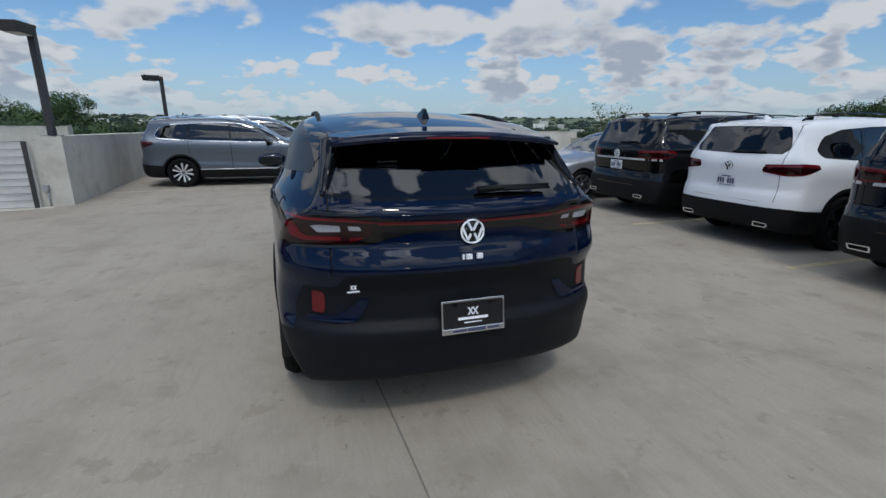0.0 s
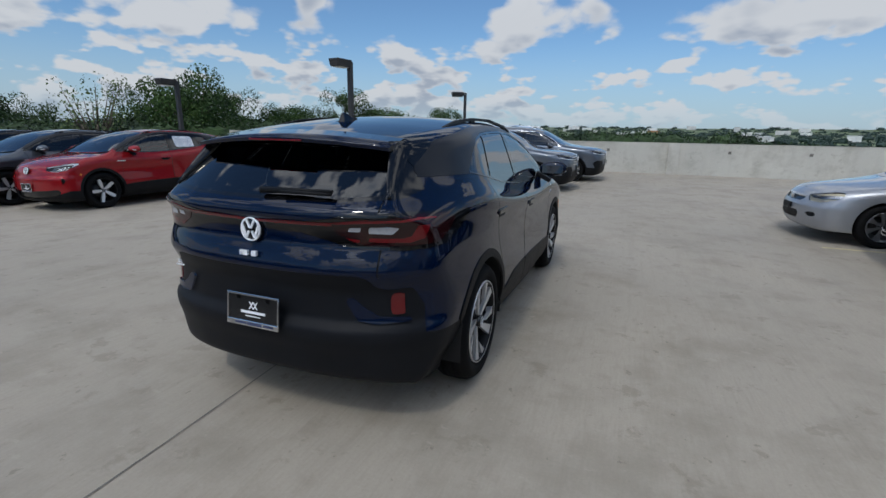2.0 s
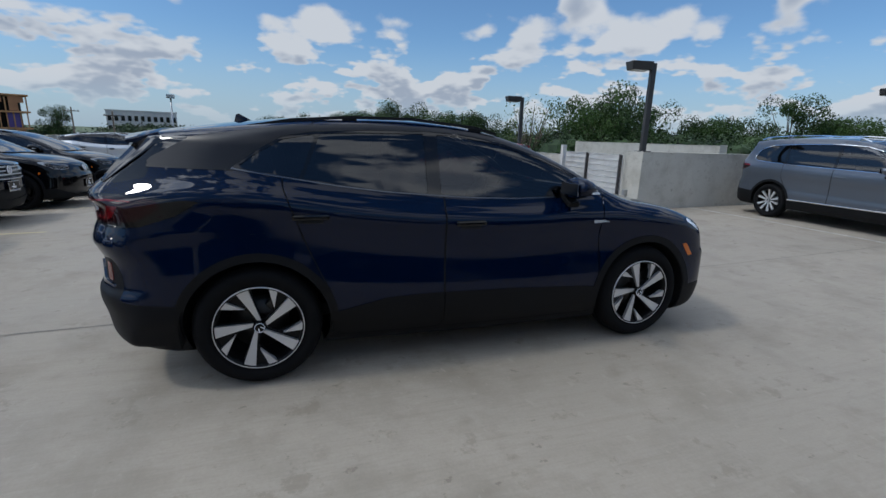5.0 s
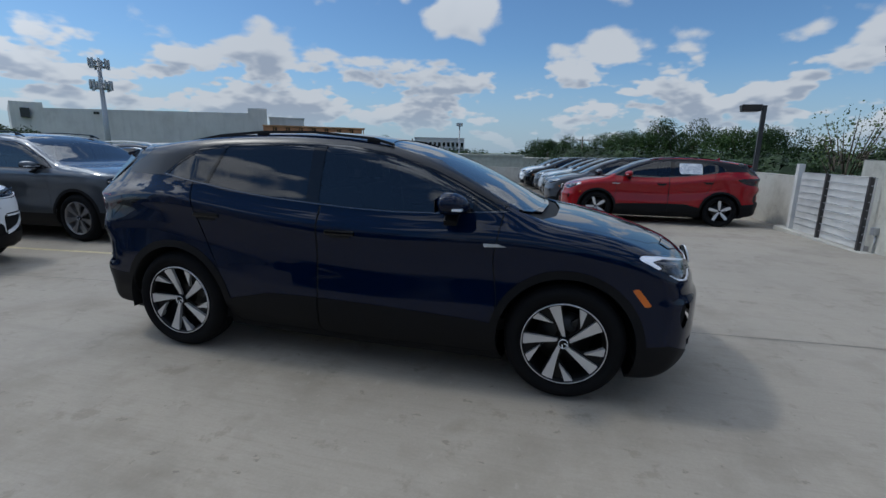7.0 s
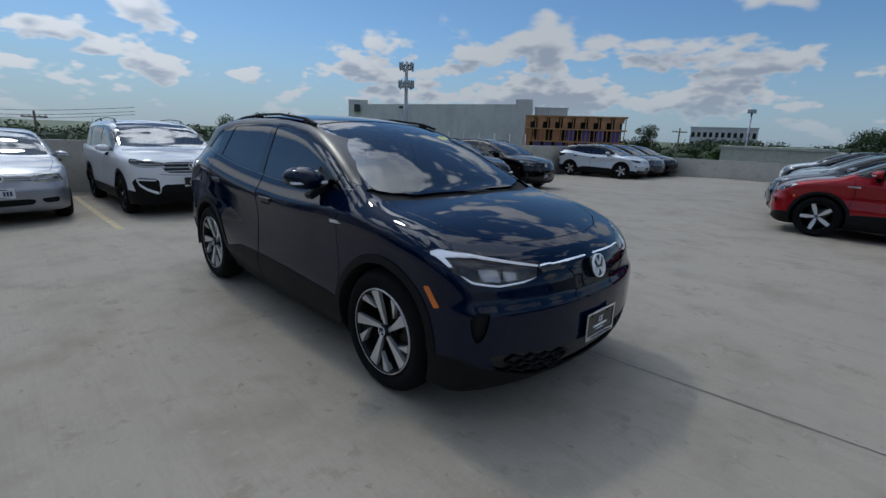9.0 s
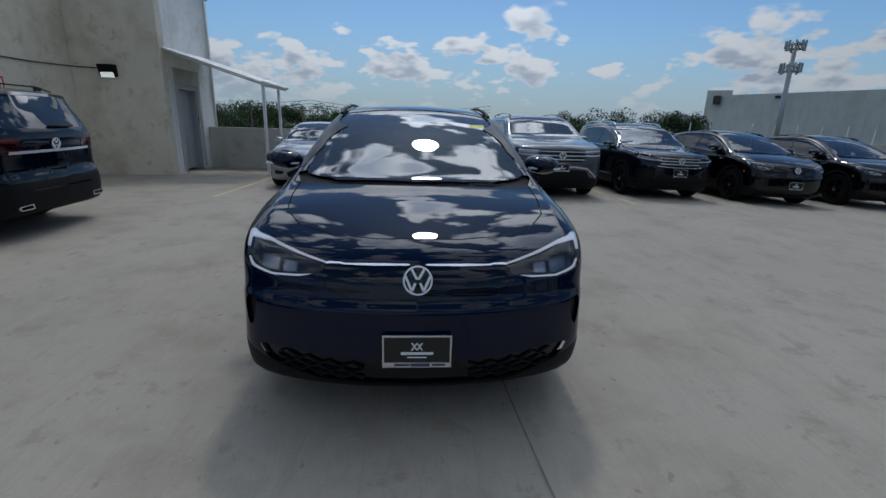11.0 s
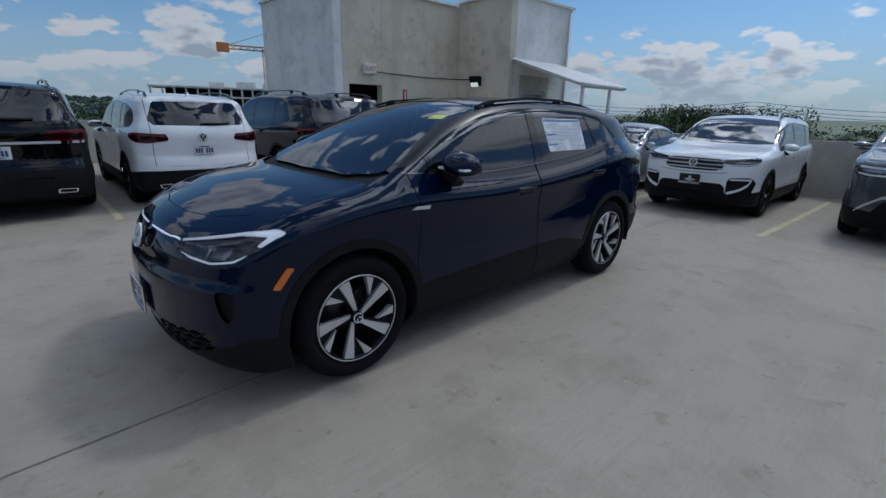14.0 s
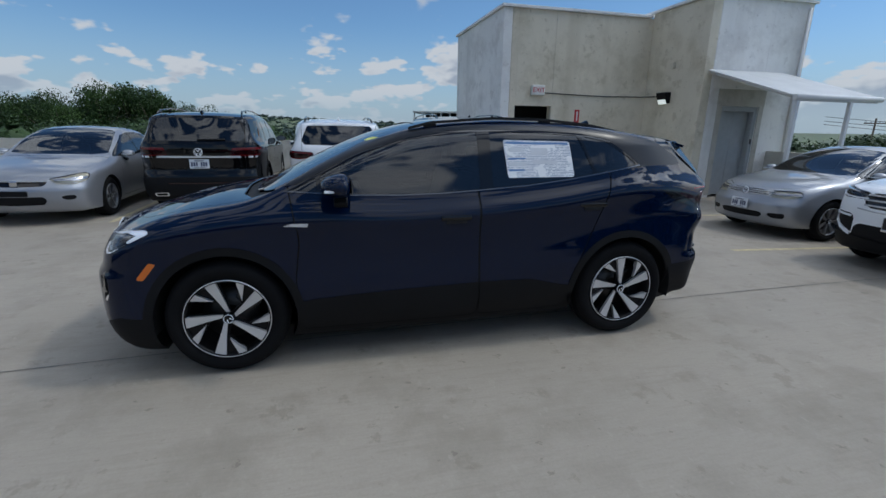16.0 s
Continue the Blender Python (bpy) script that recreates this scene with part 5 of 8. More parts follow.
def fin(car, y, z, mat):
    bm = plate_bm([(0.09, -0.02), (-0.1, -0.02), (-0.085, 0.04), (-0.065, 0.048), (0.0, 0.012)], 0.05)
    for v in bm.verts:
        v.co.y = 0.025 + (v.co.y - 0.025) * (0.35 if v.co.z > 0.02 else 1.0)
    bm.transform(pose(0.025, 0, 0) @ pose(0, y, z, 0, 0, 90) @ pose(0, 0, 0))
    part("antenna_fin", bm, mat, car, "shark fin antenna")


def rear_wiper(car, a, b, y0, y1):
    bm = bmesh.new()
    add_tube(bm, (a[0], y0, a[1]), (b[0], y1, b[1]), 0.017, 0.008, 8)
    add_tube(bm, (a[0] + 0.12, y0 - 0.012, a[1]), (b[0], y1 - 0.012, b[1] - 0.012), 0.008, 0.008, 6)
    part("rear_wiper", bm, PLASTIC, car, "black rear wiper")


# ---- the electric hatchback crossover: blue, red, and those in the rows ----
ID_TOP = smoothed(curve((2.6, 0.45), (2.32, 0.72), (2.2, 0.845), (2.1, 0.905), (1.95, 0.965), (1.75, 1.02), (1.5, 1.072), (1.25, 1.11), (1.0, 1.235), (0.75, 1.357), (0.5, 1.462), (0.3, 1.528), (0.1, 1.574), (-0.12, 1.602), (-0.5, 1.622), (-0.95, 1.612), (-1.4, 1.57), (-1.8, 1.515), (-2.1, 1.465), (-2.4, 1.41)), -2.6, 2.7, 0.05)
ID4 = {
    "spine": (0.62, 1.5, -1.5), "bottom": 0.2, "half": 0.92, "nose_y": 2.25, "tail_y": -2.34,
    "top": ID_TOP,
    "crown": curve((-2.4, 0.10), (-1.0, 0.10), (0.1, 0.10), (0.9, 0.10), (1.3, 0.05), (1.6, 0.05), (2.3, 0.22)),
    "taper": curve((-2.4, 0.25), (-2.1, 0.19), (-1.8, 0.105), (-1.5, 0.035), (-1.2, 0.0), (2.4, 0.0)), "fall": (0.7, 2.2),
    "belt": smoothed(curve((2.4, 0.83), (2.1, 0.93), (1.7, 1.045), (1.2, 1.115), (0.87, 1.125), (0.3, 1.10), (-0.28, 1.125), (-0.9, 1.185), (-1.26, 1.25), (-1.5, 1.285), (-1.9, 1.27), (-2.3, 1.18)), -2.6, 2.6, 0.05),
    "side": smoothed(curve((-0.55, 0.31), (-0.4, 0.235), (-0.2, 0.152), (-0.02, 0.085), (0.04, 0.058), (0.12, 0.008), (0.16, 0.002), (0.22, 0.012), (0.36, 0.018), (0.5, 0.008), (0.6, 0.0), (0.7, 0.004), (0.8, 0.02), (0.9, 0.07)), -0.6, 0.95, 0.018),
    "width": smoothed(curve((-2.4, 0.852), (-1.9, 0.89), (-1.38, 0.922), (-0.8, 0.918), (0, 0.912), (0.8, 0.915), (1.38, 0.924), (1.9, 0.905), (2.4, 0.87)), -2.6, 2.6, 0.1),
    "nose": smoothed(curve((0.1, 2.0), (0.2, 2.15), (0.3, 2.225), (0.42, 2.25), (0.58, 2.25), (0.655, 2.246), (0.69, 2.222), (0.78, 2.2), (0.88, 2.165), (1.0, 2.1)), 0.0, 1.2, 0.015),
    "nose_plan": curve((0, 0), (0.2, 0.009), (0.4, 0.037), (0.6, 0.092), (0.72, 0.14), (0.82, 0.205), (0.9, 0.31), (0.96, 0.49)),
    "tail": smoothed(curve((0.15, -2.12), (0.22, -2.22), (0.3, -2.275), (0.45, -2.305), (0.55, -2.328), (0.58, -2.326), (0.63, -2.285), (0.75, -2.28), (0.84, -2.315), (0.875, -2.328), (0.93, -2.312), (1.0, -2.285), (1.08, -2.29), (1.12, -2.315), (1.145, -2.31), (1.2, -2.255), (1.3, -2.135), (1.42, -1.99), (1.47, -1.95), (1.49, -1.95), (1.6, -1.95)), 0.0, 1.75, 0.009),
    "tail_plan": curve((0, 0), (0.2, 0.006), (0.4, 0.028), (0.6, 0.085), (0.72, 0.15), (0.8, 0.22), (0.87, 0.33), (0.93, 0.5)),
    "under": curve((-2.4, 0.33), (-2.2, 0.295), (-2.0, 0.243), (-1.85, 0.2), (1.8, 0.18), (2.2, 0.2), (2.4, 0.24)),
    "k_top": curve((-2.4, 0.03), (-2.0, 0.05), (-1.5, 0.10), (0.9, 0.10), (1.3, 0.08), (2.4, 0.10)), "k_nose": 0.07, "k_tail": 0.022, "lean": 0.93,
}
ID_DLO = [(1.02, 1.14), (0.87, 1.132), (0.6, 1.112), (0.3, 1.105), (0.0, 1.112), (-0.28, 1.13), (-0.6, 1.155), (-0.9, 1.192), (-1.26, 1.252), (-1.49, 1.29), (-1.36, 1.385), (-1.21, 1.472), (-1.02, 1.507), (-0.7, 1.523), (-0.33, 1.528), (-0.09, 1.518), (0.22, 1.468), (0.52, 1.375), (0.67, 1.312), (0.85, 1.222)]


def build_id(coat, wheels="blade", fine=True, label="", group="", plates=True, category="car", sheet=False):
    car = empty("electric_crossover", label, category, group)
    k = Skin(ID4, 112, 170, 64) if fine else Skin(ID4, 46, 70, 18)
    # windows
    k.split("body", side_poly(ID_DLO, low=0.5), "dlo")
    pane = lambda a, b: both(lambda v: side_poly(ID_DLO, low=0.5)(v) + 0.014, lambda v: np.maximum(a(v), b(v)))
    k.split("dlo", lambda v: np.where(v[:, 0] > 0.5, np.maximum(-(side_poly(ID_DLO, low=0.5)(v) + 0.008), v[:, 2] - (ID4["belt"](v[:, 1]) + 0.02)), 1.0), "belt_trim")
    k.split("dlo", pane(lambda v: -0.255 - v[:, 1] - 0 * v[:, 2], lambda v: v[:, 1] - 0.79), "front_window")
    k.split("dlo", pane(lambda v: v[:, 1] + 0.345, lambda v: -1.10 - v[:, 1] - (v[:, 2] - 1.24) * -0.42), "rear_window")
    k.split("dlo", pane(lambda v: v[:, 1] + 1.125 - (v[:, 2] - 1.24) * 0.42, lambda v: v[:, 1] * 0 - 1), "quarter_window")
    k.split("dlo", pane(lambda v: 0.815 - v[:, 1], lambda v: v[:, 1] * 0 - 1), "corner_window")
    if sheet:
        page = [(-0.44, 1.462), (-0.93, 1.455), (-0.948, 1.215), (-0.458, 1.21)]
        k.split("rear_window", side_poly(page, low=0.5), "page")
        for n, q in enumerate(([(-0.45, 1.452), (-0.92, 1.446), (-0.921, 1.43), (-0.451, 1.434)], [(-0.46, 1.345), (-0.6, 1.343), (-0.601, 1.33), (-0.461, 1.331)], [(-0.46, 1.268), (-0.59, 1.267), (-0.592, 1.25), (-0.461, 1.251)])):
            k.split("page", side_poly(q, low=0.5), "page_dark")
        for q in ([(-0.63, 1.41), (-0.76, 1.408), (-0.765, 1.36), (-0.632, 1.362)], [(-0.64, 1.33), (-0.83, 1.328), (-0.832, 1.30), (-0.642, 1.301)], [(-0.47, 1.41), (-0.58, 1.41), (-0.581, 1.38), (-0.471, 1.38)], [(-0.47, 1.315), (-0.6, 1.314), (-0.601, 1.285), (-0.471, 1.286)]):
            k.split("page", side_poly(q, low=0.5), "page_blue")
    band = [(1.02, 1.165), (0.8, 1.29), (0.5, 1.435), (0.2, 1.515), (-0.2, 1.555), (-0.7, 1.562), (-1.2, 1.535), (-1.6, 1.475), (-1.86, 1.425), (-2.02, 1.395), (-2.12, 1.295), (-1.85, 1.288), (-1.49, 1.282), (-1.0, 1.3), (0.0, 1.3), (0.85, 1.2)]
    k.split("body", side_poly(band, low=0.42), "pillar_trim")
    wing = [(-1.70, 1.45), (-1.75, 1.5), (-2.3, 1.5), (-2.35, 1.2), (-2.1, 1.2), (-2.0, 1.285)]
    k.split(("body", "pillar_trim"), both(side_poly(wing, low=0.42), lambda v: -(v[:, 2] - 1.285)), "gloss_wing")
    k.split("body", lambda v: np.where((v[:, 2] > 1.0) & (v[:, 1] < 1.5), np.maximum(inside(rounded([(-0.1, 1.26), (0.5, 1.215), (0.73, 1.08), (0.685, 0.75), (0.62, 0.42), (0.56, 0.16), (0.3, 0.115), (-0.1, 0.10)], 0.05), v[:, 0], v[:, 1]), 1.13 - v[:, 2]), 1.0), "windscreen")
    k.split(("body", "gloss_wing", "pillar_trim"), end_poly([(-0.1, 1.452), (0.66, 1.437), (0.70, 1.32), (0.73, 1.235), (0.70, 1.205), (0.45, 1.188), (-0.1, 1.182)], front=False, at=-1.9), "rear_glass")
    k.split("rear_glass", end_poly([(-0.1, 1.435), (0.54, 1.42), (0.59, 1.31), (0.63, 1.222), (0.42, 1.203), (-0.1, 1.197)], front=False, at=-1.9), "rear_pane")
    if fine:
        k.split("windscreen", lambda v: np.where(v[:, 1] > 0, inside([(0.42, 1.447), (0.54, 1.447), (0.54, 1.47), (0.42, 1.47)], v[:, 0], v[:, 2]), 1.0), "sticker")
    # tail
    k.split("body", corner_poly([(0.58, 1.152), (0.9, 1.150), (1.2, 1.135), (1.42, 1.118), (1.30, 1.04), (1.15, 0.985), (0.9, 0.975), (0.58, 0.985), (0.42, 1.02), (0.3, 1.045), (-0.1, 1.05), (-0.1, 1.095), (0.3, 1.1), (0.45, 1.12)], -2.31, False), "tail_band")
    k.refine("tail_band")
    if fine:
        k.refine("tail_band")
    k.split("tail_band", corner_poly([(0.46, 1.10), (0.64, 1.12), (0.95, 1.135), (1.2, 1.125), (1.24, 1.085), (1.12, 1.01), (0.9, 0.995), (0.62, 1.0), (0.5, 1.05)], -2.31, False), "tail_lens")
    k.split("tail_lens", corner_poly([(0.555, 1.062), (0.622, 1.062), (0.625, 1.084), (0.565, 1.082)], -2.31, False), "tail_clear")
    k.split("tail_lens", corner_poly([(0.668, 1.056), (0.80, 1.052), (0.84, 1.082), (0.78, 1.09), (0.668, 1.086)], -2.31, False), "tail_clear")
    k.split("tail_lens", corner_poly([(0.668, 1.016), (0.90, 1.012), (0.99, 1.03), (1.03, 1.088), (0.95, 1.092), (0.91, 1.042), (0.86, 1.032), (0.668, 1.034)], -2.31, False), "tail_red")
    k.split("tail_lens", corner_poly([(0.48, 1.108), (0.66, 1.117), (0.95, 1.122), (1.08, 1.116), (1.08, 1.109), (0.95, 1.113), (0.66, 1.108), (0.48, 1.098)], -2.31, False), "tail_strip")
    k.split("tail_lens", corner_poly([(0.54, 1.018), (0.62, 1.012), (0.62, 1.026), (0.54, 1.032)], -2.31, False), "tail_red")
    k.split("tail_band", corner_poly([(-0.1, 1.082), (0.45, 1.088), (0.66, 1.108), (0.66, 1.122), (0.45, 1.102), (-0.1, 1.095)], -2.31, False), "tail_strip")
    k.split("body", corner_poly([(-0.1, 0.562), (0.6, 0.562), (0.95, 0.575), (1.3, 0.54), (1.32, 0.1), (-0.1, 0.1)], -2.31, False), "rear_lip")
    k.split("body", corner_poly([(-0.1, 0.858), (0.55, 0.862), (0.64, 0.85), (0.70, 0.80), (0.78, 0.79), (0.92, 0.80), (1.0, 0.70), (1.0, 0.5), (-0.1, 0.5)], -2.31, False), "rear_panel")
    k.split(("body", "rear_panel"), corner_poly([(0.53, 0.735), (0.58, 0.742), (0.63, 0.70), (0.72, 0.655), (0.92, 0.648), (0.92, 0.628), (0.7, 0.618), (0.6, 0.63)], -2.31, False), "tail_insert")
    k.split(("body", "rear_panel"), corner_poly([(0.79, 0.665), (0.875, 0.665), (0.87, 0.775), (0.79, 0.765)], -2.31, False), "reflector")
    # seams of the tailgate, doors and hood
    k.seam("body", lambda v: np.where((v[:, 1] < -1.9) & (v[:, 2] > 0.84), np.maximum(v[:, 0] - 0.635, v[:, 2] - 1.46), 1.0), "tailgate", 0.004)
    fd = rounded([(1.0, 1.24), (0.93, 0.85), (0.965, 0.62), (0.95, 0.255), (-0.235, 0.255), (-0.235, 1.6), (0.4, 1.6)], 0.05)
    rd = rounded([(-0.242, 1.6), (-0.242, 0.255), (-0.93, 0.255), (-0.94, 0.50), (-1.10, 0.86), (-1.23, 1.23), (-1.0, 1.6)], 0.06)
    k.seam("body", side_poly(fd, low=0.6), "front_door", 0.0042)
    k.seam("body", side_poly(rd, low=0.6), "rear_door", 0.0042)
    k.split(("body", "front_door", "rear_door"), side_poly([(1.1, 0.43), (0.85, 0.47), (0.3, 0.495), (-0.3, 0.51), (-0.62, 0.505), (-0.95, 0.43), (-1.1, 0.1), (1.1, 0.1)], low=0.5), "cladding")
    k.seam("body", lambda v: np.where(v[:, 0] > 0.5, np.abs(inside(rounded([(-1.27, 1.09), (-1.56, 1.085), (-1.58, 0.95), (-1.30, 0.93)], 0.06), v[:, 1], v[:, 2])) - 0.0015, 1.0), None, 0.0012) if fine else None
    hood = [(-0.2, 2.02), (0.2, 2.005), (0.42, 1.95), (0.60, 1.84), (0.70, 1.68), (0.735, 1.4), (0.735, 1.20), (0.5, 1.285), (-0.2, 1.325)]
    k.seam("body", top_poly(hood, 0.8), "hood", 0.0035)
    k.split("body", lambda v: np.where((v[:, 2] > 1.0) & (v[:, 1] > 0.9), np.maximum(inside([(-0.2, 1.322), (0.5, 1.282), (0.735, 1.197), (0.78, 1.06), (0.72, 1.07), (0.5, 1.2), (-0.2, 1.245)], v[:, 0], v[:, 1]), 1.0 - v[:, 2]), 1.0), "cowl")
    # nose
    lamp = [(0.49, 0.858), (0.495, 0.812), (0.62, 0.785), (0.8, 0.776), (0.98, 0.798), (1.12, 0.855), (1.25, 0.925), (1.18, 0.945), (1.0, 0.93), (0.75, 0.895)]
    k.split(("body", "hood", "seam"), corner_poly(lamp, 2.2, True, 0.02), "headlight")
    k.refine("headlight")
    if fine:
        k.refine("headlight")
    k.split("body", corner_poly([(0.075, 0.859), (0.5, 0.857), (0.5, 0.848), (0.075, 0.850)], 2.2, True), "light_bar")
    k.split("body", corner_poly([(-0.1, 0.846), (0.49, 0.842), (0.49, 0.80), (0.44, 0.745), (0.3, 0.70), (-0.1, 0.685)], 2.2, True), "nose_panel")
    k.split("body", corner_poly([(-0.1, 0.40), (0.4, 0.42), (0.72, 0.44), (0.86, 0.435), (0.8, 0.35), (0.5, 0.262), (-0.1, 0.25)], 2.2, True), "lower_grille")
    k.split("body", corner_poly([(-0.1, 0.262), (0.5, 0.272), (0.82, 0.36), (1.05, 0.42), (1.3, 0.4), (1.3, 0.05), (-0.1, 0.05)], 2.2, True), "front_lip")
    k.split("body", corner_poly([(0.86, 0.66), (0.96, 0.668), (0.99, 0.62), (0.97, 0.54), (0.93, 0.50), (0.885, 0.56)], 2.2, True, 0.012), "air_curtain")
    k.split("body", side_poly([(1.735, 0.745), (1.775, 0.75), (1.855, 0.652), (1.815, 0.645)], low=0.6), "marker")
    arches(k, (1.383, -1.383), 0.365, 0.412, 0.462)
    # meshes
    k.emit("body", "body", coat, car, text="painted body shell")
    for lab, name, mt, sides, push, wall, text in (
            ("hood", "hood", coat, "both", 0, 0.012, ""), ("tailgate", "tailgate", coat, "both", 0, 0.012, ""),
            ("front_door", "front_door", coat, "pair", 0, 0.012, ""), ("rear_door", "rear_door", coat, "pair", 0, 0.012, ""),
            ("seam", "panel_joint", SEAM, "both", -0.007, 0, "black panel joints"),
            ("belt_trim", "belt_trim", BELT_DARK, "pair", 0.003, 0.006, "slim dark chrome belt strip"), ("dlo", "window_surround", GLOSS_BLACK, "pair", 0.0, 0, "black window surround"),
            ("front_window", "front_window", GLASS_MID, "pair", -0.004, 0, "tinted door glass"), ("rear_window", "rear_window", GLASS_DARK, "pair", -0.004, 0, "dark privacy glass"),
            ("quarter_window", "quarter_window", GLASS_DARK, "pair", -0.004, 0, "dark privacy glass"), ("corner_window", "corner_window", GLASS_DARK, "pair", -0.004, 0, ""),
            ("pillar_trim", "roof_pillar", SATIN_GREY, "pair", 0.002, 0, "satin dark grey roof pillar"), ("gloss_wing", "spoiler_wing", GLOSS_BLACK, "pair", 0.002, 0, "gloss black spoiler side"),
            ("windscreen", "windscreen", GLASS_WIND, "both", -0.004, 0, "reflective windscreen glass"), ("rear_glass", "rear_glass_border", GLOSS_BLACK, "both", 0, 0, ""), ("rear_pane", "rear_pane", GLASS_DARK, "both", -0.002, 0, "dark rear glass"),
            ("tail_band", "tail_band", GLOSS_BLACK, "both", 0.003, 0.01, "gloss black band across the tail"), ("tail_lens", "tail_lamp", LAMP_SMOKE, "pair", 0.006, 0.01, "smoked red tail lamp"), ("tail_red", "tail_lamp_red", LAMP_RED, "pair", 0.007, 0.008, "red lens"), ("tail_clear", "tail_lamp_clear", TAIL_CLEAR, "pair", 0.007, 0.008, "clear reversing lens"), ("tail_strip", "tail_strip", LAMP_STRIP, "both", 0.007, 0.006, "thin red light strip"),
            ("rear_lip", "rear_bumper_lip", PLASTIC_MID, "both", 0, 0.01, "dark grey plastic bumper"), ("rear_panel", "rear_bumper_panel", PLASTIC_MID, "both", -0.001, 0, "dark grey plastic panel"),
            ("tail_insert", "bumper_insert", coat, "pair", 0.012, 0.02, "painted bumper insert"), ("reflector", "reflector", LAMP_RED, "pair", 0.004, 0.01, "red reflector"),
            ("cladding", "cladding", PLASTIC, "pair", 0.006, 0.015, "black plastic sill and arch cladding"), ("cowl", "cowl", SEAM, "both", -0.02, 0, "black cowl"),
            ("light_bar", "light_bar", LAMP_LIT if fine else LAMP_WHITE, "both", 0.002, 0.006, "white light bar"), ("nose_panel", "nose_panel", coat if not fine else PAINT_NIGHT, "both", -0.003, 0, ""),
            ("lower_grille", "lower_grille", GLOSS_BLACK, "both", -0.02, 0, "black lower grille"), ("front_lip", "front_lip", PLASTIC, "both", 0.0, 0.01, "black plastic front lip"), ("air_curtain", "air_curtain", PLASTIC, "pair", -0.02, 0, "black air inlet"),
            ("marker", "side_marker", AMBER, "pair", 0.004, 0.01, "amber side marker")):
        for s in (("both",) if sides == "both" else (1, -1)):
            k.emit(lab, name, mt, car, s, push, text, wall)
    if fine:
        k.emit("sticker", "windscreen", GLASS_WIND, car, 1, -0.004)
        k.emit("sticker", "windscreen_sticker", PAPER_YELLOW, car, -1, -0.004, "yellow sticker at the top of the windscreen")
        part("dash_paper", box_bm(-0.62, -0.4, 0.72, 0.93, 1.04, 1.0425), PAPER, car, "white paper lying on the dashboard")
    if sheet:
        for lab, mt in (("page", PAPER), ("page_dark", PAPER_GREY), ("page_blue", PAPER_BLUE)):
            k.emit(lab, "rear_window", GLASS_DARK, car, 1, -0.004)
        paper = k.emit("page", "price_sheet", PAPER_PRINT, car, -1, -0.004, "printed price sheet in the rear door window")
        k.emit("page_dark", "print_block", PAPER_BLUE, paper, -1, -0.0035)
        k.emit("page_blue", "print_block", PAPER_GREY, paper, -1, -0.0035)
    for s in (1, -1):
        house = k.emit("headlight", "headlight", LAMP_HOUSING, car, s, -0.035, "clear headlight with a white light guide")
        k.emit("headlight", "headlight_lens", GLASS_CLEAR, house, s, 0.001)
    sub = k
    sub.split("headlight", corner_poly([(0.49, 0.86), (0.49, 0.853), (0.75, 0.889), (0.95, 0.917), (1.06, 0.921), (1.15, 0.915), (1.1, 0.876), (1.12, 0.868), (1.2, 0.91), (1.3, 0.93), (1.18, 0.96), (1.0, 0.94), (0.75, 0.91)], 2.2, True), "guide")
    sub.split("headlight", corner_poly([(0.52, 0.806), (0.62, 0.787), (0.8, 0.779), (0.98, 0.80), (1.06, 0.84), (0.97, 0.809), (0.8, 0.788), (0.62, 0.796)], 2.2, True), "guide")
    sub.split("headlight", corner_poly([(0.66, 0.808), (0.74, 0.803), (0.76, 0.855), (0.68, 0.85)], 2.2, True, 0.01), "dip")
    sub.split("headlight", corner_poly([(0.78, 0.803), (0.9, 0.812), (0.93, 0.87), (0.8, 0.86)], 2.2, True, 0.01), "dip")
    for s in (1, -1):
        g = sub.emit("guide", "light_guide", LAMP_LIT if fine else LAMP_WHITE, car, s, -0.010, "white light guide", 0.01)
        sub.emit("dip", "lamp_reflector", LAMP_REFLECTOR, car, s, -0.022, "", 0.012)
    if fine:
        # honeycomb bars over the lower grille
        for s in (1, -1):
            bm = bmesh.new()
            for j in range(8):
                x = 0.28 + j * 0.052
                turn = math.degrees(math.atan2(float(ID4["nose_plan"](x + 0.03) - ID4["nose_plan"](x - 0.03)), 0.06))
                for row in range(3):
                    z = 0.30 + row * 0.036 + max(0, x - 0.4) * 0.16
                    yb = float(ID4["nose"](z)) - float(ID4["nose_plan"](x)) - 0.012
                    add_box(bm, -0.03, 0.03, -0.006, 0.006, -0.0035, 0.0035, 0, pose(s * x, yb, z, 0, 0, -s * turn) @ pose(0, 0, 0, 0, 24 * (1 if (j + row) % 2 else -1), 0))
            part("grille_mesh", bm, PLASTIC_MID, car, "dark honeycomb grille bars")
            bm = box_bm(s * 0.792, s * 0.806, 1.955, 1.975, 0.52, 0.6, 0.004) if s > 0 else box_bm(-0.806, -0.792, 1.955, 1.975, 0.52, 0.6, 0.004)
            part("inlet_fin", bm, CHROME, car, "small bright inlet fin")
    liners(car, (1.383, -1.383), 0.365, 0.412, 0.9)
    for x, y, tn in ((0.905, 1.383, 34), (-0.905, 1.383, 38), (0.905, -1.383, 38), (-0.905, -1.383, 23)):
        wheel_parts(car, x, y, 0.368, 0.368, 0.255, 0.235, wheels, tn)
    badge(car, pose(0, -2.298, 1.04) @ pose(0, 0, 0, -3, 0, 0), 0.058)
    badge(car, pose(0, 2.212, 0.80) @ pose(0, 0, 0, 0, 0, 180) @ pose(0, 0, 0, -16, 0, 0), 0.068)
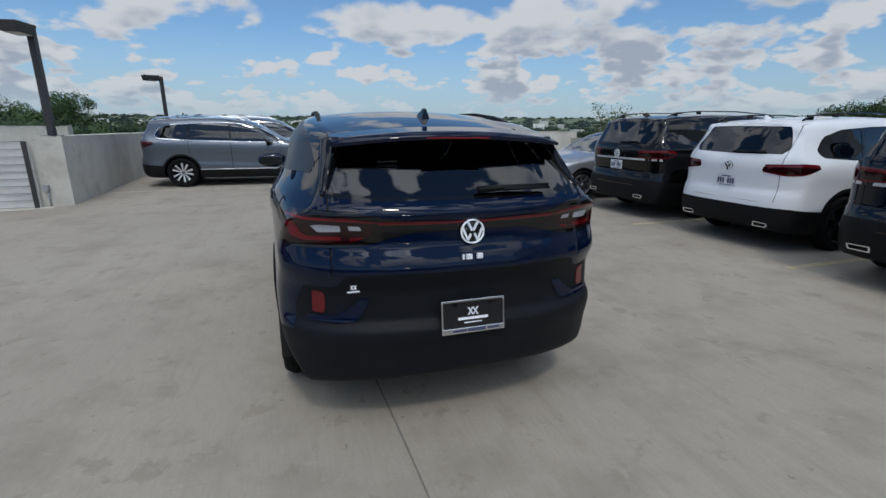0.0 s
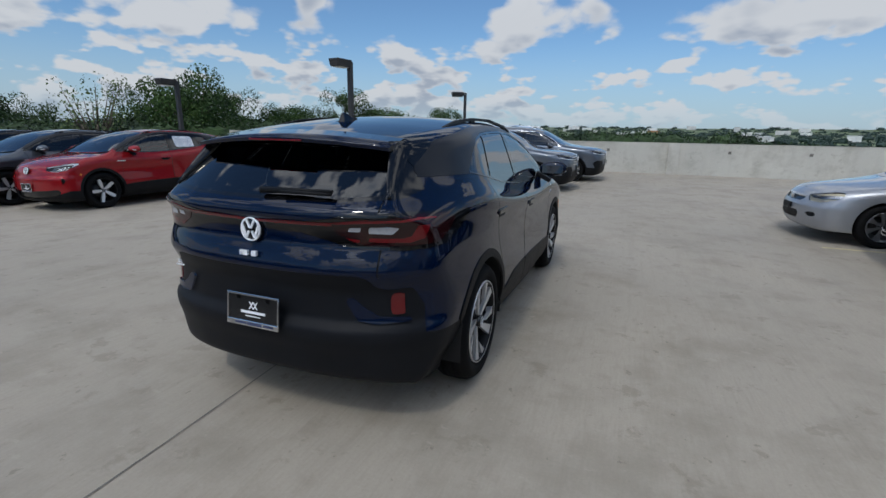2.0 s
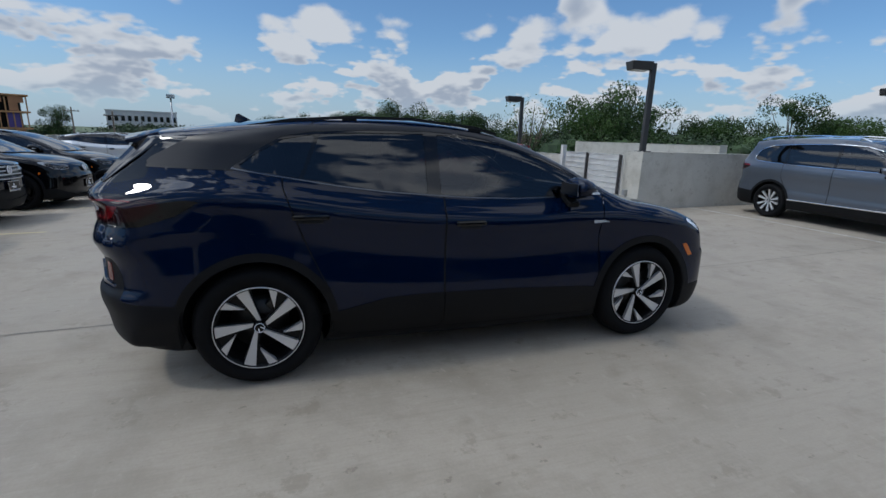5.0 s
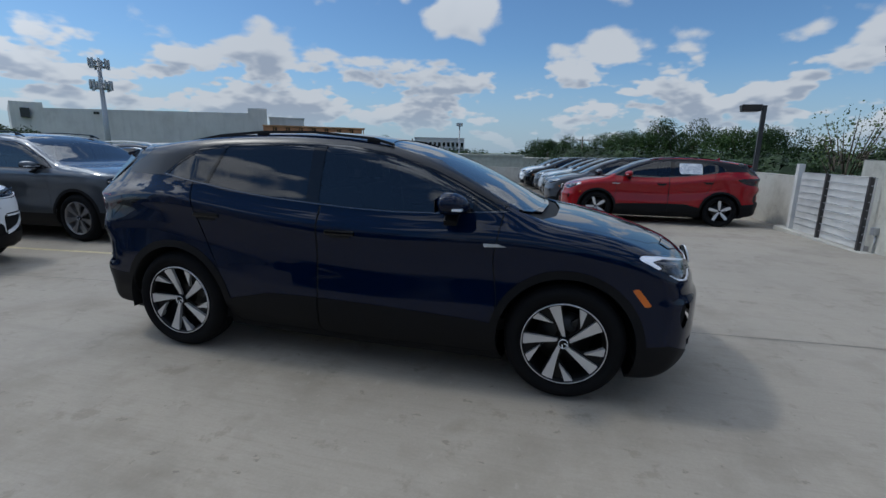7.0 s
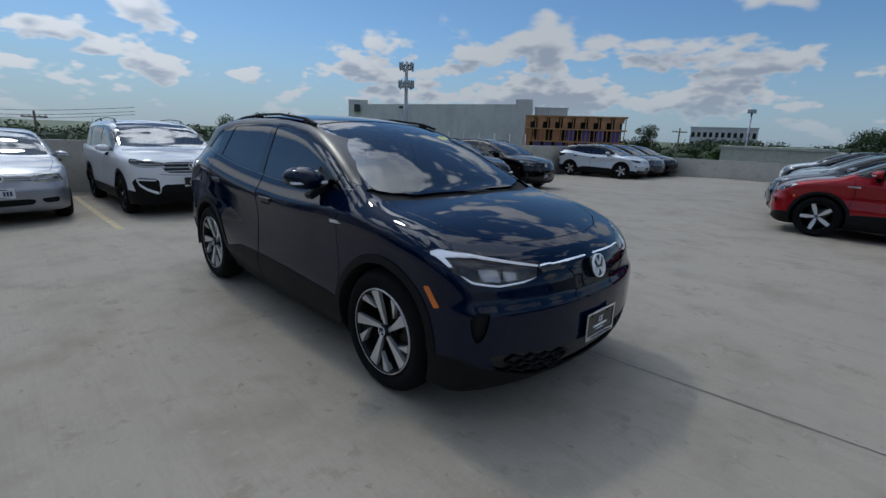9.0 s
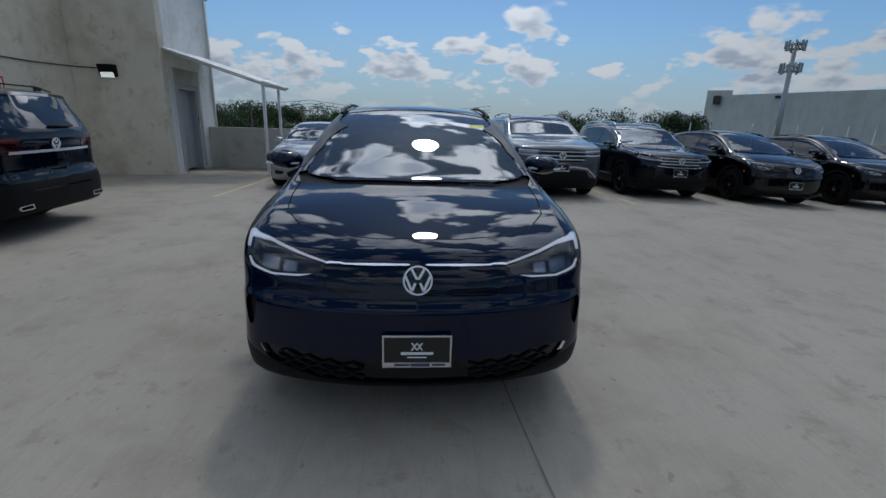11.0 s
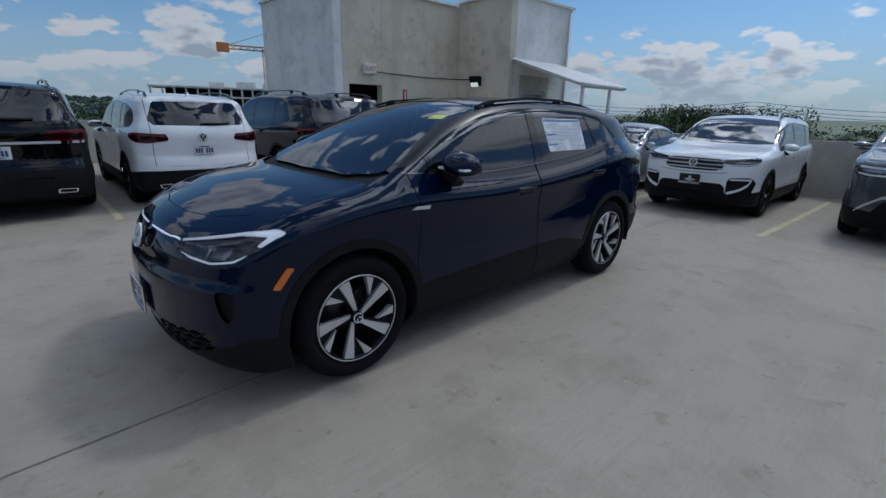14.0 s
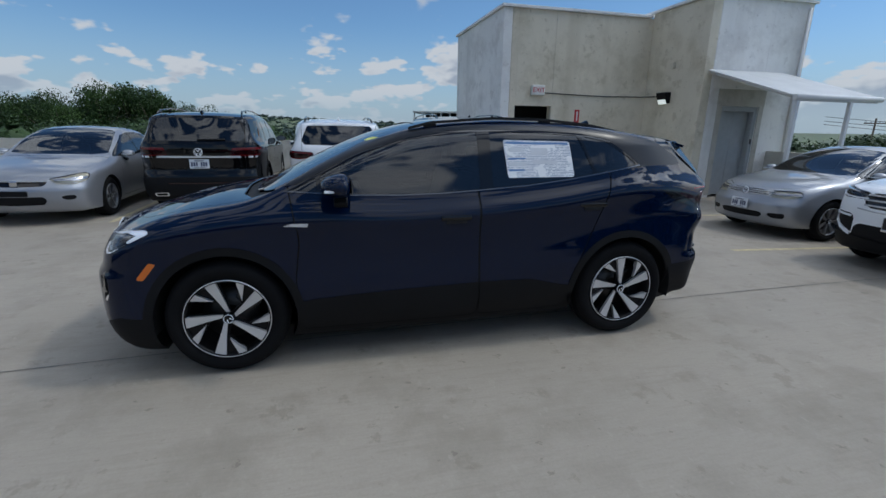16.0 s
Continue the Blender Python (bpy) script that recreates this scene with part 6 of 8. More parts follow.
    mirrors(car, 0.965, 0.655, 1.185, coat, 1.15)
    # spoiler lip over the rear glass
    bm = bmesh.new()
    rows = []
    for j in range(17):
        x = -0.592 + 0.074 * j
        drop = 0.105 * x * x
        y0, y1 = -1.90 + 0.1 * x * x, -2.105 + 0.22 * x * x
        rows.append([bm.verts.new(q) for q in ((x, y0, 1.507 - drop), (x, y1, 1.464 - drop), (x, y1 + 0.006, 1.448 - drop), (x, y0, 1.46 - drop))])
    for a, b in zip(rows, rows[1:]):
        for q in range(4):
            bm.faces.new((a[q], a[(q + 1) % 4], b[(q + 1) % 4], b[q])).smooth = q == 0
    bm.faces.new(rows[0])
    bm.faces.new(rows[-1][::-1])
    bmesh.ops.recalc_face_normals(bm, faces=bm.faces)
    spoiler = part("roof_spoiler", bm, coat, car, "painted roof spoiler")
    for s in (1, -1):
        bm = bmesh.new()
        rows = []
        for j in range(13):
            t = j / 12
            z = 1.455 - 0.25 * t
            x = 0.565 + 0.085 * t
            yg = lambda q: float(ID4["tail"](z)) + float(ID4["tail_plan"](q))
            ye = yg(x) - 0.075 * (1 - t) ** 0.8 - 0.006
            w = 1 - 0.75 * t
            rows.append([bm.verts.new((s * q, y, h)) for q, y, h in ((x - 0.045 * w, yg(x - 0.045 * w) + 0.012, z), (x - 0.006 * w, ye, z + 0.002), (x + 0.006 * w, ye, z + 0.003), (x + 0.06 * w, yg(x + 0.06 * w) + 0.03 * w, z + 0.004))])
        for one, two in zip(rows, rows[1:]):
            for q in range(3):
                bm.faces.new((one[q], one[q + 1], two[q + 1], two[q])).smooth = q != 1
        bm.faces.new(rows[0])
        bm.faces.new(rows[-1][::-1])
        bmesh.ops.recalc_face_normals(bm, faces=bm.faces)
        part("spoiler_blade", bm, GLOSS_BLACK, car, "black blade beside the rear glass")
    part("brake_light", box_bm(-0.16, 0.16, -2.108, -2.098, 1.45, 1.458, 0.002), LAMP_STRIP, spoiler, "thin red brake light")
    handles(car, ((-0.07, 0.965, 0.0), (-1.07, 1.028, 0.002)), 0.906, GLOSS_BLACK)
    rails(car, [(0.2, 1.528, 0), (0.05, 1.567, -0.01), (-0.4, 1.604, -0.015), (-0.8, 1.6, -0.015), (-1.15, 1.571, -0.01), (-1.42, 1.52, 0)], 0.605, PLASTIC, 0.035)
    fin(car, -1.42, 1.565, PAINT_NIGHT if coat is PAINT_BLUE else coat)
    rear_wiper(car, (0.04, 1.225), (0.42, 1.235), -2.262, -2.235)
    for s in (1, -1):
        bm = plate_bm([(-0.125, 0.006), (0.11, -0.01), (0.118, 0.012), (-0.07, 0.015)], 0.008)
        bm.transform(pose(s * 0.914, 0.99, 0.945) @ pose(0, 0, 0, 0, 0, -90 if s < 0 else 90) @ Matrix.Diagonal((-1 if s > 0 else 1, 1, 1, 1)))
        bmesh.ops.recalc_face_normals(bm, faces=bm.faces)
        part("wing_badge", bm, PLATE_STEEL, car, "slim chrome wing badge")
    cabin(car, 1.0, 0.05, -0.85, 0.62, 0.37)
    if plates:
        mark = part("dealer_mark", box_bm(-0.577, -0.523, -2.2685, -2.2645, 0.7855, 0.7925, 0), BADGE, car, "small white dealer mark in plain bars")
        bm = bmesh.new()
        for x0 in (-0.564, -0.55):
            q = [bm.verts.new(p) for p in ((x0, -2.267, 0.82), (x0 + 0.004, -2.267, 0.82), (x0 + 0.016, -2.267, 0.799), (x0 + 0.012, -2.267, 0.799))]
            bm.faces.new(q)
            q = [bm.verts.new(p) for p in ((x0 + 0.012, -2.268, 0.82), (x0 + 0.016, -2.268, 0.82), (x0 + 0.004, -2.268, 0.799), (x0, -2.268, 0.799))]
            bm.faces.new(q)
        part("mark_strokes", bm, BADGE, mark)
        for x0, x1 in ((-0.055, -0.047), (-0.038, -0.008), (0.016, 0.044)):
            part("model_letter", box_bm(x0, x1, -2.336, -2.32, 0.916, 0.94, 0.002), BADGE, car, "pale model badge as plain bars")
        dealer_plate(car, pose(0, -2.335, 0.637) @ pose(0, 0, 0, -7, 0, 0))
        dealer_plate(car, pose(0, 2.268, 0.475) @ pose(0, 0, 0, 0, 0, 180) @ pose(0, 0, 0, 0, 0, 0))
    return car

# ---- the other cars ----
def build_car(s, coat, label, name, group="", wheels="ten", rear_plate="state", front_plate="dealer", trim=PLASTIC, rail=GLOSS_BLACK, chrome=True, tow=False, glass_side=GLASS_DARK, category="car", sheet=False, ring=None):
    """A petrol car from its curves and outlines in s."""
    car = empty(name, label, category, group)
    k = Skin(s, 50, 84, 20)
    ax, zc, dlo = s["axles"], s["tyre"], s["dlo"]
    k.split("body", side_poly(dlo, low=0.4), "dlo")
    shrink = lambda v: side_poly(dlo, low=0.4)(v) + 0.016
    for n, (a, b) in enumerate(s["panes"]):
        k.split("dlo", lambda v, a=a, b=b: np.maximum(shrink(v), np.maximum(a - v[:, 1], v[:, 1] - b)), "front_pane" if n == 0 else "side_pane")
    if ring:
        k.split("dlo", lambda v: np.where(v[:, 0] > 0.4, -(side_poly(dlo, low=0.4)(v) + 0.008), 1.0), "dlo_ring")
    wl_, wz = s["screen"]
    k.split("body", lambda v: np.where((v[:, 2] > wz) & (v[:, 1] < s["cowl"] + 0.3), np.maximum(inside(wl_, v[:, 0], v[:, 1]), wz - v[:, 2]), 1.0), "windscreen")
    if s.get("rear_screen"):
        k.split("body", lambda v: np.where((v[:, 2] > wz) & (v[:, 1] < 0), inside(s["rear_screen"], v[:, 0], v[:, 1]), 1.0), "rear_pane")
    else:
        k.split("body", end_poly(s["rear_glass"], front=False, at=s["tail_y"] + 0.75), "rear_pane")
    k.split("body", corner_poly(s["tail_lamp"], s["tail_y"] + 0.03, False), "tail_lamp")
    k.split("tail_lamp", corner_poly([(u, z * 0.6 + s["tail_mid"] * 0.4 - 0.012) for u, z in s["tail_lamp"]], s["tail_y"] + 0.03, False), "tail_core")
    k.split("body", corner_poly(s["head_lamp"], s["nose_y"] - 0.03, True, 0.02), "head_lamp")
    if s.get("grille"):
        k.split("body", corner_poly(s["grille"], s["nose_y"] - 0.03, True, 0.02), "grille")
    for q in s.get("intakes", ()):
        k.split("body", corner_poly(q, s["nose_y"] - 0.03, True, 0.02), "intake")
    if s.get("rear_low"):
        k.split("body", corner_poly([(-0.1, s["rear_low"]), (0.9, s["rear_low"]), (1.5, s["rear_low"] - 0.05), (1.5, 0.05), (-0.1, 0.05)], s["tail_y"] + 0.03, False), "lower_trim")
        k.split("body", corner_poly([(-0.1, s["front_low"]), (0.5, s["front_low"]), (1.4, s["front_low"] + 0.05), (1.4, 0.05), (-0.1, 0.05)], s["nose_y"] - 0.03, True), "lower_trim")
        k.split("body", side_poly([(ax[0], s["sill"]), (ax[1], s["sill"]), (ax[1], 0.05), (ax[0], 0.05)], low=0.4), "lower_trim")
    for n, d in enumerate(s["doors"]):
        k.seam("body", side_poly(rounded(d, 0.06), low=0.5), "front_door" if n == 0 else "rear_door", 0.004)
    k.seam("body", top_poly(s["hood"], 0.55), "hood", 0.004)
    k.seam("body", lambda v: np.where((v[:, 1] < s["tail_y"] + 0.5) & (v[:, 2] > s["gate_low"]), v[:, 0] - s["gate"], 1.0), "tailgate", 0.004)
    arches(k, ax, zc, s["arch"], s["arch"] + 0.045 if s.get("rear_low") else None, 0.5)
    low = trim if s.get("rear_low") else coat
    for lab, nm, mt, sides, push, wall, text in (
            ("body", "body", coat, "both", 0, 0, "painted body shell"), ("hood", "hood", coat, "both", 0, 0.01, ""), ("tailgate", "tailgate", coat, "both", 0, 0.01, ""), ("front_door", "front_door", coat, "pair", 0, 0.01, ""), ("rear_door", "rear_door", coat, "pair", 0, 0.01, ""),
            ("seam", "panel_joint", SEAM, "both", -0.006, 0, "black panel joints"), ("dlo", "window_surround", GLOSS_BLACK, "pair", 0, 0, "black window surround"),
            ("dlo_ring", "window_trim", ring or CHROME, "pair", 0.004, 0.006, "bright strip round the side windows"),
            ("front_pane", "front_window", GLASS_MID, "pair", -0.004, 0, "tinted door glass"), ("side_pane", "side_window", glass_side, "pair", -0.004, 0, "dark side glass"), ("windscreen", "windscreen", GLASS_WIND, "both", -0.004, 0, "reflective windscreen glass"), ("rear_pane", "rear_pane", glass_side, "both", -0.003, 0, "dark rear glass"),
            ("tail_lamp", "tail_lamp", LAMP_RED, "pair", 0.005, 0.01, "red tail lamp"), ("tail_core", "tail_lamp_core", LAMP_SMOKE, "pair", 0.005, 0.008, ""), ("grille", "grille", GLOSS_BLACK, "both", -0.015, 0, "black grille"), ("intake", "intake", PLASTIC, "both", -0.012, 0, "black air intake"),
            ("cladding", "cladding", low, "pair", 0.006, 0.012, "black wheel arch cladding"), ("lower_trim", "lower_trim", low, "both", 0.004, 0.01, "black lower bumper and sill trim")):
        for q in (("both",) if sides == "both" else (1, -1)):
            k.emit(lab, nm, mt, car, q, push, text, wall)
    lm = s.get("lamp_mat", LAMP_HOUSING)
    for q in (1, -1):
        house = k.emit("head_lamp", "headlight", lm, car, q, -0.02, "clear headlight" if lm is LAMP_HOUSING else "slightly yellowed headlight")
        k.emit("head_lamp", "headlight_lens", GLASS_CLEAR, house, q, 0.0)
    k.split("head_lamp", corner_poly([(u, z * 0.35 + s["lamp_mid"] * 0.65 + 0.012) for u, z in s["head_lamp"]], s["nose_y"] - 0.03, True), "reflector")
    for q in (1, -1):
        k.emit("reflector", "lamp_reflector", LAMP_REFLECTOR, car, q, -0.008, "bright lamp reflector", 0.01)
    np_ = s["nose_plan"]
    yn = lambda x, z: float(s["nose"](z) - np_(x))
    yt = lambda x, z: float(s["tail"](z) + s["tail_plan"](x))

    def strip(name2, pts, mt, dy, h, front=True, text=""):
        """A slim bar that follows the nose or the tail through (x, z) points, on both halves."""
        full = [(-x, z) for x, z in reversed(pts)] + [q for q in pts if q[0] > 1e-6] if pts[0][0] < 1e-6 else None
        for run in ([full] if full else [pts, [(-x, z) for x, z in pts]]):
            bm, ring = bmesh.new(), []
            for x, z in run:
                y = (yn(abs(x), z) + dy) if front else (yt(abs(x), z) - dy)
                back = -0.03 if front else 0.03
                ring.append([bm.verts.new((x, y + a, z + b)) for a, b in ((0, -h), (0, h), (back, h), (back, -h))])
            for one, two in zip(ring, ring[1:]):
                for j in range(4):
                    bm.faces.new((one[j], one[(j + 1) % 4], two[(j + 1) % 4], two[j]))
            bm.faces.new(ring[0])
            bm.faces.new(ring[-1][::-1])
            bmesh.ops.recalc_face_normals(bm, faces=bm.faces)
            part(name2, bm, mt, car, text)
    xs = lambda a, b, n: [a + (b - a) * j / n for j in range(n + 1)]
    for z, w in s.get("slats", ()):
        strip("grille_slat", [(x, z) for x in xs(0, w, 8)], PLATE_STEEL if chrome else PLASTIC_MID, 0.006, 0.010, True, "chrome grille slat")
    for pts, mt, h, front, nm, text in s.get("strips", ()):
        strip(nm, pts, mt, 0.006, h, front, text)
    if ring is CHROME:
        for q in (1, -1):
            x = s["half"] - 0.004
            part("door_strip", box_bm(q * x - 0.012, q * x + 0.012, -0.98, 0.93, s["sill"] - 0.012, s["sill"] + 0.012, 0.005), CHROME, car, "slim chrome strip along the doors")
    if s.get("exhaust"):
        for q in (1, -1):
            x, z, w = s["exhaust"]
            bm = bmesh.new()
            o = rounded([(-w, -0.03), (w * 0.8, -0.03), (w, 0.025), (-w * 0.9, 0.03)], 0.015)
            i = [(a * 0.82, b * 0.62) for a, b in o]
            n = len(o)
            vo, vi = ([bm.verts.new((q * (x + a), yt(x, z) - 0.02, z + b)) for a, b in pp] for pp in (o, i))
            vb = [bm.verts.new((q * (x + a), yt(x, z) + 0.05, z + b)) for a, b in o]
            for j in range(n):
                bm.faces.new((vo[j], vo[(j + 1) % n], vi[(j + 1) % n], vi[j]))
                bm.faces.new((vo[j], vb[j], vb[(j + 1) % n], vo[(j + 1) % n]))
            bmesh.ops.recalc_face_normals(bm, faces=bm.faces)
            part("exhaust_trim", bm, CHROME, car, "chrome exhaust trim")
    zb, rb = s["badge_rear"]
    if s.get("round_badge", True):
        badge(car, pose(0, yt(0, zb) - 0.004, zb) @ pose(0, 0, 0, 6, 0, 0), rb)
        badge(car, pose(0, yn(0, s["badge_front"]) + 0.012, s["badge_front"], 0, 0, 180), rb * 1.05)
    else:
        bm = box_bm(-0.05, 0.05, yn(0, s["badge_front"]) - 0.01, yn(0, s["badge_front"]) + 0.012, s["badge_front"] - 0.04, s["badge_front"] + 0.04, 0.012)
        part("badge", bm, CHROME, car, "plain chrome badge")
    zr, zf = s["plates"]
    slope = math.degrees(math.atan2(float(s["tail"](zr + 0.05) - s["tail"](zr - 0.05)), 0.1))
    if rear_plate == "state":
        state_plate(car, pose(0, yt(0, zr) - 0.016, zr, -slope, 0, 0))
    elif rear_plate == "dealer":
        dealer_plate(car, pose(0, yt(0, zr) - 0.016, zr, -slope, 0, 0))
    if front_plate == "dealer":
        dealer_plate(car, pose(0, yn(0, zf) + 0.02, zf, 0, 0, 180))
    elif front_plate == "state":
        state_plate(car, pose(0, yn(0, zf) + 0.02, zf, 0, 0, 180))
    elif front_plate == "bare":
        part("plate_bracket", box_bm(-0.17, 0.17, yn(0, zf) - 0.02, yn(0, zf) + 0.015, zf - 0.04, zf + 0.04, 0.008), PLASTIC, car, "empty black plate bracket")
    liners(car, ax, zc, s["arch"], s["half"] - 0.03)
    r, w = s["tyre"], s["half"] - 0.012
    for x, y in ((w, ax[0]), (-w, ax[0]), (w, ax[1]), (-w, ax[1])):
        wheel_parts(car, x, y, r, r, r * s.get("rim", 0.68), 0.23, wheels, 11 * y + 20 * x)
    mx, my, mz = s["mirror"]
    mirrors(car, mx, my, mz, coat, s.get("mirror_size", 1.0))
    handles(car, [(y, z, 0) for y, z in s["handles"]], s["half"] - 0.022, coat)
    if s.get("rails"):
        rails(car, s["rails"][1], s["rails"][0], rail)
        fin(car, s["fin"][0], s["fin"][1], coat)
    if s.get("wiper"):
        z = s["wiper"]
        rear_wiper(car, (0.0, z), (0.42, z + 0.02), yt(0, z) - 0.012, yt(0.42, z) - 0.012)
    cabin(car, s["cowl"] - 0.15, s["cowl"] - 1.1, s["cowl"] - 1.95, s["seat"], 0.37)
    if sheet:
        part("price_sheet", box_bm(-0.5, -0.2, s["cowl"] - 0.32, s["cowl"] - 0.31, s["seat"] + 0.44, s["seat"] + 0.62, 0), PAPER, car, "white price sheet behind the windscreen")
    return car


def suv(wb, nose, tail, half, roof, hood_z, belt_z, tyre, long_roof):
    """Curves of an upright two-box car."""
    a = wb / 2
    cowl = a - 0.36
    top = smoothed(curve((nose + 0.3, hood_z - 0.5), (nose + 0.02, hood_z - 0.17), (nose - 0.08, hood_z - 0.09), (nose - 0.3, hood_z - 0.025), (nose - 0.7, hood_z + 0.02), (cowl + 0.15, hood_z + 0.07), (cowl, hood_z + 0.11), (cowl - 0.35, hood_z + 0.28), (cowl - 0.75, roof - 0.12), (cowl - 1.05, roof - 0.045), (cowl - 1.5, roof), (-0.9, roof + 0.003), (tail + 0.7, roof - 0.03), (tail + 0.25, roof - 0.085), (tail - 0.2, roof - 0.15)), tail - 0.3, nose + 0.4, 0.04)
    return {
        "spine": (0.62, nose - 0.75, tail + 0.8), "bottom": 0.2, "half": half, "nose_y": nose, "tail_y": tail, "top": top, "cowl": cowl,
        "crown": curve((tail, 0.06), (0, 0.075), (cowl, 0.05), (cowl + 0.3, 0.03), (nose, 0.12)),
        "taper": curve((tail, 0.10), (tail + 0.4, 0.05), (tail + 1.0, 0.0), (nose, 0.0)),
        "belt": smoothed(curve((tail - 0.1, belt_z + 0.06), (-1.3, belt_z + 0.045), (0, belt_z), (cowl, belt_z - 0.02), (a + 0.3, belt_z - 0.03), (nose, belt_z - 0.14)), tail - 0.3, nose + 0.3, 0.05),
        "side": smoothed(curve((-0.75, 0.29), (-0.5, 0.19), (-0.25, 0.105), (-0.02, 0.05), (0.04, 0.022), (0.1, 0.004), (0.2, 0.0), (0.34, 0.012), (0.48, 0.012), (0.6, 0.0), (0.75, 0.012), (0.9, 0.06)), -0.8, 0.95, 0.015),
        "width": smoothed(curve((tail, half - 0.05), (-a, half), (0, half - 0.012), (a, half), (nose, half - 0.05)), tail - 0.2, nose + 0.2, 0.1),
        "nose": smoothed(curve((0.15, nose - 0.14), (0.3, nose - 0.05), (0.5, nose), (0.7, nose), (hood_z - 0.2, nose - 0.02), (hood_z - 0.05, nose - 0.09), (hood_z + 0.1, nose - 0.2)), 0, 1.5, 0.02),
        "nose_plan": curve((0, 0), (0.3, 0.02), (half - 0.3, 0.09), (half - 0.15, 0.18), (half - 0.05, 0.32), (half + 0.03, 0.55)),
        "tail": smoothed(curve((0.2, tail + 0.12), (0.35, tail + 0.02), (0.55, tail), (0.7, tail + 0.02), (0.78, tail + 0.05), (belt_z - 0.05, tail + 0.04), (belt_z + 0.05, tail + 0.06), (belt_z + 0.12, tail + 0.1), (roof - 0.14, tail + 0.25), (roof - 0.1, tail + 0.2), (roof, tail + 0.2)), 0, roof + 0.2, 0.012),
        "tail_plan": curve((0, 0), (0.3, 0.01), (half - 0.3, 0.05), (half - 0.15, 0.12), (half - 0.05, 0.24), (half + 0.03, 0.5)),
        "under": curve((tail, 0.32), (tail + 0.4, 0.22), (nose - 0.4, 0.2), (nose, 0.24)),
        "k_top": curve((tail, 0.06), (-1, 0.11), (cowl, 0.10), (nose, 0.11)), "k_nose": 0.08, "k_tail": 0.03, "lean": 0.96,
        "axles": (a, -a), "tyre": tyre, "arch": tyre + 0.045, "rim": 0.69,
    }


def tiguan(old=False):
    s = suv(2.79, 2.325, -2.375, 0.92, 1.665, 1.05, 1.09, 0.355, True)
    s.update({
        "dlo": [(1.0, 1.075), (0.5, 1.075), (-0.5, 1.10), (-1.4, 1.135), (-1.86, 1.165), (-1.93, 1.25), (-1.82, 1.41), (-1.55, 1.495), (-1.0, 1.53), (-0.3, 1.545), (0.15, 1.515), (0.45, 1.425), (0.75, 1.265)],
        "panes": ((-0.22, 0.9), (-1.16, -0.28), (-2.0, -1.22)),
        "screen": ([(-0.1, 1.06), (0.5, 1.03), (0.76, 0.93), (0.72, 0.6), (0.66, 0.3), (0.6, 0.12), (-0.1, 0.06)], 1.09),
        "rear_glass": [(-0.1, 1.545), (0.56, 1.53), (0.66, 1.30), (0.67, 1.205), (-0.1, 1.19)],
        "tail_lamp": [(0.42, 1.075), (0.75, 1.09), (1.0, 1.10), (1.22, 1.085), (1.26, 1.06), (1.05, 0.965), (0.8, 0.95), (0.5, 0.985)], "tail_mid": 1.03,
        "head_lamp": [(0.44, 0.925), (0.8, 0.955), (1.1, 0.985), (1.18, 0.97), (1.1, 0.89), (0.85, 0.845), (0.48, 0.845)], "lamp_mid": 0.9,
        "grille": [(-0.1, 0.935), (0.45, 0.93), (0.48, 0.84), (0.4, 0.755), (-0.1, 0.745)],
        "slats": ((0.905, 0.43), (0.845, 0.46), (0.785, 0.43)),
        "intakes": ([(-0.1, 0.56), (0.5, 0.56), (0.55, 0.40), (-0.1, 0.36)], [(0.54, 0.66), (0.95, 0.68), (1.1, 0.6), (1.0, 0.42), (0.54, 0.40)]),
        "strips": (([(0.42, 0.862), (0.55, 0.856), (0.68, 0.862), (0.78, 0.876), (0.85, 0.9)], LAMP_WHITE, 0.007, True, "lamp_strip", "pale daytime light strip"), ([(0.42, 0.922), (0.55, 0.926), (0.68, 0.94), (0.78, 0.952), (0.84, 0.96)], CHROME, 0.006, True, "lamp_trim", "chrome strip over the headlight"), ([(0.0, 0.715), (0.3, 0.717), (0.5, 0.735)], PLATE_STEEL, 0.007, True, "grille_strip", "chrome strip under the grille")),
        "rear_low": 0.56, "front_low": 0.42, "sill": 0.43,
        "doors": ([(0.97, 1.2), (0.9, 0.8), (0.93, 0.3), (-0.24, 0.3), (-0.24, 1.7), (0.5, 1.7)], [(-0.25, 1.7), (-0.25, 0.3), (-1.0, 0.3), (-1.05, 0.6), (-1.2, 0.85), (-1.2, 1.7)]),
        "hood": [(-0.1, 2.13), (0.4, 2.08), (0.7, 1.9), (0.78, 1.5), (0.78, 1.13), (-0.1, 1.18)], "gate": 0.66, "gate_low": 0.62,
        "exhaust": (0.56, 0.34, 0.1), "badge_rear": (1.03, 0.062), "badge_front": 0.86, "plates": (0.84, 0.60),
        "mirror": (0.96, 0.62, 1.12), "handles": ((-0.1, 0.95), (-1.02, 0.985)), "seat": 0.68,
        "rails": (0.60, [(0.1, 1.60, 0), (-0.05, 1.66, -0.01), (-0.7, 1.70, -0.02), (-1.4, 1.69, -0.02), (-1.85, 1.655, -0.01), (-1.98, 1.60, 0)]), "fin": (-1.75, 1.63), "wiper": 1.215,
    })
    return s


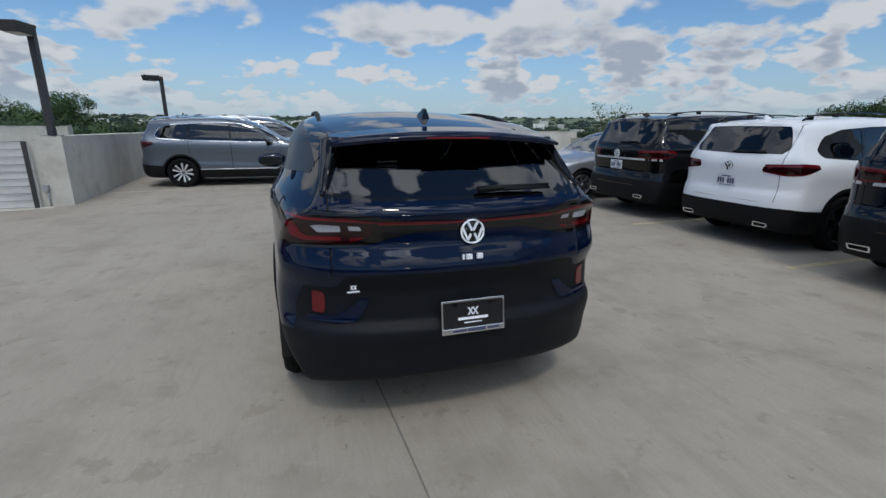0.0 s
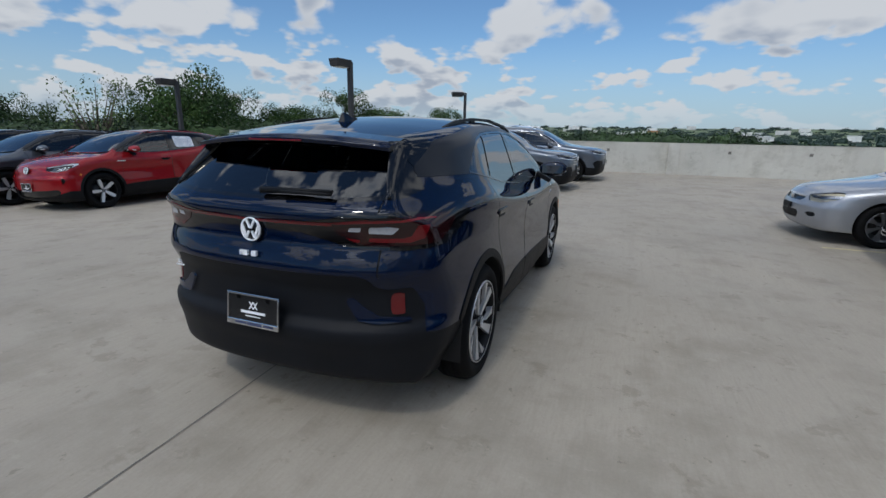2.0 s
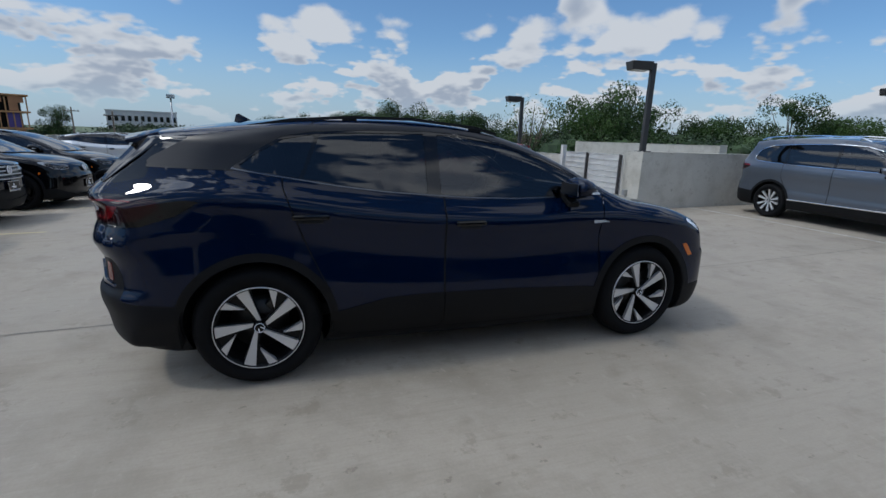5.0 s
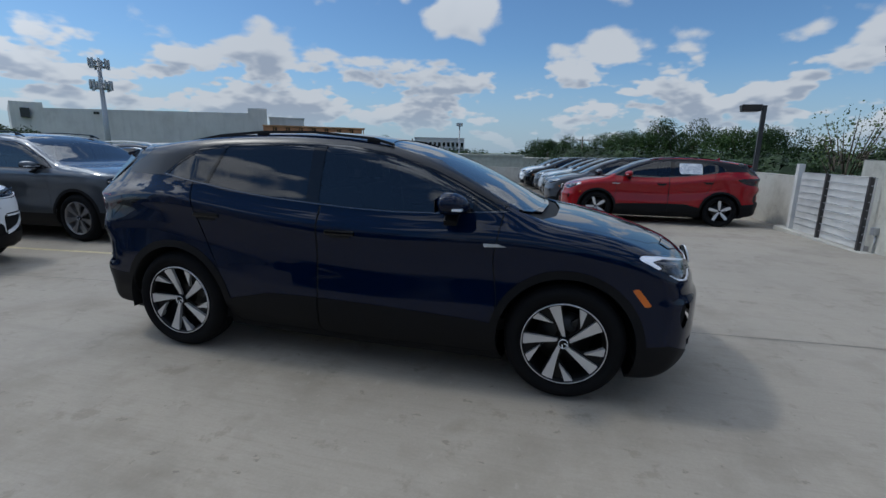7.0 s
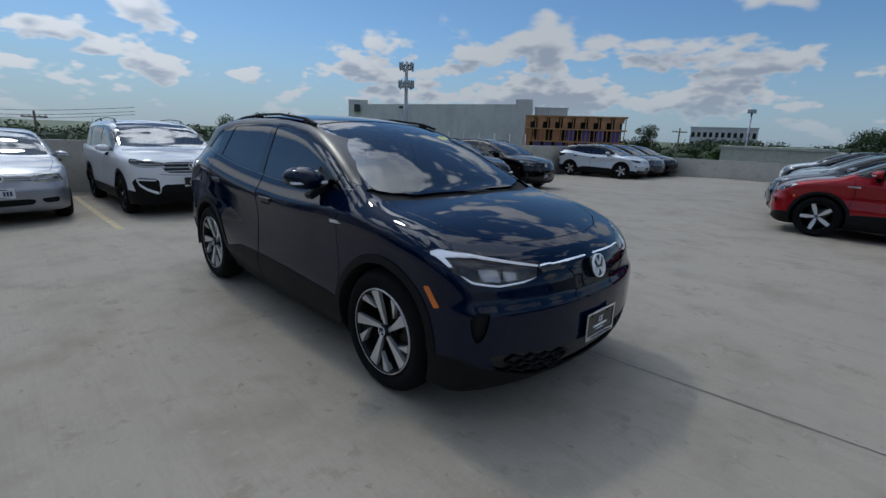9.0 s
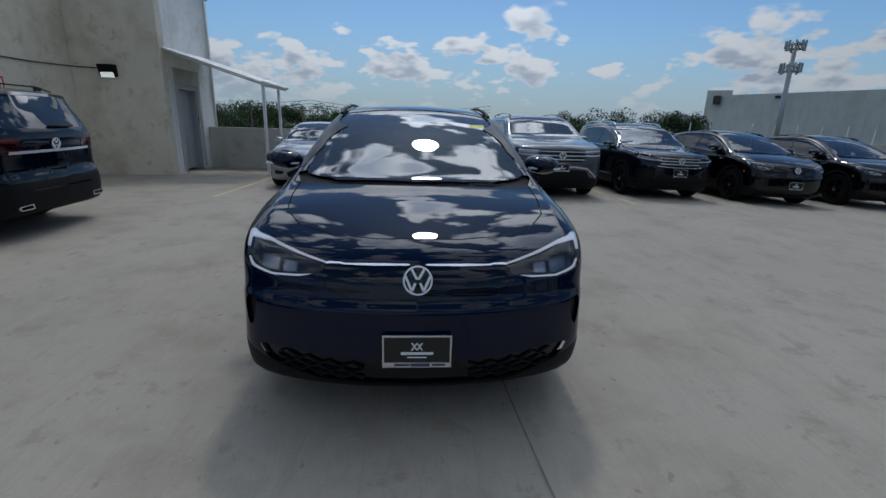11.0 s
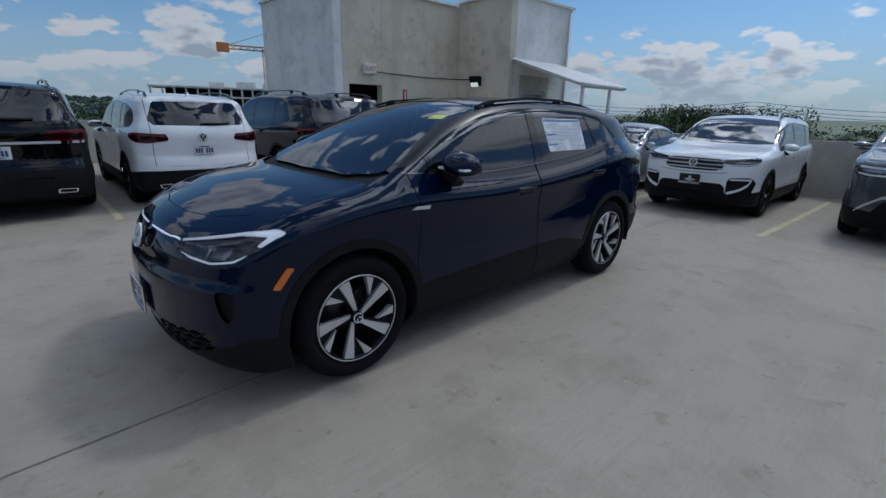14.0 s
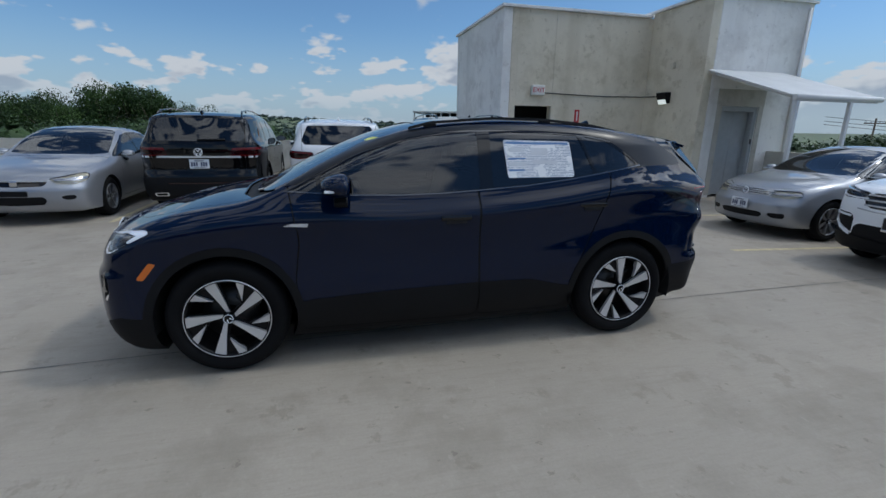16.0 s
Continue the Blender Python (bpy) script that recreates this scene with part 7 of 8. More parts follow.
def atlas():
    s = suv(2.98, 2.46, -2.6, 0.99, 1.755, 1.16, 1.17, 0.385, True)
    s.update({
        "dlo": [(1.1, 1.165), (0.5, 1.155), (-0.5, 1.175), (-1.5, 1.205), (-2.0, 1.235), (-2.12, 1.30), (-2.02, 1.46), (-1.8, 1.555), (-1.2, 1.605), (-0.3, 1.62), (0.2, 1.595), (0.5, 1.51), (0.85, 1.335)],
        "panes": ((-0.22, 1.0), (-1.22, -0.29), (-2.2, -1.3)),
        "screen": ([(-0.1, 1.16), (0.5, 1.13), (0.82, 1.02), (0.78, 0.7), (0.71, 0.38), (0.65, 0.2), (-0.1, 0.14)], 1.2),
        "rear_glass": [(-0.1, 1.635), (0.62, 1.62), (0.72, 1.38), (0.74, 1.265), (-0.1, 1.25)],
        "tail_lamp": [(0.46, 1.135), (0.8, 1.15), (1.1, 1.155), (1.28, 1.14), (1.3, 1.06), (1.1, 1.015), (0.8, 1.01), (0.5, 1.02)], "tail_mid": 1.08,
        "head_lamp": [(0.5, 1.0), (0.85, 1.02), (1.15, 1.03), (1.2, 0.96), (1.05, 0.89), (0.8, 0.875), (0.53, 0.89)], "lamp_mid": 0.95,
        "grille": [(-0.1, 1.02), (0.52, 1.005), (0.55, 0.87), (0.47, 0.78), (-0.1, 0.77)],
        "slats": ((0.975, 0.5), (0.895, 0.52), (0.82, 0.49)),
        "intakes": ([(-0.1, 0.62), (0.55, 0.60), (0.7, 0.42), (-0.1, 0.42)],),
        "strips": (([(0.5, 0.905), (0.62, 0.9), (0.75, 0.9), (0.86, 0.915)], LAMP_WHITE, 0.010, True, "lamp_strip", "pale daytime light strip"), ([(0.5, 0.985), (0.62, 0.99), (0.75, 0.995), (0.86, 1.0)], LAMP_WHITE, 0.012, True, "lamp_strip", "pale daytime light strip"), ([(0.0, 0.675), (0.3, 0.67), (0.56, 0.64), (0.72, 0.52), (0.8, 0.44)], PLATE_STEEL, 0.018, True, "bumper_trim", "silver bumper trim"), ([(0.0, 0.995), (0.3, 0.995), (0.6, 0.995), (0.8, 0.995), (0.9, 0.995)], PLATE_STEEL, 0.016, False, "tail_trim", "chrome strip across the tail"), ([(0.0, 0.56), (0.3, 0.56), (0.5, 0.56)], LAMP_SMOKE, 0.01, False, "tail_reflector", "thin red reflector")),
        "rear_low": 0.66, "front_low": 0.44, "sill": 0.45,
        "doors": ([(1.05, 1.3), (0.98, 0.85), (1.0, 0.32), (-0.25, 0.32), (-0.25, 1.8), (0.5, 1.8)], [(-0.26, 1.8), (-0.26, 0.32), (-1.06, 0.32), (-1.12, 0.65), (-1.28, 0.9), (-1.28, 1.8)]),
        "hood": [(-0.1, 2.27), (0.4, 2.22), (0.76, 2.04), (0.84, 1.6), (0.84, 1.24), (-0.1, 1.28)], "gate": 0.72, "gate_low": 0.72,
        "exhaust": (0.62, 0.38, 0.11), "badge_rear": (1.075, 0.068), "badge_front": 0.90, "plates": (0.88, 0.66),
        "mirror": (1.04, 0.72, 1.22), "handles": ((-0.1, 1.03), (-1.08, 1.06)), "seat": 0.76,
        "rails": (0.66, [(0.2, 1.68, 0), (0.05, 1.745, -0.01), (-0.7, 1.79, -0.02), (-1.5, 1.785, -0.02), (-2.0, 1.75, -0.01), (-2.15, 1.69, 0)]), "fin": (-1.95, 1.715), "wiper": 1.27,
    })
    return s


def sedan(wb, nose, tail, half, roof, hood_z, belt_z, tyre):
    a = wb / 2
    cowl = a - 0.42
    deck = hood_z + 0.1
    top = smoothed(curve((nose + 0.3, hood_z - 0.6), (nose, hood_z - 0.26), (nose - 0.1, hood_z - 0.19), (nose - 0.35, hood_z - 0.09), (cowl + 0.5, hood_z - 0.01), (cowl + 0.1, hood_z + 0.05), (cowl, hood_z + 0.08), (cowl - 0.6, roof - 0.13), (cowl - 0.95, roof - 0.03), (-0.35, roof), (-0.75, roof - 0.03), (-1.05, roof - 0.12), (tail + 0.75, deck + 0.04), (tail + 0.55, deck), (tail + 0.1, deck - 0.01), (tail - 0.2, deck - 0.05)), tail - 0.3, nose + 0.4, 0.04)
    return {
        "spine": (0.56, nose - 0.7, tail + 0.7), "bottom": 0.18, "half": half, "nose_y": nose, "tail_y": tail, "top": top, "cowl": cowl,
        "crown": curve((tail, 0.05), (-1.2, 0.08), (0, 0.10), (cowl, 0.05), (nose, 0.14)),
        "taper": curve((tail, 0.10), (tail + 0.6, 0.08), (tail + 1.4, 0.0), (nose, 0.0)),
        "belt": smoothed(curve((tail, belt_z + 0.02), (0, belt_z), (a, belt_z - 0.05), (nose, belt_z - 0.2)), tail - 0.3, nose + 0.3, 0.05),
        "side": smoothed(curve((-0.6, 0.33), (-0.4, 0.215), (-0.2, 0.115), (-0.02, 0.045), (0.05, 0.02), (0.15, 0.004), (0.3, 0.0), (0.45, 0.004), (0.6, 0.02), (0.75, 0.06)), -0.65, 0.8, 0.02),
        "width": smoothed(curve((tail, half - 0.06), (-a, half), (a, half), (nose, half - 0.06)), tail - 0.2, nose + 0.2, 0.1),
        "nose": smoothed(curve((0.15, nose - 0.12), (0.25, nose - 0.04), (0.4, nose), (0.52, nose), (0.62, nose - 0.05), (0.75, nose - 0.12), (0.9, nose - 0.3)), 0, 1.2, 0.02),
        "nose_plan": curve((0, 0), (0.3, 0.03), (half - 0.3, 0.11), (half - 0.15, 0.21), (half - 0.05, 0.36), (half + 0.03, 0.6)),
        "tail": smoothed(curve((0.2, tail + 0.1), (0.35, tail + 0.01), (0.6, tail), (0.8, tail + 0.05), (1.0, tail + 0.06), (1.2, tail + 0.2)), 0, 1.4, 0.02),
        "tail_plan": curve((0, 0), (0.3, 0.01), (half - 0.3, 0.06), (half - 0.12, 0.16), (half, 0.4)),
        "under": curve((tail, 0.28), (tail + 0.4, 0.2), (nose - 0.4, 0.18), (nose, 0.2)),
        "k_top": curve((tail, 0.08), (-1, 0.11), (cowl, 0.10), (nose, 0.12)), "k_nose": 0.09, "k_tail": 0.06, "lean": 0.95,
        "axles": (a, -a), "tyre": tyre, "arch": tyre + 0.035, "rim": 0.66,
    }


def accord():
    s = sedan(2.74, 2.32, -2.42, 0.91, 1.45, 0.92, 0.93, 0.325)
    s.update({
        "dlo": [(0.95, 0.955), (0, 0.955), (-1.0, 0.985), (-1.45, 1.01), (-1.2, 1.19), (-0.95, 1.295), (-0.5, 1.345), (-0.1, 1.345), (0.2, 1.30), (0.55, 1.16)],
        "panes": ((-0.1, 0.85), (-0.95, -0.16), (-1.5, -1.0)),
        "screen": ([(-0.1, 0.99), (0.5, 0.95), (0.72, 0.87), (0.68, 0.5), (0.6, 0.14), (0.55, 0.06), (-0.1, 0.02)], 0.97),
        "rear_screen": [(-0.1, -0.98), (0.5, -1.02), (0.62, -1.6), (-0.1, -1.68)],
        "tail_lamp": [(0.5, 0.9), (1.0, 0.92), (1.1, 0.8), (0.5, 0.76)], "tail_mid": 0.84,
        "head_lamp": [(0.5, 0.70), (0.75, 0.735), (1.0, 0.775), (1.18, 0.77), (1.1, 0.67), (0.85, 0.605), (0.55, 0.62)], "lamp_mid": 0.68, "lamp_mat": YELLOWED,
        "grille": [(-0.1, 0.675), (0.42, 0.67), (0.46, 0.635), (0.36, 0.59), (-0.1, 0.58)], "slats": ((0.665, 0.4),),
        "intakes": ([(-0.1, 0.44), (0.42, 0.44), (0.38, 0.32), (-0.1, 0.31)], [(0.6, 0.45), (0.86, 0.46), (0.84, 0.39), (0.6, 0.38)]),
        "doors": ([(0.9, 1.1), (0.86, 0.7), (0.9, 0.28), (-0.12, 0.28), (-0.12, 1.5), (0.4, 1.5)], [(-0.13, 1.5), (-0.13, 0.28), (-0.9, 0.28), (-1.0, 0.6), (-1.1, 1.5)]),
        "hood": [(-0.1, 2.12), (0.4, 2.06), (0.68, 1.85), (0.76, 1.4), (0.78, 1.02), (-0.1, 1.08)], "gate": 0.6, "gate_low": 0.72,
        "badge_rear": (0.9, 0.05), "badge_front": 0.63, "round_badge": False, "plates": (0.7, 0.49),
        "mirror": (0.95, 0.62, 1.0), "mirror_size": 0.85, "handles": ((-0.02, 0.84), (-0.9, 0.86)), "seat": 0.52,
    })
    return s


def jetta():
    s = sedan(2.513, 2.1, -2.25, 0.868, 1.445, 0.93, 0.94, 0.318)
    s.update({
        "dlo": [(0.85, 0.965), (0, 0.965), (-1.0, 0.98), (-1.3, 1.0), (-1.15, 1.17), (-0.95, 1.275), (-0.5, 1.34), (-0.1, 1.34), (0.15, 1.30), (0.45, 1.17)],
        "panes": ((-0.12, 0.75), (-0.85, -0.18), (-1.4, -0.9)),
        "screen": ([(-0.1, 0.88), (0.5, 0.85), (0.7, 0.78), (0.66, 0.42), (0.6, 0.08), (0.54, 0.0), (-0.1, -0.04)], 0.98),
        "rear_screen": [(-0.1, -0.92), (0.5, -0.96), (0.6, -1.45), (-0.1, -1.5)],
        "tail_lamp": [(0.5, 0.9), (1.0, 0.92), (1.05, 0.76), (0.5, 0.74)], "tail_mid": 0.83,
        "head_lamp": [(0.46, 0.735), (0.78, 0.75), (0.98, 0.755), (0.98, 0.66), (0.8, 0.635), (0.46, 0.635)], "lamp_mid": 0.69, "lamp_mat": YELLOWED,
        "grille": [(-0.1, 0.74), (0.44, 0.735), (0.44, 0.65), (-0.1, 0.645)], "slats": ((0.72, 0.42), (0.69, 0.42), (0.66, 0.42)),
        "intakes": ([(-0.1, 0.40), (0.4, 0.40), (0.38, 0.31), (-0.1, 0.30)], [(0.48, 0.40), (0.78, 0.41), (0.76, 0.33), (0.48, 0.32)]),
        "doors": ([(0.8, 1.1), (0.78, 0.7), (0.82, 0.28), (-0.14, 0.28), (-0.14, 1.5), (0.3, 1.5)], [(-0.15, 1.5), (-0.15, 0.28), (-0.8, 0.28), (-0.92, 0.6), (-1.0, 1.5)]),
        "hood": [(-0.1, 1.93), (0.4, 1.88), (0.62, 1.72), (0.7, 1.3), (0.72, 0.92), (-0.1, 0.98)], "gate": 0.58, "gate_low": 0.72,
        "badge_rear": (0.88, 0.05), "badge_front": 0.70, "plates": (0.7, 0.50),
        "mirror": (0.9, 0.55, 1.01), "mirror_size": 0.8, "handles": ((-0.05, 0.86), (-0.82, 0.87)), "seat": 0.52,
    })
    return s


def stand(x, y, turn):
    """A pose on the sloping deck."""
    e = 0.8
    n = Vector((ground(x - e, y) - ground(x + e, y), ground(x, y - e) - ground(x, y + e), 2 * e)).normalized()
    m = pose(x, y, ground(x, y), 0, 0, turn)
    tilt = Vector((0, 0, 1)).rotation_difference(n).to_matrix().to_4x4()
    return Matrix.Translation(m.translation) @ tilt @ pose(0, 0, 0, 0, 0, turn)


hero = build_id(PAINT_BLUE, "blade", True, "glossy dark blue electric crossover with silver blade wheels", sheet=True)
hero.name = "blue_electric_crossover"

red = build_id(PAINT_RED, "star", False, "red electric crossover with a price sheet in its window", "cars in the far row", sheet=True)
red.matrix_basis = stand(-9.2, 3.65, 180)

ROW = [(PAINT_GREY, "dark grey electric crossover in a row of parked cars"), (PAINT_BLACK, "black electric crossover in a row of parked cars"), (PAINT_PALE, "pale silver electric crossover in a row of parked cars"), (PAINT_WHITE, "white electric crossover in a row of parked cars")]
made = []
for coat, text in ROW:
    made.append(build_id(coat, "black" if coat is PAINT_BLACK else "star", False, text, "cars in the far row"))
placed = set()
for which, x, y in ((0, -11.45, 3.15), (1, -13.75, 3.0), (2, -15.95, 2.8), (0, -18.2, 2.5), (1, -20.45, 1.9), (3, -22.45, 1.5), (0, -24.2, 1.35)):
    if which in placed:
        copy_thing(made[which], stand(x, y, 180))
    else:
        made[which].matrix_basis = stand(x, y, 180)
        placed.add(which)

TIG, ATL = tiguan(), atlas()
TIG_PALE = {**TIG, "strips": (*TIG["strips"], *(([(0.56, 0.635), (0.68, 0.64), (0.8, 0.645)], LAMP_WHITE, 0.012, True, "bumper_trim", "pale bumper trim"), ([(0.54, 0.42), (0.62, 0.45), (0.7, 0.49), (0.78, 0.56), (0.81, 0.645)], LAMP_WHITE, 0.022, True, "bumper_trim", "pale bumper trim")))}
grey_tiguan = build_car(TIG, PAINT_BLUEGREY, "blue-grey metallic SUV parked by the parapet", "parked_suv", wheels="ten", rear_plate="dealer", rail=CHROME, ring=CHROME)
grey_tiguan.matrix_basis = stand(-1.95, 9.35, -92)
copy_thing(grey_tiguan, stand(-1.35, 12.2, -91))
white_tiguan = build_car(TIG_PALE, PAINT_WHITE, "white SUV with dark glass, seen from its tail", "parked_suv", "cars in the side row", "black", "state")
white_tiguan.matrix_basis = stand(7.08, 0.5, -90)
front_tiguan = copy_thing(white_tiguan, stand(-0.12, -7.72, 1))
front_tiguan["label"], front_tiguan["group"] = "white SUV with a black and pale front bumper", "cars in the rear row"
dark_tiguan = build_car(TIG, PAINT_NIGHT, "very dark SUV with a chrome grille", "parked_suv", "cars in the rear row", "black", "dealer", rail=CHROME, sheet=True, ring=CHROME)
dark_tiguan.matrix_basis = stand(-5.75, -7.75, 0)
black_atlas = build_car(ATL, PAINT_BLACK, "large black SUV with a chrome strip across its tail", "parked_suv", "cars in the side row", "ten", "state")
black_atlas.matrix_basis = stand(7.35, 2.82, -90)
night_atlas = build_car(ATL, PAINT_NIGHT, "large dark SUV beside the stair tower", "parked_suv", "cars in the side row", "grey", "none")
night_atlas.matrix_basis = stand(7.0, -1.95, -90)
grey_atlas = build_car(ATL, PAINT_GREY, "large grey SUV with a broad chrome grille", "parked_suv", "cars in the rear row", "grey", "dealer")
grey_atlas.matrix_basis = stand(-3.05, -7.6, 0)
silver_sedan = build_car(accord(), PAINT_SILVER, "silver sedan with yellowed headlights", "parked_sedan", "cars in the side row", "grey", "none", "bare", glass_side=GLASS_MID)
silver_sedan.matrix_basis = stand(6.5, 5.2, 90)
old_sedan = build_car(jetta(), PAINT_SILVER, "older silver sedan parked near the stair tower", "parked_sedan", "cars in the rear row", "grey", "none", "state", glass_side=GLASS_MID)
old_sedan.matrix_basis = stand(2.3, -7.9, 0)
REAR = ((1, -8.3, -7.5), (1, -10.95, -7.5), (2, -20.3, -7.95), (0, -22.3, -7.95), (1, -24.2, -7.95))
for which, x, y in REAR:
    c = copy_thing(made[which], stand(x, y, 0))
    c["group"] = "cars in the rear row"

# ---- land, woods and buildings round the deck ----
LAND = -13.0
def land(x, y):
    """Height of the land: flat near the garage, low hills far ahead."""
    r, az = math.hypot(x, y), math.degrees(math.atan2(x, y))
    ahead = max(0.0, min(1.0, (110 - abs(az - 15)) / 50))
    far = max(0.0, min(1.0, (r - 250) / 1300))
    return LAND + far * ahead * (0.0225 * r + 9) + far * 7 * noise.noise((x * 0.0016, y * 0.0016, 0.3))


verts, faces, n = [], [], 96
rings = [0, 40, 90, 180, 300, 450, 650, 900, 1200, 1600, 2200, 3000, 4300]
for r in rings:
    for j in range(n):
        a = 2 * math.pi * j / n
        x, y = r * math.cos(a), r * math.sin(a)
        verts.append((x, y, land(x, y) if r < 1700 else land(x * 1600 / r, y * 1600 / r) + (r - 1600) * 0.004))
for i in range(len(rings) - 1):
    for j in range(n):
        faces.append((i * n + j, i * n + (j + 1) % n, (i + 1) * n + (j + 1) % n, (i + 1) * n + j))
tagged(mesh_part("ground_land", verts, faces, GRASS, smooth=True), "green land that reaches the horizon", "ground", kind="structure")
tagged(part("garage_body", box_bm(-25.5, 12.4, -10.8, 6.7, LAND, -0.75), WALL), "concrete body of the parking garage", "building", kind="structure")
tagged(part("garage_body_front", box_bm(-5.45, 12.4, 6.7, 15.5, LAND, -0.75), WALL), "concrete body of the parking garage", "building", kind="structure")


def leaf_quads(rng, centre, radius, count, size, squash=0.8):
    """Small leaf clumps in a ball, thinner towards its middle."""
    d = rng.normal(size=(count, 3))
    d /= np.linalg.norm(d, axis=1)[:, None]
    r = radius * rng.uniform(0.35, 1.0, count) ** 0.5
    p = d * r[:, None] * np.array((1, 1, squash)) + np.array(centre)
    u = rng.normal(size=(count, 3))
    u -= 0.5 * d * (u * d).sum(1)[:, None]
    u /= np.linalg.norm(u, axis=1)[:, None]
    w = np.cross(u, d + rng.normal(size=(count, 3)) * 0.5)
    w /= np.linalg.norm(w, axis=1)[:, None] + 1e-6
    s = size * rng.uniform(0.5, 1.3, count)[:, None]
    return np.stack([p - u * s, p + w * s * 0.6, p + u * s, p - w * s * 0.6], 1)


def crown_mesh(name, quads, material, parent=None):
    n = len(quads)
    v = quads.reshape(-1, 3)
    me = bpy.data.meshes.new(name)
    me.vertices.add(len(v))
    me.vertices.foreach_set("co", v.ravel())
    me.loops.add(4 * n)
    me.loops.foreach_set("vertex_index", np.arange(4 * n, dtype=np.int32))
    me.polygons.add(n)
    me.polygons.foreach_set("loop_start", np.arange(0, 4 * n, 4, dtype=np.int32))
    me.update(calc_edges=True)
    me.materials.append(material)
    ob = new(name, me)
    if parent is not None:
        ob.parent = parent
    return ob


def tree(seed, tall, spread, clumps, leaf_count, size, material, text, name="tree"):
    """Trunk, limbs, and a crown of many small leaf clumps."""
    rng = np.random.default_rng(seed)
    t = empty(name, text, "tree", "trees beyond the deck")
    bm = bmesh.new()
    fork = tall * 0.45
    add_tube(bm, (0, 0, 0), (0.1, 0.05, fork), tall * 0.022, tall * 0.014, 8)
    quads = []
    for j in range(clumps):
        a, q = rng.uniform(0, 2 * math.pi), rng.uniform(0.15, 1.0)
        z = fork + (tall - fork) * rng.uniform(0.05, 0.92)
        wide = spread * math.sqrt(max(0.05, 1 - ((z - fork * 1.2) / (tall - fork * 0.9)) ** 2))
        tip = (wide * q * math.cos(a), wide * q * math.sin(a), z)
        mid = (tip[0] * 0.45, tip[1] * 0.45, fork + (z - fork) * 0.6)
        add_tube(bm, (0.1, 0.05, fork * rng.uniform(0.75, 1.0)), mid, tall * 0.008, tall * 0.005, 5)
        add_tube(bm, mid, tip, tall * 0.005, tall * 0.001, 5)
        quads.append(leaf_quads(rng, tip, spread * rng.uniform(0.2, 0.4), leaf_count, size))
    part("trunk", bm, BARK, t, "grey-brown trunk and limbs")
    crown_mesh("crown", np.concatenate(quads), material, t)["label"] = "uneven leafy crown"
    return t


def polar(az, dist):
    return dist * math.sin(radians(az)), dist * math.cos(radians(az))


# kinds of trees, then their places: compass turn from +y, distance, height of the top above the eye in degrees
OAK = [tree(11, 14, 5.0, 60, 420, 0.12, LEAF, "leafy green tree in the wood beyond the deck"), tree(12, 15, 4.2, 54, 330, 0.12, LEAF, "tall leafy tree with an open crown"), tree(13, 13, 5.5, 64, 420, 0.125, LEAF, "broad leafy tree in the wood beyond the deck")]
THIN = tree(14, 14, 4.0, 46, 26, 0.12, LEAF_PALE, "thin tree with sparse pale leaves")
SPOTS = ((0, -50.8, 64, 6.0), (1, -47.2, 78, 4.5), (3, -60.3, 60, 5.3), (1, -33.6, 92, 4.9), (0, -76.2, 112, 3.9), (2, -69.9, 92, 2.8), (2, -80.7, 105, 2.5), (0, -22.6, 95, 2.7), (1, -21.0, 105, 3.0), (2, -40, 85, 2.7), (0, -66, 88, 2.8), (1, -84, 110, 2.3), (0, -54.2, 74, 4.2), (2, -29.5, 95, 2.7),
         (3, 38.8, 78, 3.0), (3, 40.3, 74, 2.3), (0, 64, 82, 2.6), (2, 69.5, 84, 3.4), (1, 72, 80, 2.8), (0, 76, 95, 1.8), (2, 61, 90, 2.0), (1, 67, 81, 3.0),
         (0, -87, 105, 2.0), (2, -91, 140, 1.5), (1, -111.5, 150, 1.6), (0, 158, 60, 0.7), (2, 163, 70, 0.9), (1, 170, 64, 0.9), (0, -156, 70, 1.2), (2, -148.5, 80, 1.1), (1, -160.5, 75, 0.9))
used = set()
for kind, az, dist, top in SPOTS:
    src = (*OAK, THIN)[kind]
    x, y = polar(az, dist)
    high = 1.5 + math.tan(radians(top)) * dist
    size = (high - LAND) / (14, 15, 13, 14)[kind]
    m = pose(x, y, LAND, 0, 0, (az * 37) % 360)
    if kind not in used:
        used.add(kind)
        ob = src
        ob.matrix_basis = m
    else:
        ob = copy_thing(src, m)
    ob.scale = (size * 0.85, size * 0.85, size)

# the wood: a belt of many crowns, low against the sky
rng = np.random.default_rng(5)
belts = [[], []]
def core_quads(rng, centre, r, squash):
    """The dense inside of a crown: a lumpy shell of leaf patches."""
    nu, nv = 9, 5
    u, v = np.meshgrid(np.linspace(0, 2 * math.pi, nu + 1), np.linspace(0.08, 0.92, nv + 1) * math.pi, indexing="ij")
    q = r * (0.6 + 0.12 * rng.uniform(-1, 1, u.shape))
    q[-1] = q[0]
    p = np.stack([q * np.cos(u) * np.sin(v), q * np.sin(u) * np.sin(v), q * np.cos(v) * squash], -1) + np.array(centre)
    return np.stack([p[:-1, :-1], p[:-1, 1:], p[1:, 1:], p[1:, :-1]], 2).reshape(-1, 4, 3)


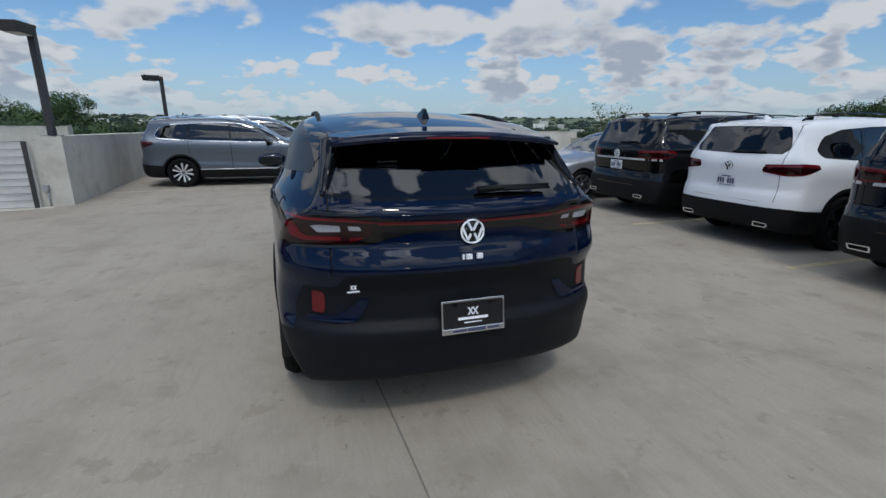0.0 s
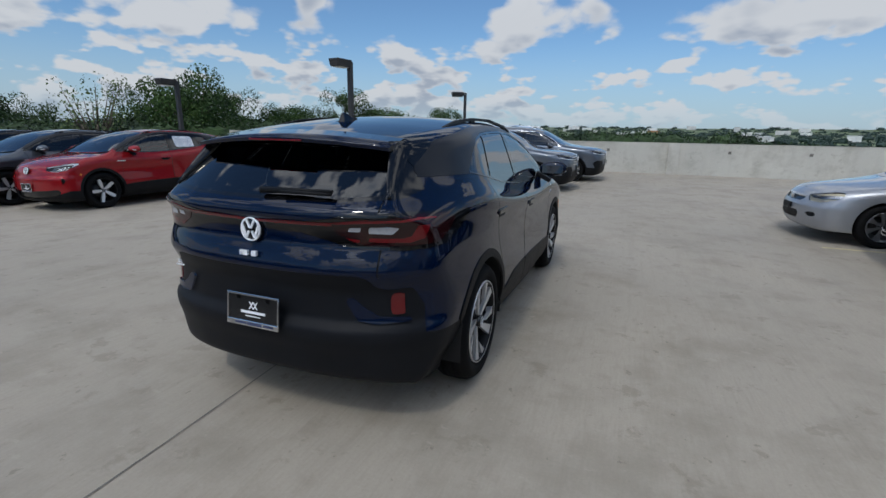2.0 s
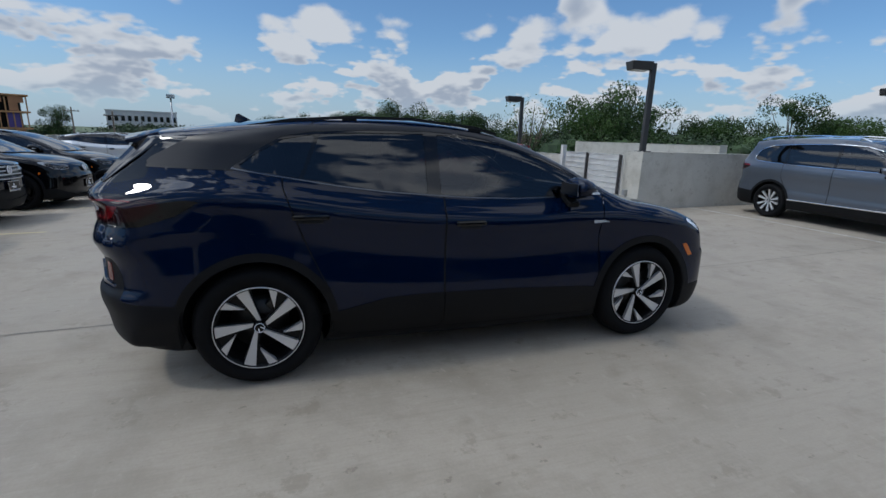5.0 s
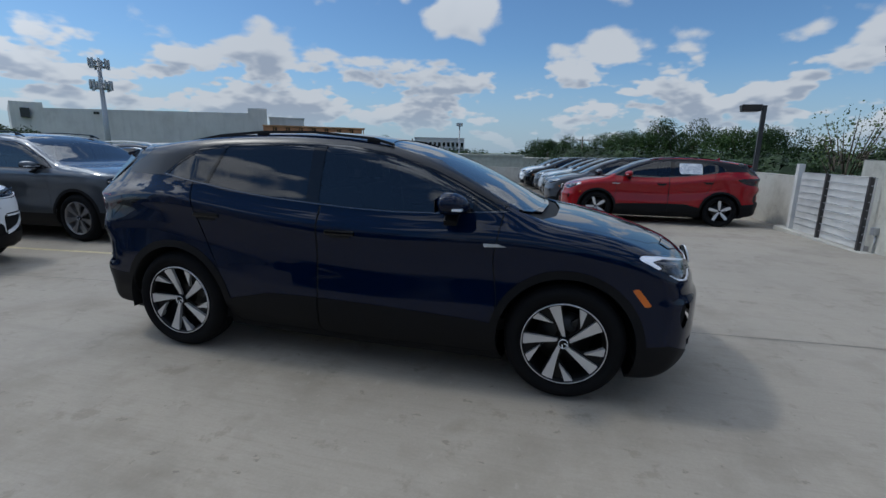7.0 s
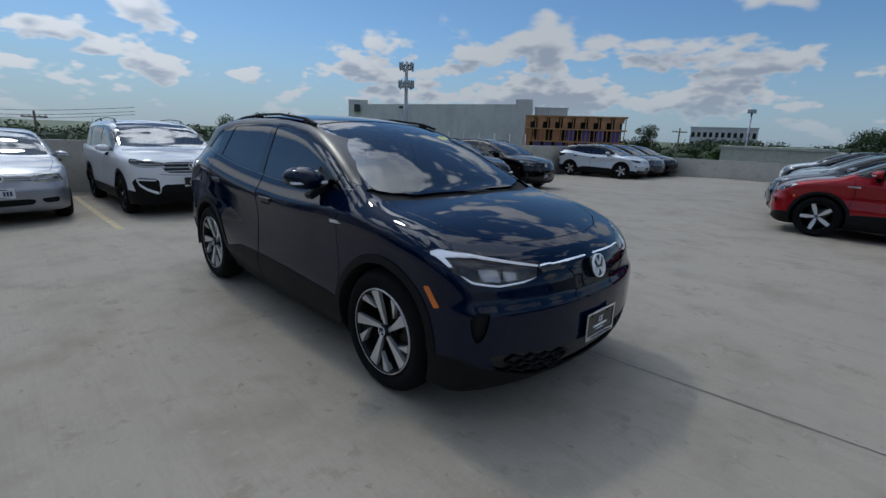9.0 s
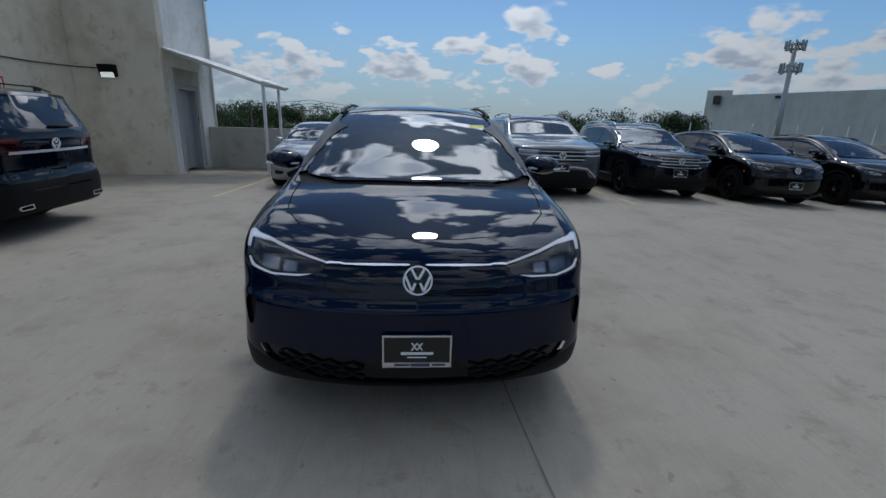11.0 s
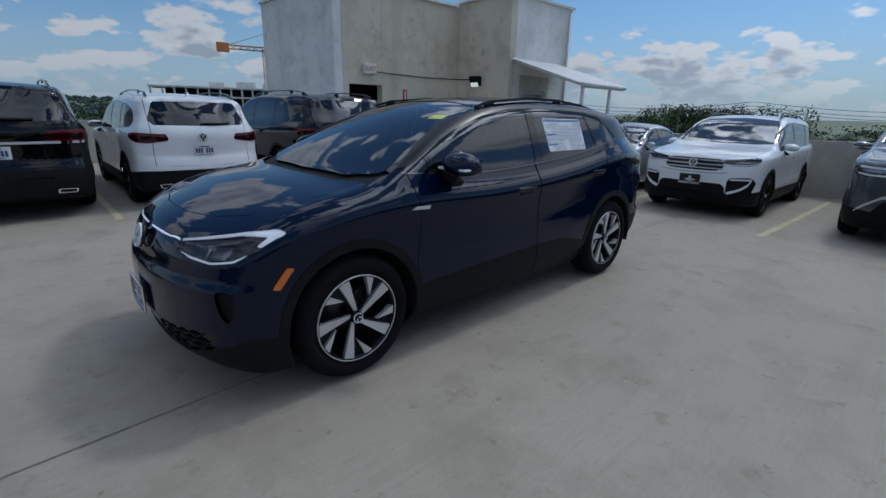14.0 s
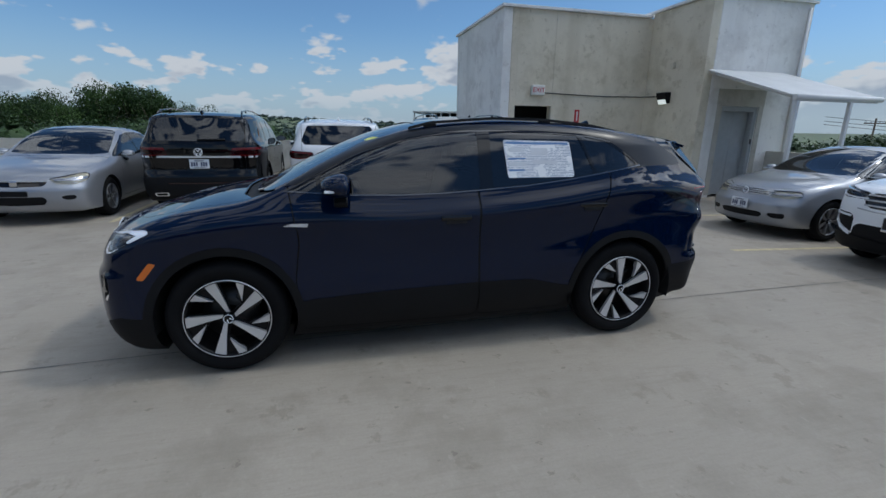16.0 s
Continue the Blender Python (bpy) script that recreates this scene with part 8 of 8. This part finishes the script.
def belt(az0, az1, d0, d1, top0, top1, count, leaf, which=0):
    for _ in range(count):
        az, d = rng.uniform(az0, az1), rng.uniform(d0, d1)
        x, y = polar(az, d)
        high = 1.5 + math.tan(radians(rng.uniform(top0, top1))) * d
        r = rng.uniform(2.4, 4.4) * (d / 60) ** 0.4
        for lift in (0.0, 1.1):
            c = (x + rng.normal() * r * 0.4, y + rng.normal() * r * 0.4, high - r - lift * r)
            belts[which].append(leaf_quads(rng, c, r * (1 + 0.35 * lift), int(leaf * 2.9), 0.18 * (d / 60) ** 0.8, 0.75))
            belts[which].append(core_quads(rng, c, r * (1 + 0.35 * lift), 0.75))
belt(-88, -58, 60, 95, 0.7, 2.0, 115, 110)
belt(-108, -86, 130, 200, -0.2, 1.1, 60, 90)
belt(-60, -25, 55, 85, 0.9, 2.4, 170, 120)
belt(-64, -25, 26, 36, -6.0, -1.5, 55, 110)
belt(-82, -64, 40, 50, -5.0, -1.3, 40, 110)
belt(-28, 14, 50, 90, 0.5, 1.9, 200, 100)
belt(-26, 60, 40, 60, -5, -1.2, 110, 100)
belt(10, 58, 90, 200, -0.4, 0.7, 110, 90)
belt(56, 82, 50, 75, 0.0, 1.6, 70, 110)
belt(82, 100, 90, 160, -0.6, 0.6, 40, 90)
belt(-132, -108, 200, 300, -0.4, 0.6, 60, 80)
belt(126, 176, 60, 100, -0.8, 0.8, 150, 100)
belt(-184, -148, 60, 110, -0.6, 0.8, 120, 100)
tagged(crown_mesh("woodland", np.concatenate(belts[0]), LEAF_FAR), "dense green woodland beyond the parapet", "woodland", kind="stuff")
# far hills with scattered trees; their leaf colour carries the haze of distance
for _ in range(2600):
    az, d = rng.uniform(-75, 105), rng.uniform(300, 1600)
    x, y = polar(az, d)
    r = rng.uniform(6, 15)
    belts[1].append(leaf_quads(rng, (x, y, land(x, y) + r * 0.1), r, 34, 2.2, 0.45))
    belts[1].append(core_quads(rng, (x, y, land(x, y) + r * 0.1), r, 0.45))
tagged(crown_mesh("far_wood", np.concatenate(belts[1]), LEAF_HAZE_TINT), "far woods on low hills, haze put into their leaf colour", "woodland", kind="stuff")


def block(name, az, dist, wide, deep, z0, z1, material, text, turn=None, windows=None, category="building"):
    """A plain building, its middle at that bearing; windows: (columns, rows, from height, to height)."""
    x, y = polar(az, dist)
    b = empty(name, text, category)
    part("wall", box_bm(-wide / 2, wide / 2, -deep / 2, deep / 2, z0, z1), material, b)
    part("roof", box_bm(-wide / 2 - 0.2, wide / 2 + 0.2, -deep / 2 - 0.2, deep / 2 + 0.2, z1, z1 + 0.4), material, b)
    if windows:
        c, r, h0, h1 = windows
        for i in range(c):
            for j in range(r):
                xx = -wide / 2 + wide * (i + 0.5) / c
                zz = h0 + (h1 - h0) * (j + 0.5) / r
                part("window", box_bm(xx - wide / c * 0.28, xx + wide / c * 0.28, -deep / 2 - 0.06, -deep / 2 + 0.02, zz - (h1 - h0) / r * 0.26, zz + (h1 - h0) / r * 0.26), GLOSS_BLACK, b)
    b.matrix_basis = pose(x, y, 0, 0, 0, -az if turn is None else turn)
    return b


# long concrete building with stepped ends
big = empty("concrete_building", "long windowless concrete building with a raised corner", "building")
def seg_wall(az0, az1, d0, d1, el0, el1, nm):
    a, b = polar(az0, d0), polar(az1, d1)
    za, zb = 1.5 + math.tan(radians(el0)) * d0, 1.5 + math.tan(radians(el1)) * d1
    bm = bmesh.new()
    out = 1.25
    q = [bm.verts.new(p) for p in ((*a, LAND), (*b, LAND), (*b, zb), (*a, za), (a[0] * out, a[1] * out, LAND), (b[0] * out, b[1] * out, LAND), (b[0] * out, b[1] * out, zb), (a[0] * out, a[1] * out, za))]
    for f in ((0, 1, 2, 3), (1, 5, 6, 2), (5, 4, 7, 6), (4, 0, 3, 7), (3, 2, 6, 7)):
        bm.faces.new([q[k] for k in f])
    bmesh.ops.recalc_face_normals(bm, faces=bm.faces)
    return part(nm, bm, FAR_WALL, big)
seg_wall(-146.9, -144.6, 176, 171, 3.6, 3.62, "corner_block")
seg_wall(-144.6, -126.6, 171, 152, 3.15, 3.75, "wall")
seg_wall(-126.6, -124.6, 151, 150, 4.3, 4.35, "end_block")
for az, el, h in ((-145.9, 2.2, 2.6), (-140.5, 2.7, 0.7)):
    x, y = polar(az, 173.5 if az < -143 else 166)
    z = 1.5 + math.tan(radians(el)) * 173.0
    part("window", box_bm(-1.0, 1.0, -1.4, 1.0, z, z + h, 0, pose(x, y, 0, 0, 0, -az)), GLOSS_BLACK, big)
fen = empty("mesh_fence", "thin steel fence posts before the concrete building", "fence")
for j in range(12):
    x, y = polar(-146 + j * 2.0, 46)
    part("post", tube_bm((x, y, LAND), (x, y, 1.5 + math.tan(radians(0.3)) * 46), 0.06, seg=6), GALV, fen)

# telephone mast
mast = empty("phone_mast", "steel phone mast with two rings of aerials", "mast")
mx, my = polar(-140.0, 150)
mt = 1.5 + math.tan(radians(8.05)) * 150
part("pole", tube_bm((mx, my, LAND), (mx, my, mt), 0.85, 0.45, 10), GALV, mast)
for z, n, wide in ((mt - 1.3, 9, 2.1), (mt - 6.6, 12, 2.3)):
    for j in range(n):
        a = 2 * math.pi * j / n + 0.2
        part("aerial", box_bm(-0.24, 0.24, -0.2, 0.2, z - 1.3 + 0.3 * (j % 3), z + 1.3, 0.05, pose(mx + wide * math.cos(a), my + wide * math.sin(a), 0, 0, 0, math.degrees(a))), GALV, mast)
    bm = bmesh.new()
    for h in (-0.7, 0.4):
        for j in range(n):
            a, b = 2 * math.pi * j / n, 2 * math.pi * (j + 1) / n
            add_tube(bm, (mx + wide * 0.9 * math.cos(a), my + wide * 0.9 * math.sin(a), z + h), (mx + wide * 0.9 * math.cos(b), my + wide * 0.9 * math.sin(b), z + h), 0.13, seg=5)
        for j in range(3):
            a = 2 * math.pi * j / 3
            add_tube(bm, (mx, my, z + h), (mx + wide * 0.9 * math.cos(a), my + wide * 0.9 * math.sin(a), z + h), 0.14, seg=5)
    part("ring", bm, GALV, mast, "steel aerial ring")

# timber building under construction, purple sheathing below
WOOD = plain("raw_timber", (0.45, 0.24, 0.11), 0.8, vary=0.2, scale=0.6)
PURPLE = plain("purple_sheathing", (0.12, 0.09, 0.33), 0.7, vary=0.15, scale=0.3)
site = empty("timber_site", "timber building under construction with purple sheathing", "building")
sx, sy = polar(-119.3, 120)
def site_part(nm, x0, x1, y0, y1, z0, z1, mt):
    part(nm, box_bm(x0, x1, y0, y1, z0, z1, 0, pose(sx, sy, 0, 0, 0, 119.3)), mt, site)
top = 1.5 + math.tan(radians(2.6)) * 120
PLY = plain("orange_plywood", (0.42, 0.2, 0.1), 0.8, vary=0.25, scale=0.5)
for j in range(4):
    site_part("floor", -12.4, 12.4, -0.5, 14, top - 0.35 - j * 3.1, top - 0.05 - j * 3.1, WOOD)
# near-black block added to paint the shade between the open floors
site_part("shade_core", -11.5, 11.5, 3.5, 13, LAND, top - 0.5, INDOOR_SHADE)
for j in range(8):
    x0 = -12.3 + j * 3.1
    site_part("panel", x0, x0 + 2.2, -0.3, -0.1, top - 1.6, top - 0.4, PLY)
    site_part("panel", x0, x0 + 1.3, -0.3, -0.1, top - 3.1, top - 1.6, PLY)
    site_part("stud", x0 + 2.5, x0 + 2.7, -0.3, 0.0, top - 3.1, top - 0.4, WOOD)
for j in range(25):
    site_part("stud", -12.2 + j, -12.02 + j, -0.3, 0.0, top - 6.2, top - 3.45, WOOD)
for j in range(7):
    site_part("sheathing", -12.4 + j * 3.55, -10.5 + j * 3.55, 0.1, 0.3, top - 6.2, top - 3.5, PURPLE if j > 2 else PLY)
for j in range(9):
    site_part("sheathing", -12.4 + j * 2.78, -10.9 + j * 2.78, -0.3, -0.1, top - 9.3, top - 6.55, PURPLE if j % 4 else PLY)
    site_part("sill_panel", -10.9 + j * 2.78, -9.62 + j * 2.78, -0.3, -0.1, top - 9.3, top - 8.3, PURPLE)
site_part("scaffold", -12.6, 4.0, -1.6, -1.4, top - 6.5, top - 6.2, WOOD)
for j in range(7):
    site_part("scaffold_post", -12.5 + j * 2.7, -12.35 + j * 2.7, -1.6, -1.45, LAND, top - 5.4, WOOD)
block("office_block", -122.4, 170, 11, 12, LAND, 1.5 + math.tan(radians(3.2)) * 170, FAR_WALL, "pale office block behind the timber building", windows=(7, 3, 2, 9))
block("hotel", -104.2, 210, 22, 12, LAND, 1.5 + math.tan(radians(1.5)) * 210, FAR_WALL, "pale four-storey hotel with rows of windows", windows=(11, 4, -8, 6.3))
block("low_shop", -98.3, 95, 15, 14, LAND, 1.5 + math.tan(radians(-0.45)) * 95, WALL, "low flat-roofed shop building")
block("low_depot", -91, 120, 40, 14, LAND, 1.5 + math.tan(radians(-0.7)) * 120, WALL, "low flat-roofed depot building")
m2 = empty("far_mast", "slender far lamp mast", "mast")
x, y = polar(-101.7, 150)
part("pole", tube_bm((x, y, LAND), (x, y, 1.5 + math.tan(radians(3.3)) * 150), 0.3, 0.2, 8), GALV, m2)
part("head", box_bm(x - 0.9, x + 0.9, y - 0.9, y + 0.9, 9.6, 10.6, 0.1), GALV, m2)
for az, d, el in ((-107.5, 90, 1.5), (-110.5, 110, 1.7), (-86.5, 95, 2.1), (160.6, 60, 1.3), (166.5, 62, 1.0), (-178, 70, 0.8), (148, 90, 1.4)):
    u = empty("utility_pole", "wooden utility pole with a cross arm", "utility pole", "utility poles")
    x, y = polar(az, d)
    z = 1.5 + math.tan(radians(el)) * d
    part("pole", tube_bm((x, y, LAND), (x, y, z), 0.17, 0.12, 8), BARK, u)
    part("cross_arm", box_bm(-1.3, 1.3, -0.07, 0.07, z - 0.75, z - 0.6, 0, pose(x, y, 0, 0, 0, 20 - az)), BARK, u)
    for j in (-1.1, -0.5, 0.5, 1.1):
        part("insulator", tube_bm((x + j * math.cos(radians(20 - az)), y + j * math.sin(radians(20 - az)), z - 0.6), (x + j * math.cos(radians(20 - az)), y + j * math.sin(radians(20 - az)), z - 0.4), 0.06, seg=6), GALV, u)
for h in (0.0, 0.35, 0.8):
    wire, ends = bmesh.new(), []
    for j in range(25):
        t = j / 24
        x, y = polar(145 + 45 * t, 60 + 6 * abs(t - 0.5))
        z = 1.5 + 60 * math.tan(radians(0.9)) + h - 0.9 * math.sin(math.pi * ((t * 2) % 1))
        ends.append([wire.verts.new((x, y, z + 0.025)), wire.verts.new((x * 1.0004, y * 1.0004, z - 0.02)), wire.verts.new((x * 0.9996, y * 0.9996, z - 0.02))])
    for one, two in zip(ends, ends[1:]):
        for k in range(3):
            wire.faces.new((one[k], one[(k + 1) % 3], two[(k + 1) % 3], two[k]))
    tagged(part("overhead_wire", wire, CABLE), "thin overhead wire between the utility poles", "wire", "overhead wires")

# tower crane and the frame building beside it
crane = empty("tower_crane", "orange tower crane over a building site", "crane")
ORANGE = plain("crane_orange", (0.55, 0.2, 0.06), 0.6, vary=0.1)
cx, cy = polar(112.3, 150)
def lattice(bm, a, b, w, n):
    a, b = Vector(a), Vector(b)
    d = (b - a).normalized()
    s = d.cross(Vector((0, 0, 1))) if abs(d.z) < 0.9 else Vector((1, 0, 0))
    s.normalize()
    t = d.cross(s)
    cs = [s * w + t * w, s * w - t * w, -s * w - t * w, -s * w + t * w]
    for c in cs:
        add_tube(bm, a + c, b + c, 0.12, seg=4)
    for j in range(n):
        p, q = a + (b - a) * j / n, a + (b - a) * (j + 1) / n
        for c, e in zip(cs, cs[1:] + cs[:1]):
            add_tube(bm, p + c, q + e, 0.07, seg=4)
ct = 1.5 + math.tan(radians(7.6)) * 150
jib = ct - 4.2
bm = bmesh.new()
lattice(bm, (cx, cy, LAND), (cx, cy, jib), 0.8, 16)
part("mast", bm, ORANGE, crane)
bm = bmesh.new()
add_tube(bm, (cx, cy, jib), (cx, cy, ct), 0.5, 0.15, 6)
part("peak", bm, ORANGE, crane)
ca, sa = math.cos(radians(-112.3 + 8)), math.sin(radians(-112.3 + 8))
tip, tail_ = (cx + 30 * ca, cy + 30 * sa, jib + 0.3), (cx - 11.5 * ca, cy - 11.5 * sa, jib)
bm = bmesh.new()
lattice(bm, (cx, cy, jib), tip, 0.5, 18)
lattice(bm, (cx, cy, jib), tail_, 0.5, 6)
part("jib", bm, ORANGE, crane)
bm = bmesh.new()
add_tube(bm, (cx, cy, ct), (cx + 20 * ca, cy + 20 * sa, jib + 0.6), 0.06, seg=4)
add_tube(bm, (cx, cy, ct), tail_, 0.06, seg=4)
part("stay", bm, CABLE, crane)
part("counterweight", box_bm(-1.6, 1.6, -0.7, 0.7, -1.4, 1.0, 0.05, pose(*tail_, 0, 0, -104)), ORANGE, crane)
frame_b = empty("unfinished_building", "concrete building frame under construction", "building")
fx, fy = polar(107.8, 130)
ft = 1.5 + math.tan(radians(1.9)) * 130
def fb(nm, x0, x1, y0, y1, z0, z1, mt):
    part(nm, box_bm(x0, x1, y0, y1, z0, z1, 0, pose(fx, fy, 0, 0, 0, -107.8)), mt, frame_b)
for j in range(4):
    fb("slab", -17, 17, -1, 13, ft - 0.4 - j * 2.2, ft - j * 2.2, FAR_WALL)
for j in range(14):
    for k in range(3):
        fb("column", -16.8 + j * 2.5, -16.4 + j * 2.5, -0.8, -0.4, ft - 2.2 - k * 2.2, ft - 0.4 - k * 2.2, FAR_WALL)
# shade behind the columns, painted as an added near-black block
fb("shade_core", -14, 15, 5, 12, LAND, ft - 0.5, INDOOR_SHADE)
for x0, x1, h in ((-4, -0.5, 1.2), (2.5, 7, 1.5), (9, 16, 1.3)):
    fb("roof_house", x0, x1, 3, 8, ft, ft + h, FAR_WALL)
# small pale roofs on the far hills
for j in range(46):
    az, d = rng.uniform(-28, 48), rng.uniform(500, 1500)
    x, y = polar(az, d)
    w, h = rng.uniform(8, 30), rng.uniform(5, 12)
    z = land(x, y)
    hb = empty("far_building", "small pale far building on the hills", "building", "far buildings")
    part("wall", box_bm(-w / 2, w / 2, -5, 5, z - 8, z + h, 0, pose(x, y, 0, 0, 0, -az)), (FAR_WALL, TOWER_PALE, WOOD)[j % 3] if j % 7 == 0 else (FAR_WALL, TOWER_PALE)[j % 2], hb)
    part("roof", box_bm(-w / 2 - 0.5, w / 2 + 0.5, -5.5, 5.5, z + h, z + h + 1, 0, pose(x, y, 0, 0, 0, -az)), TOWER_PALE, hb)
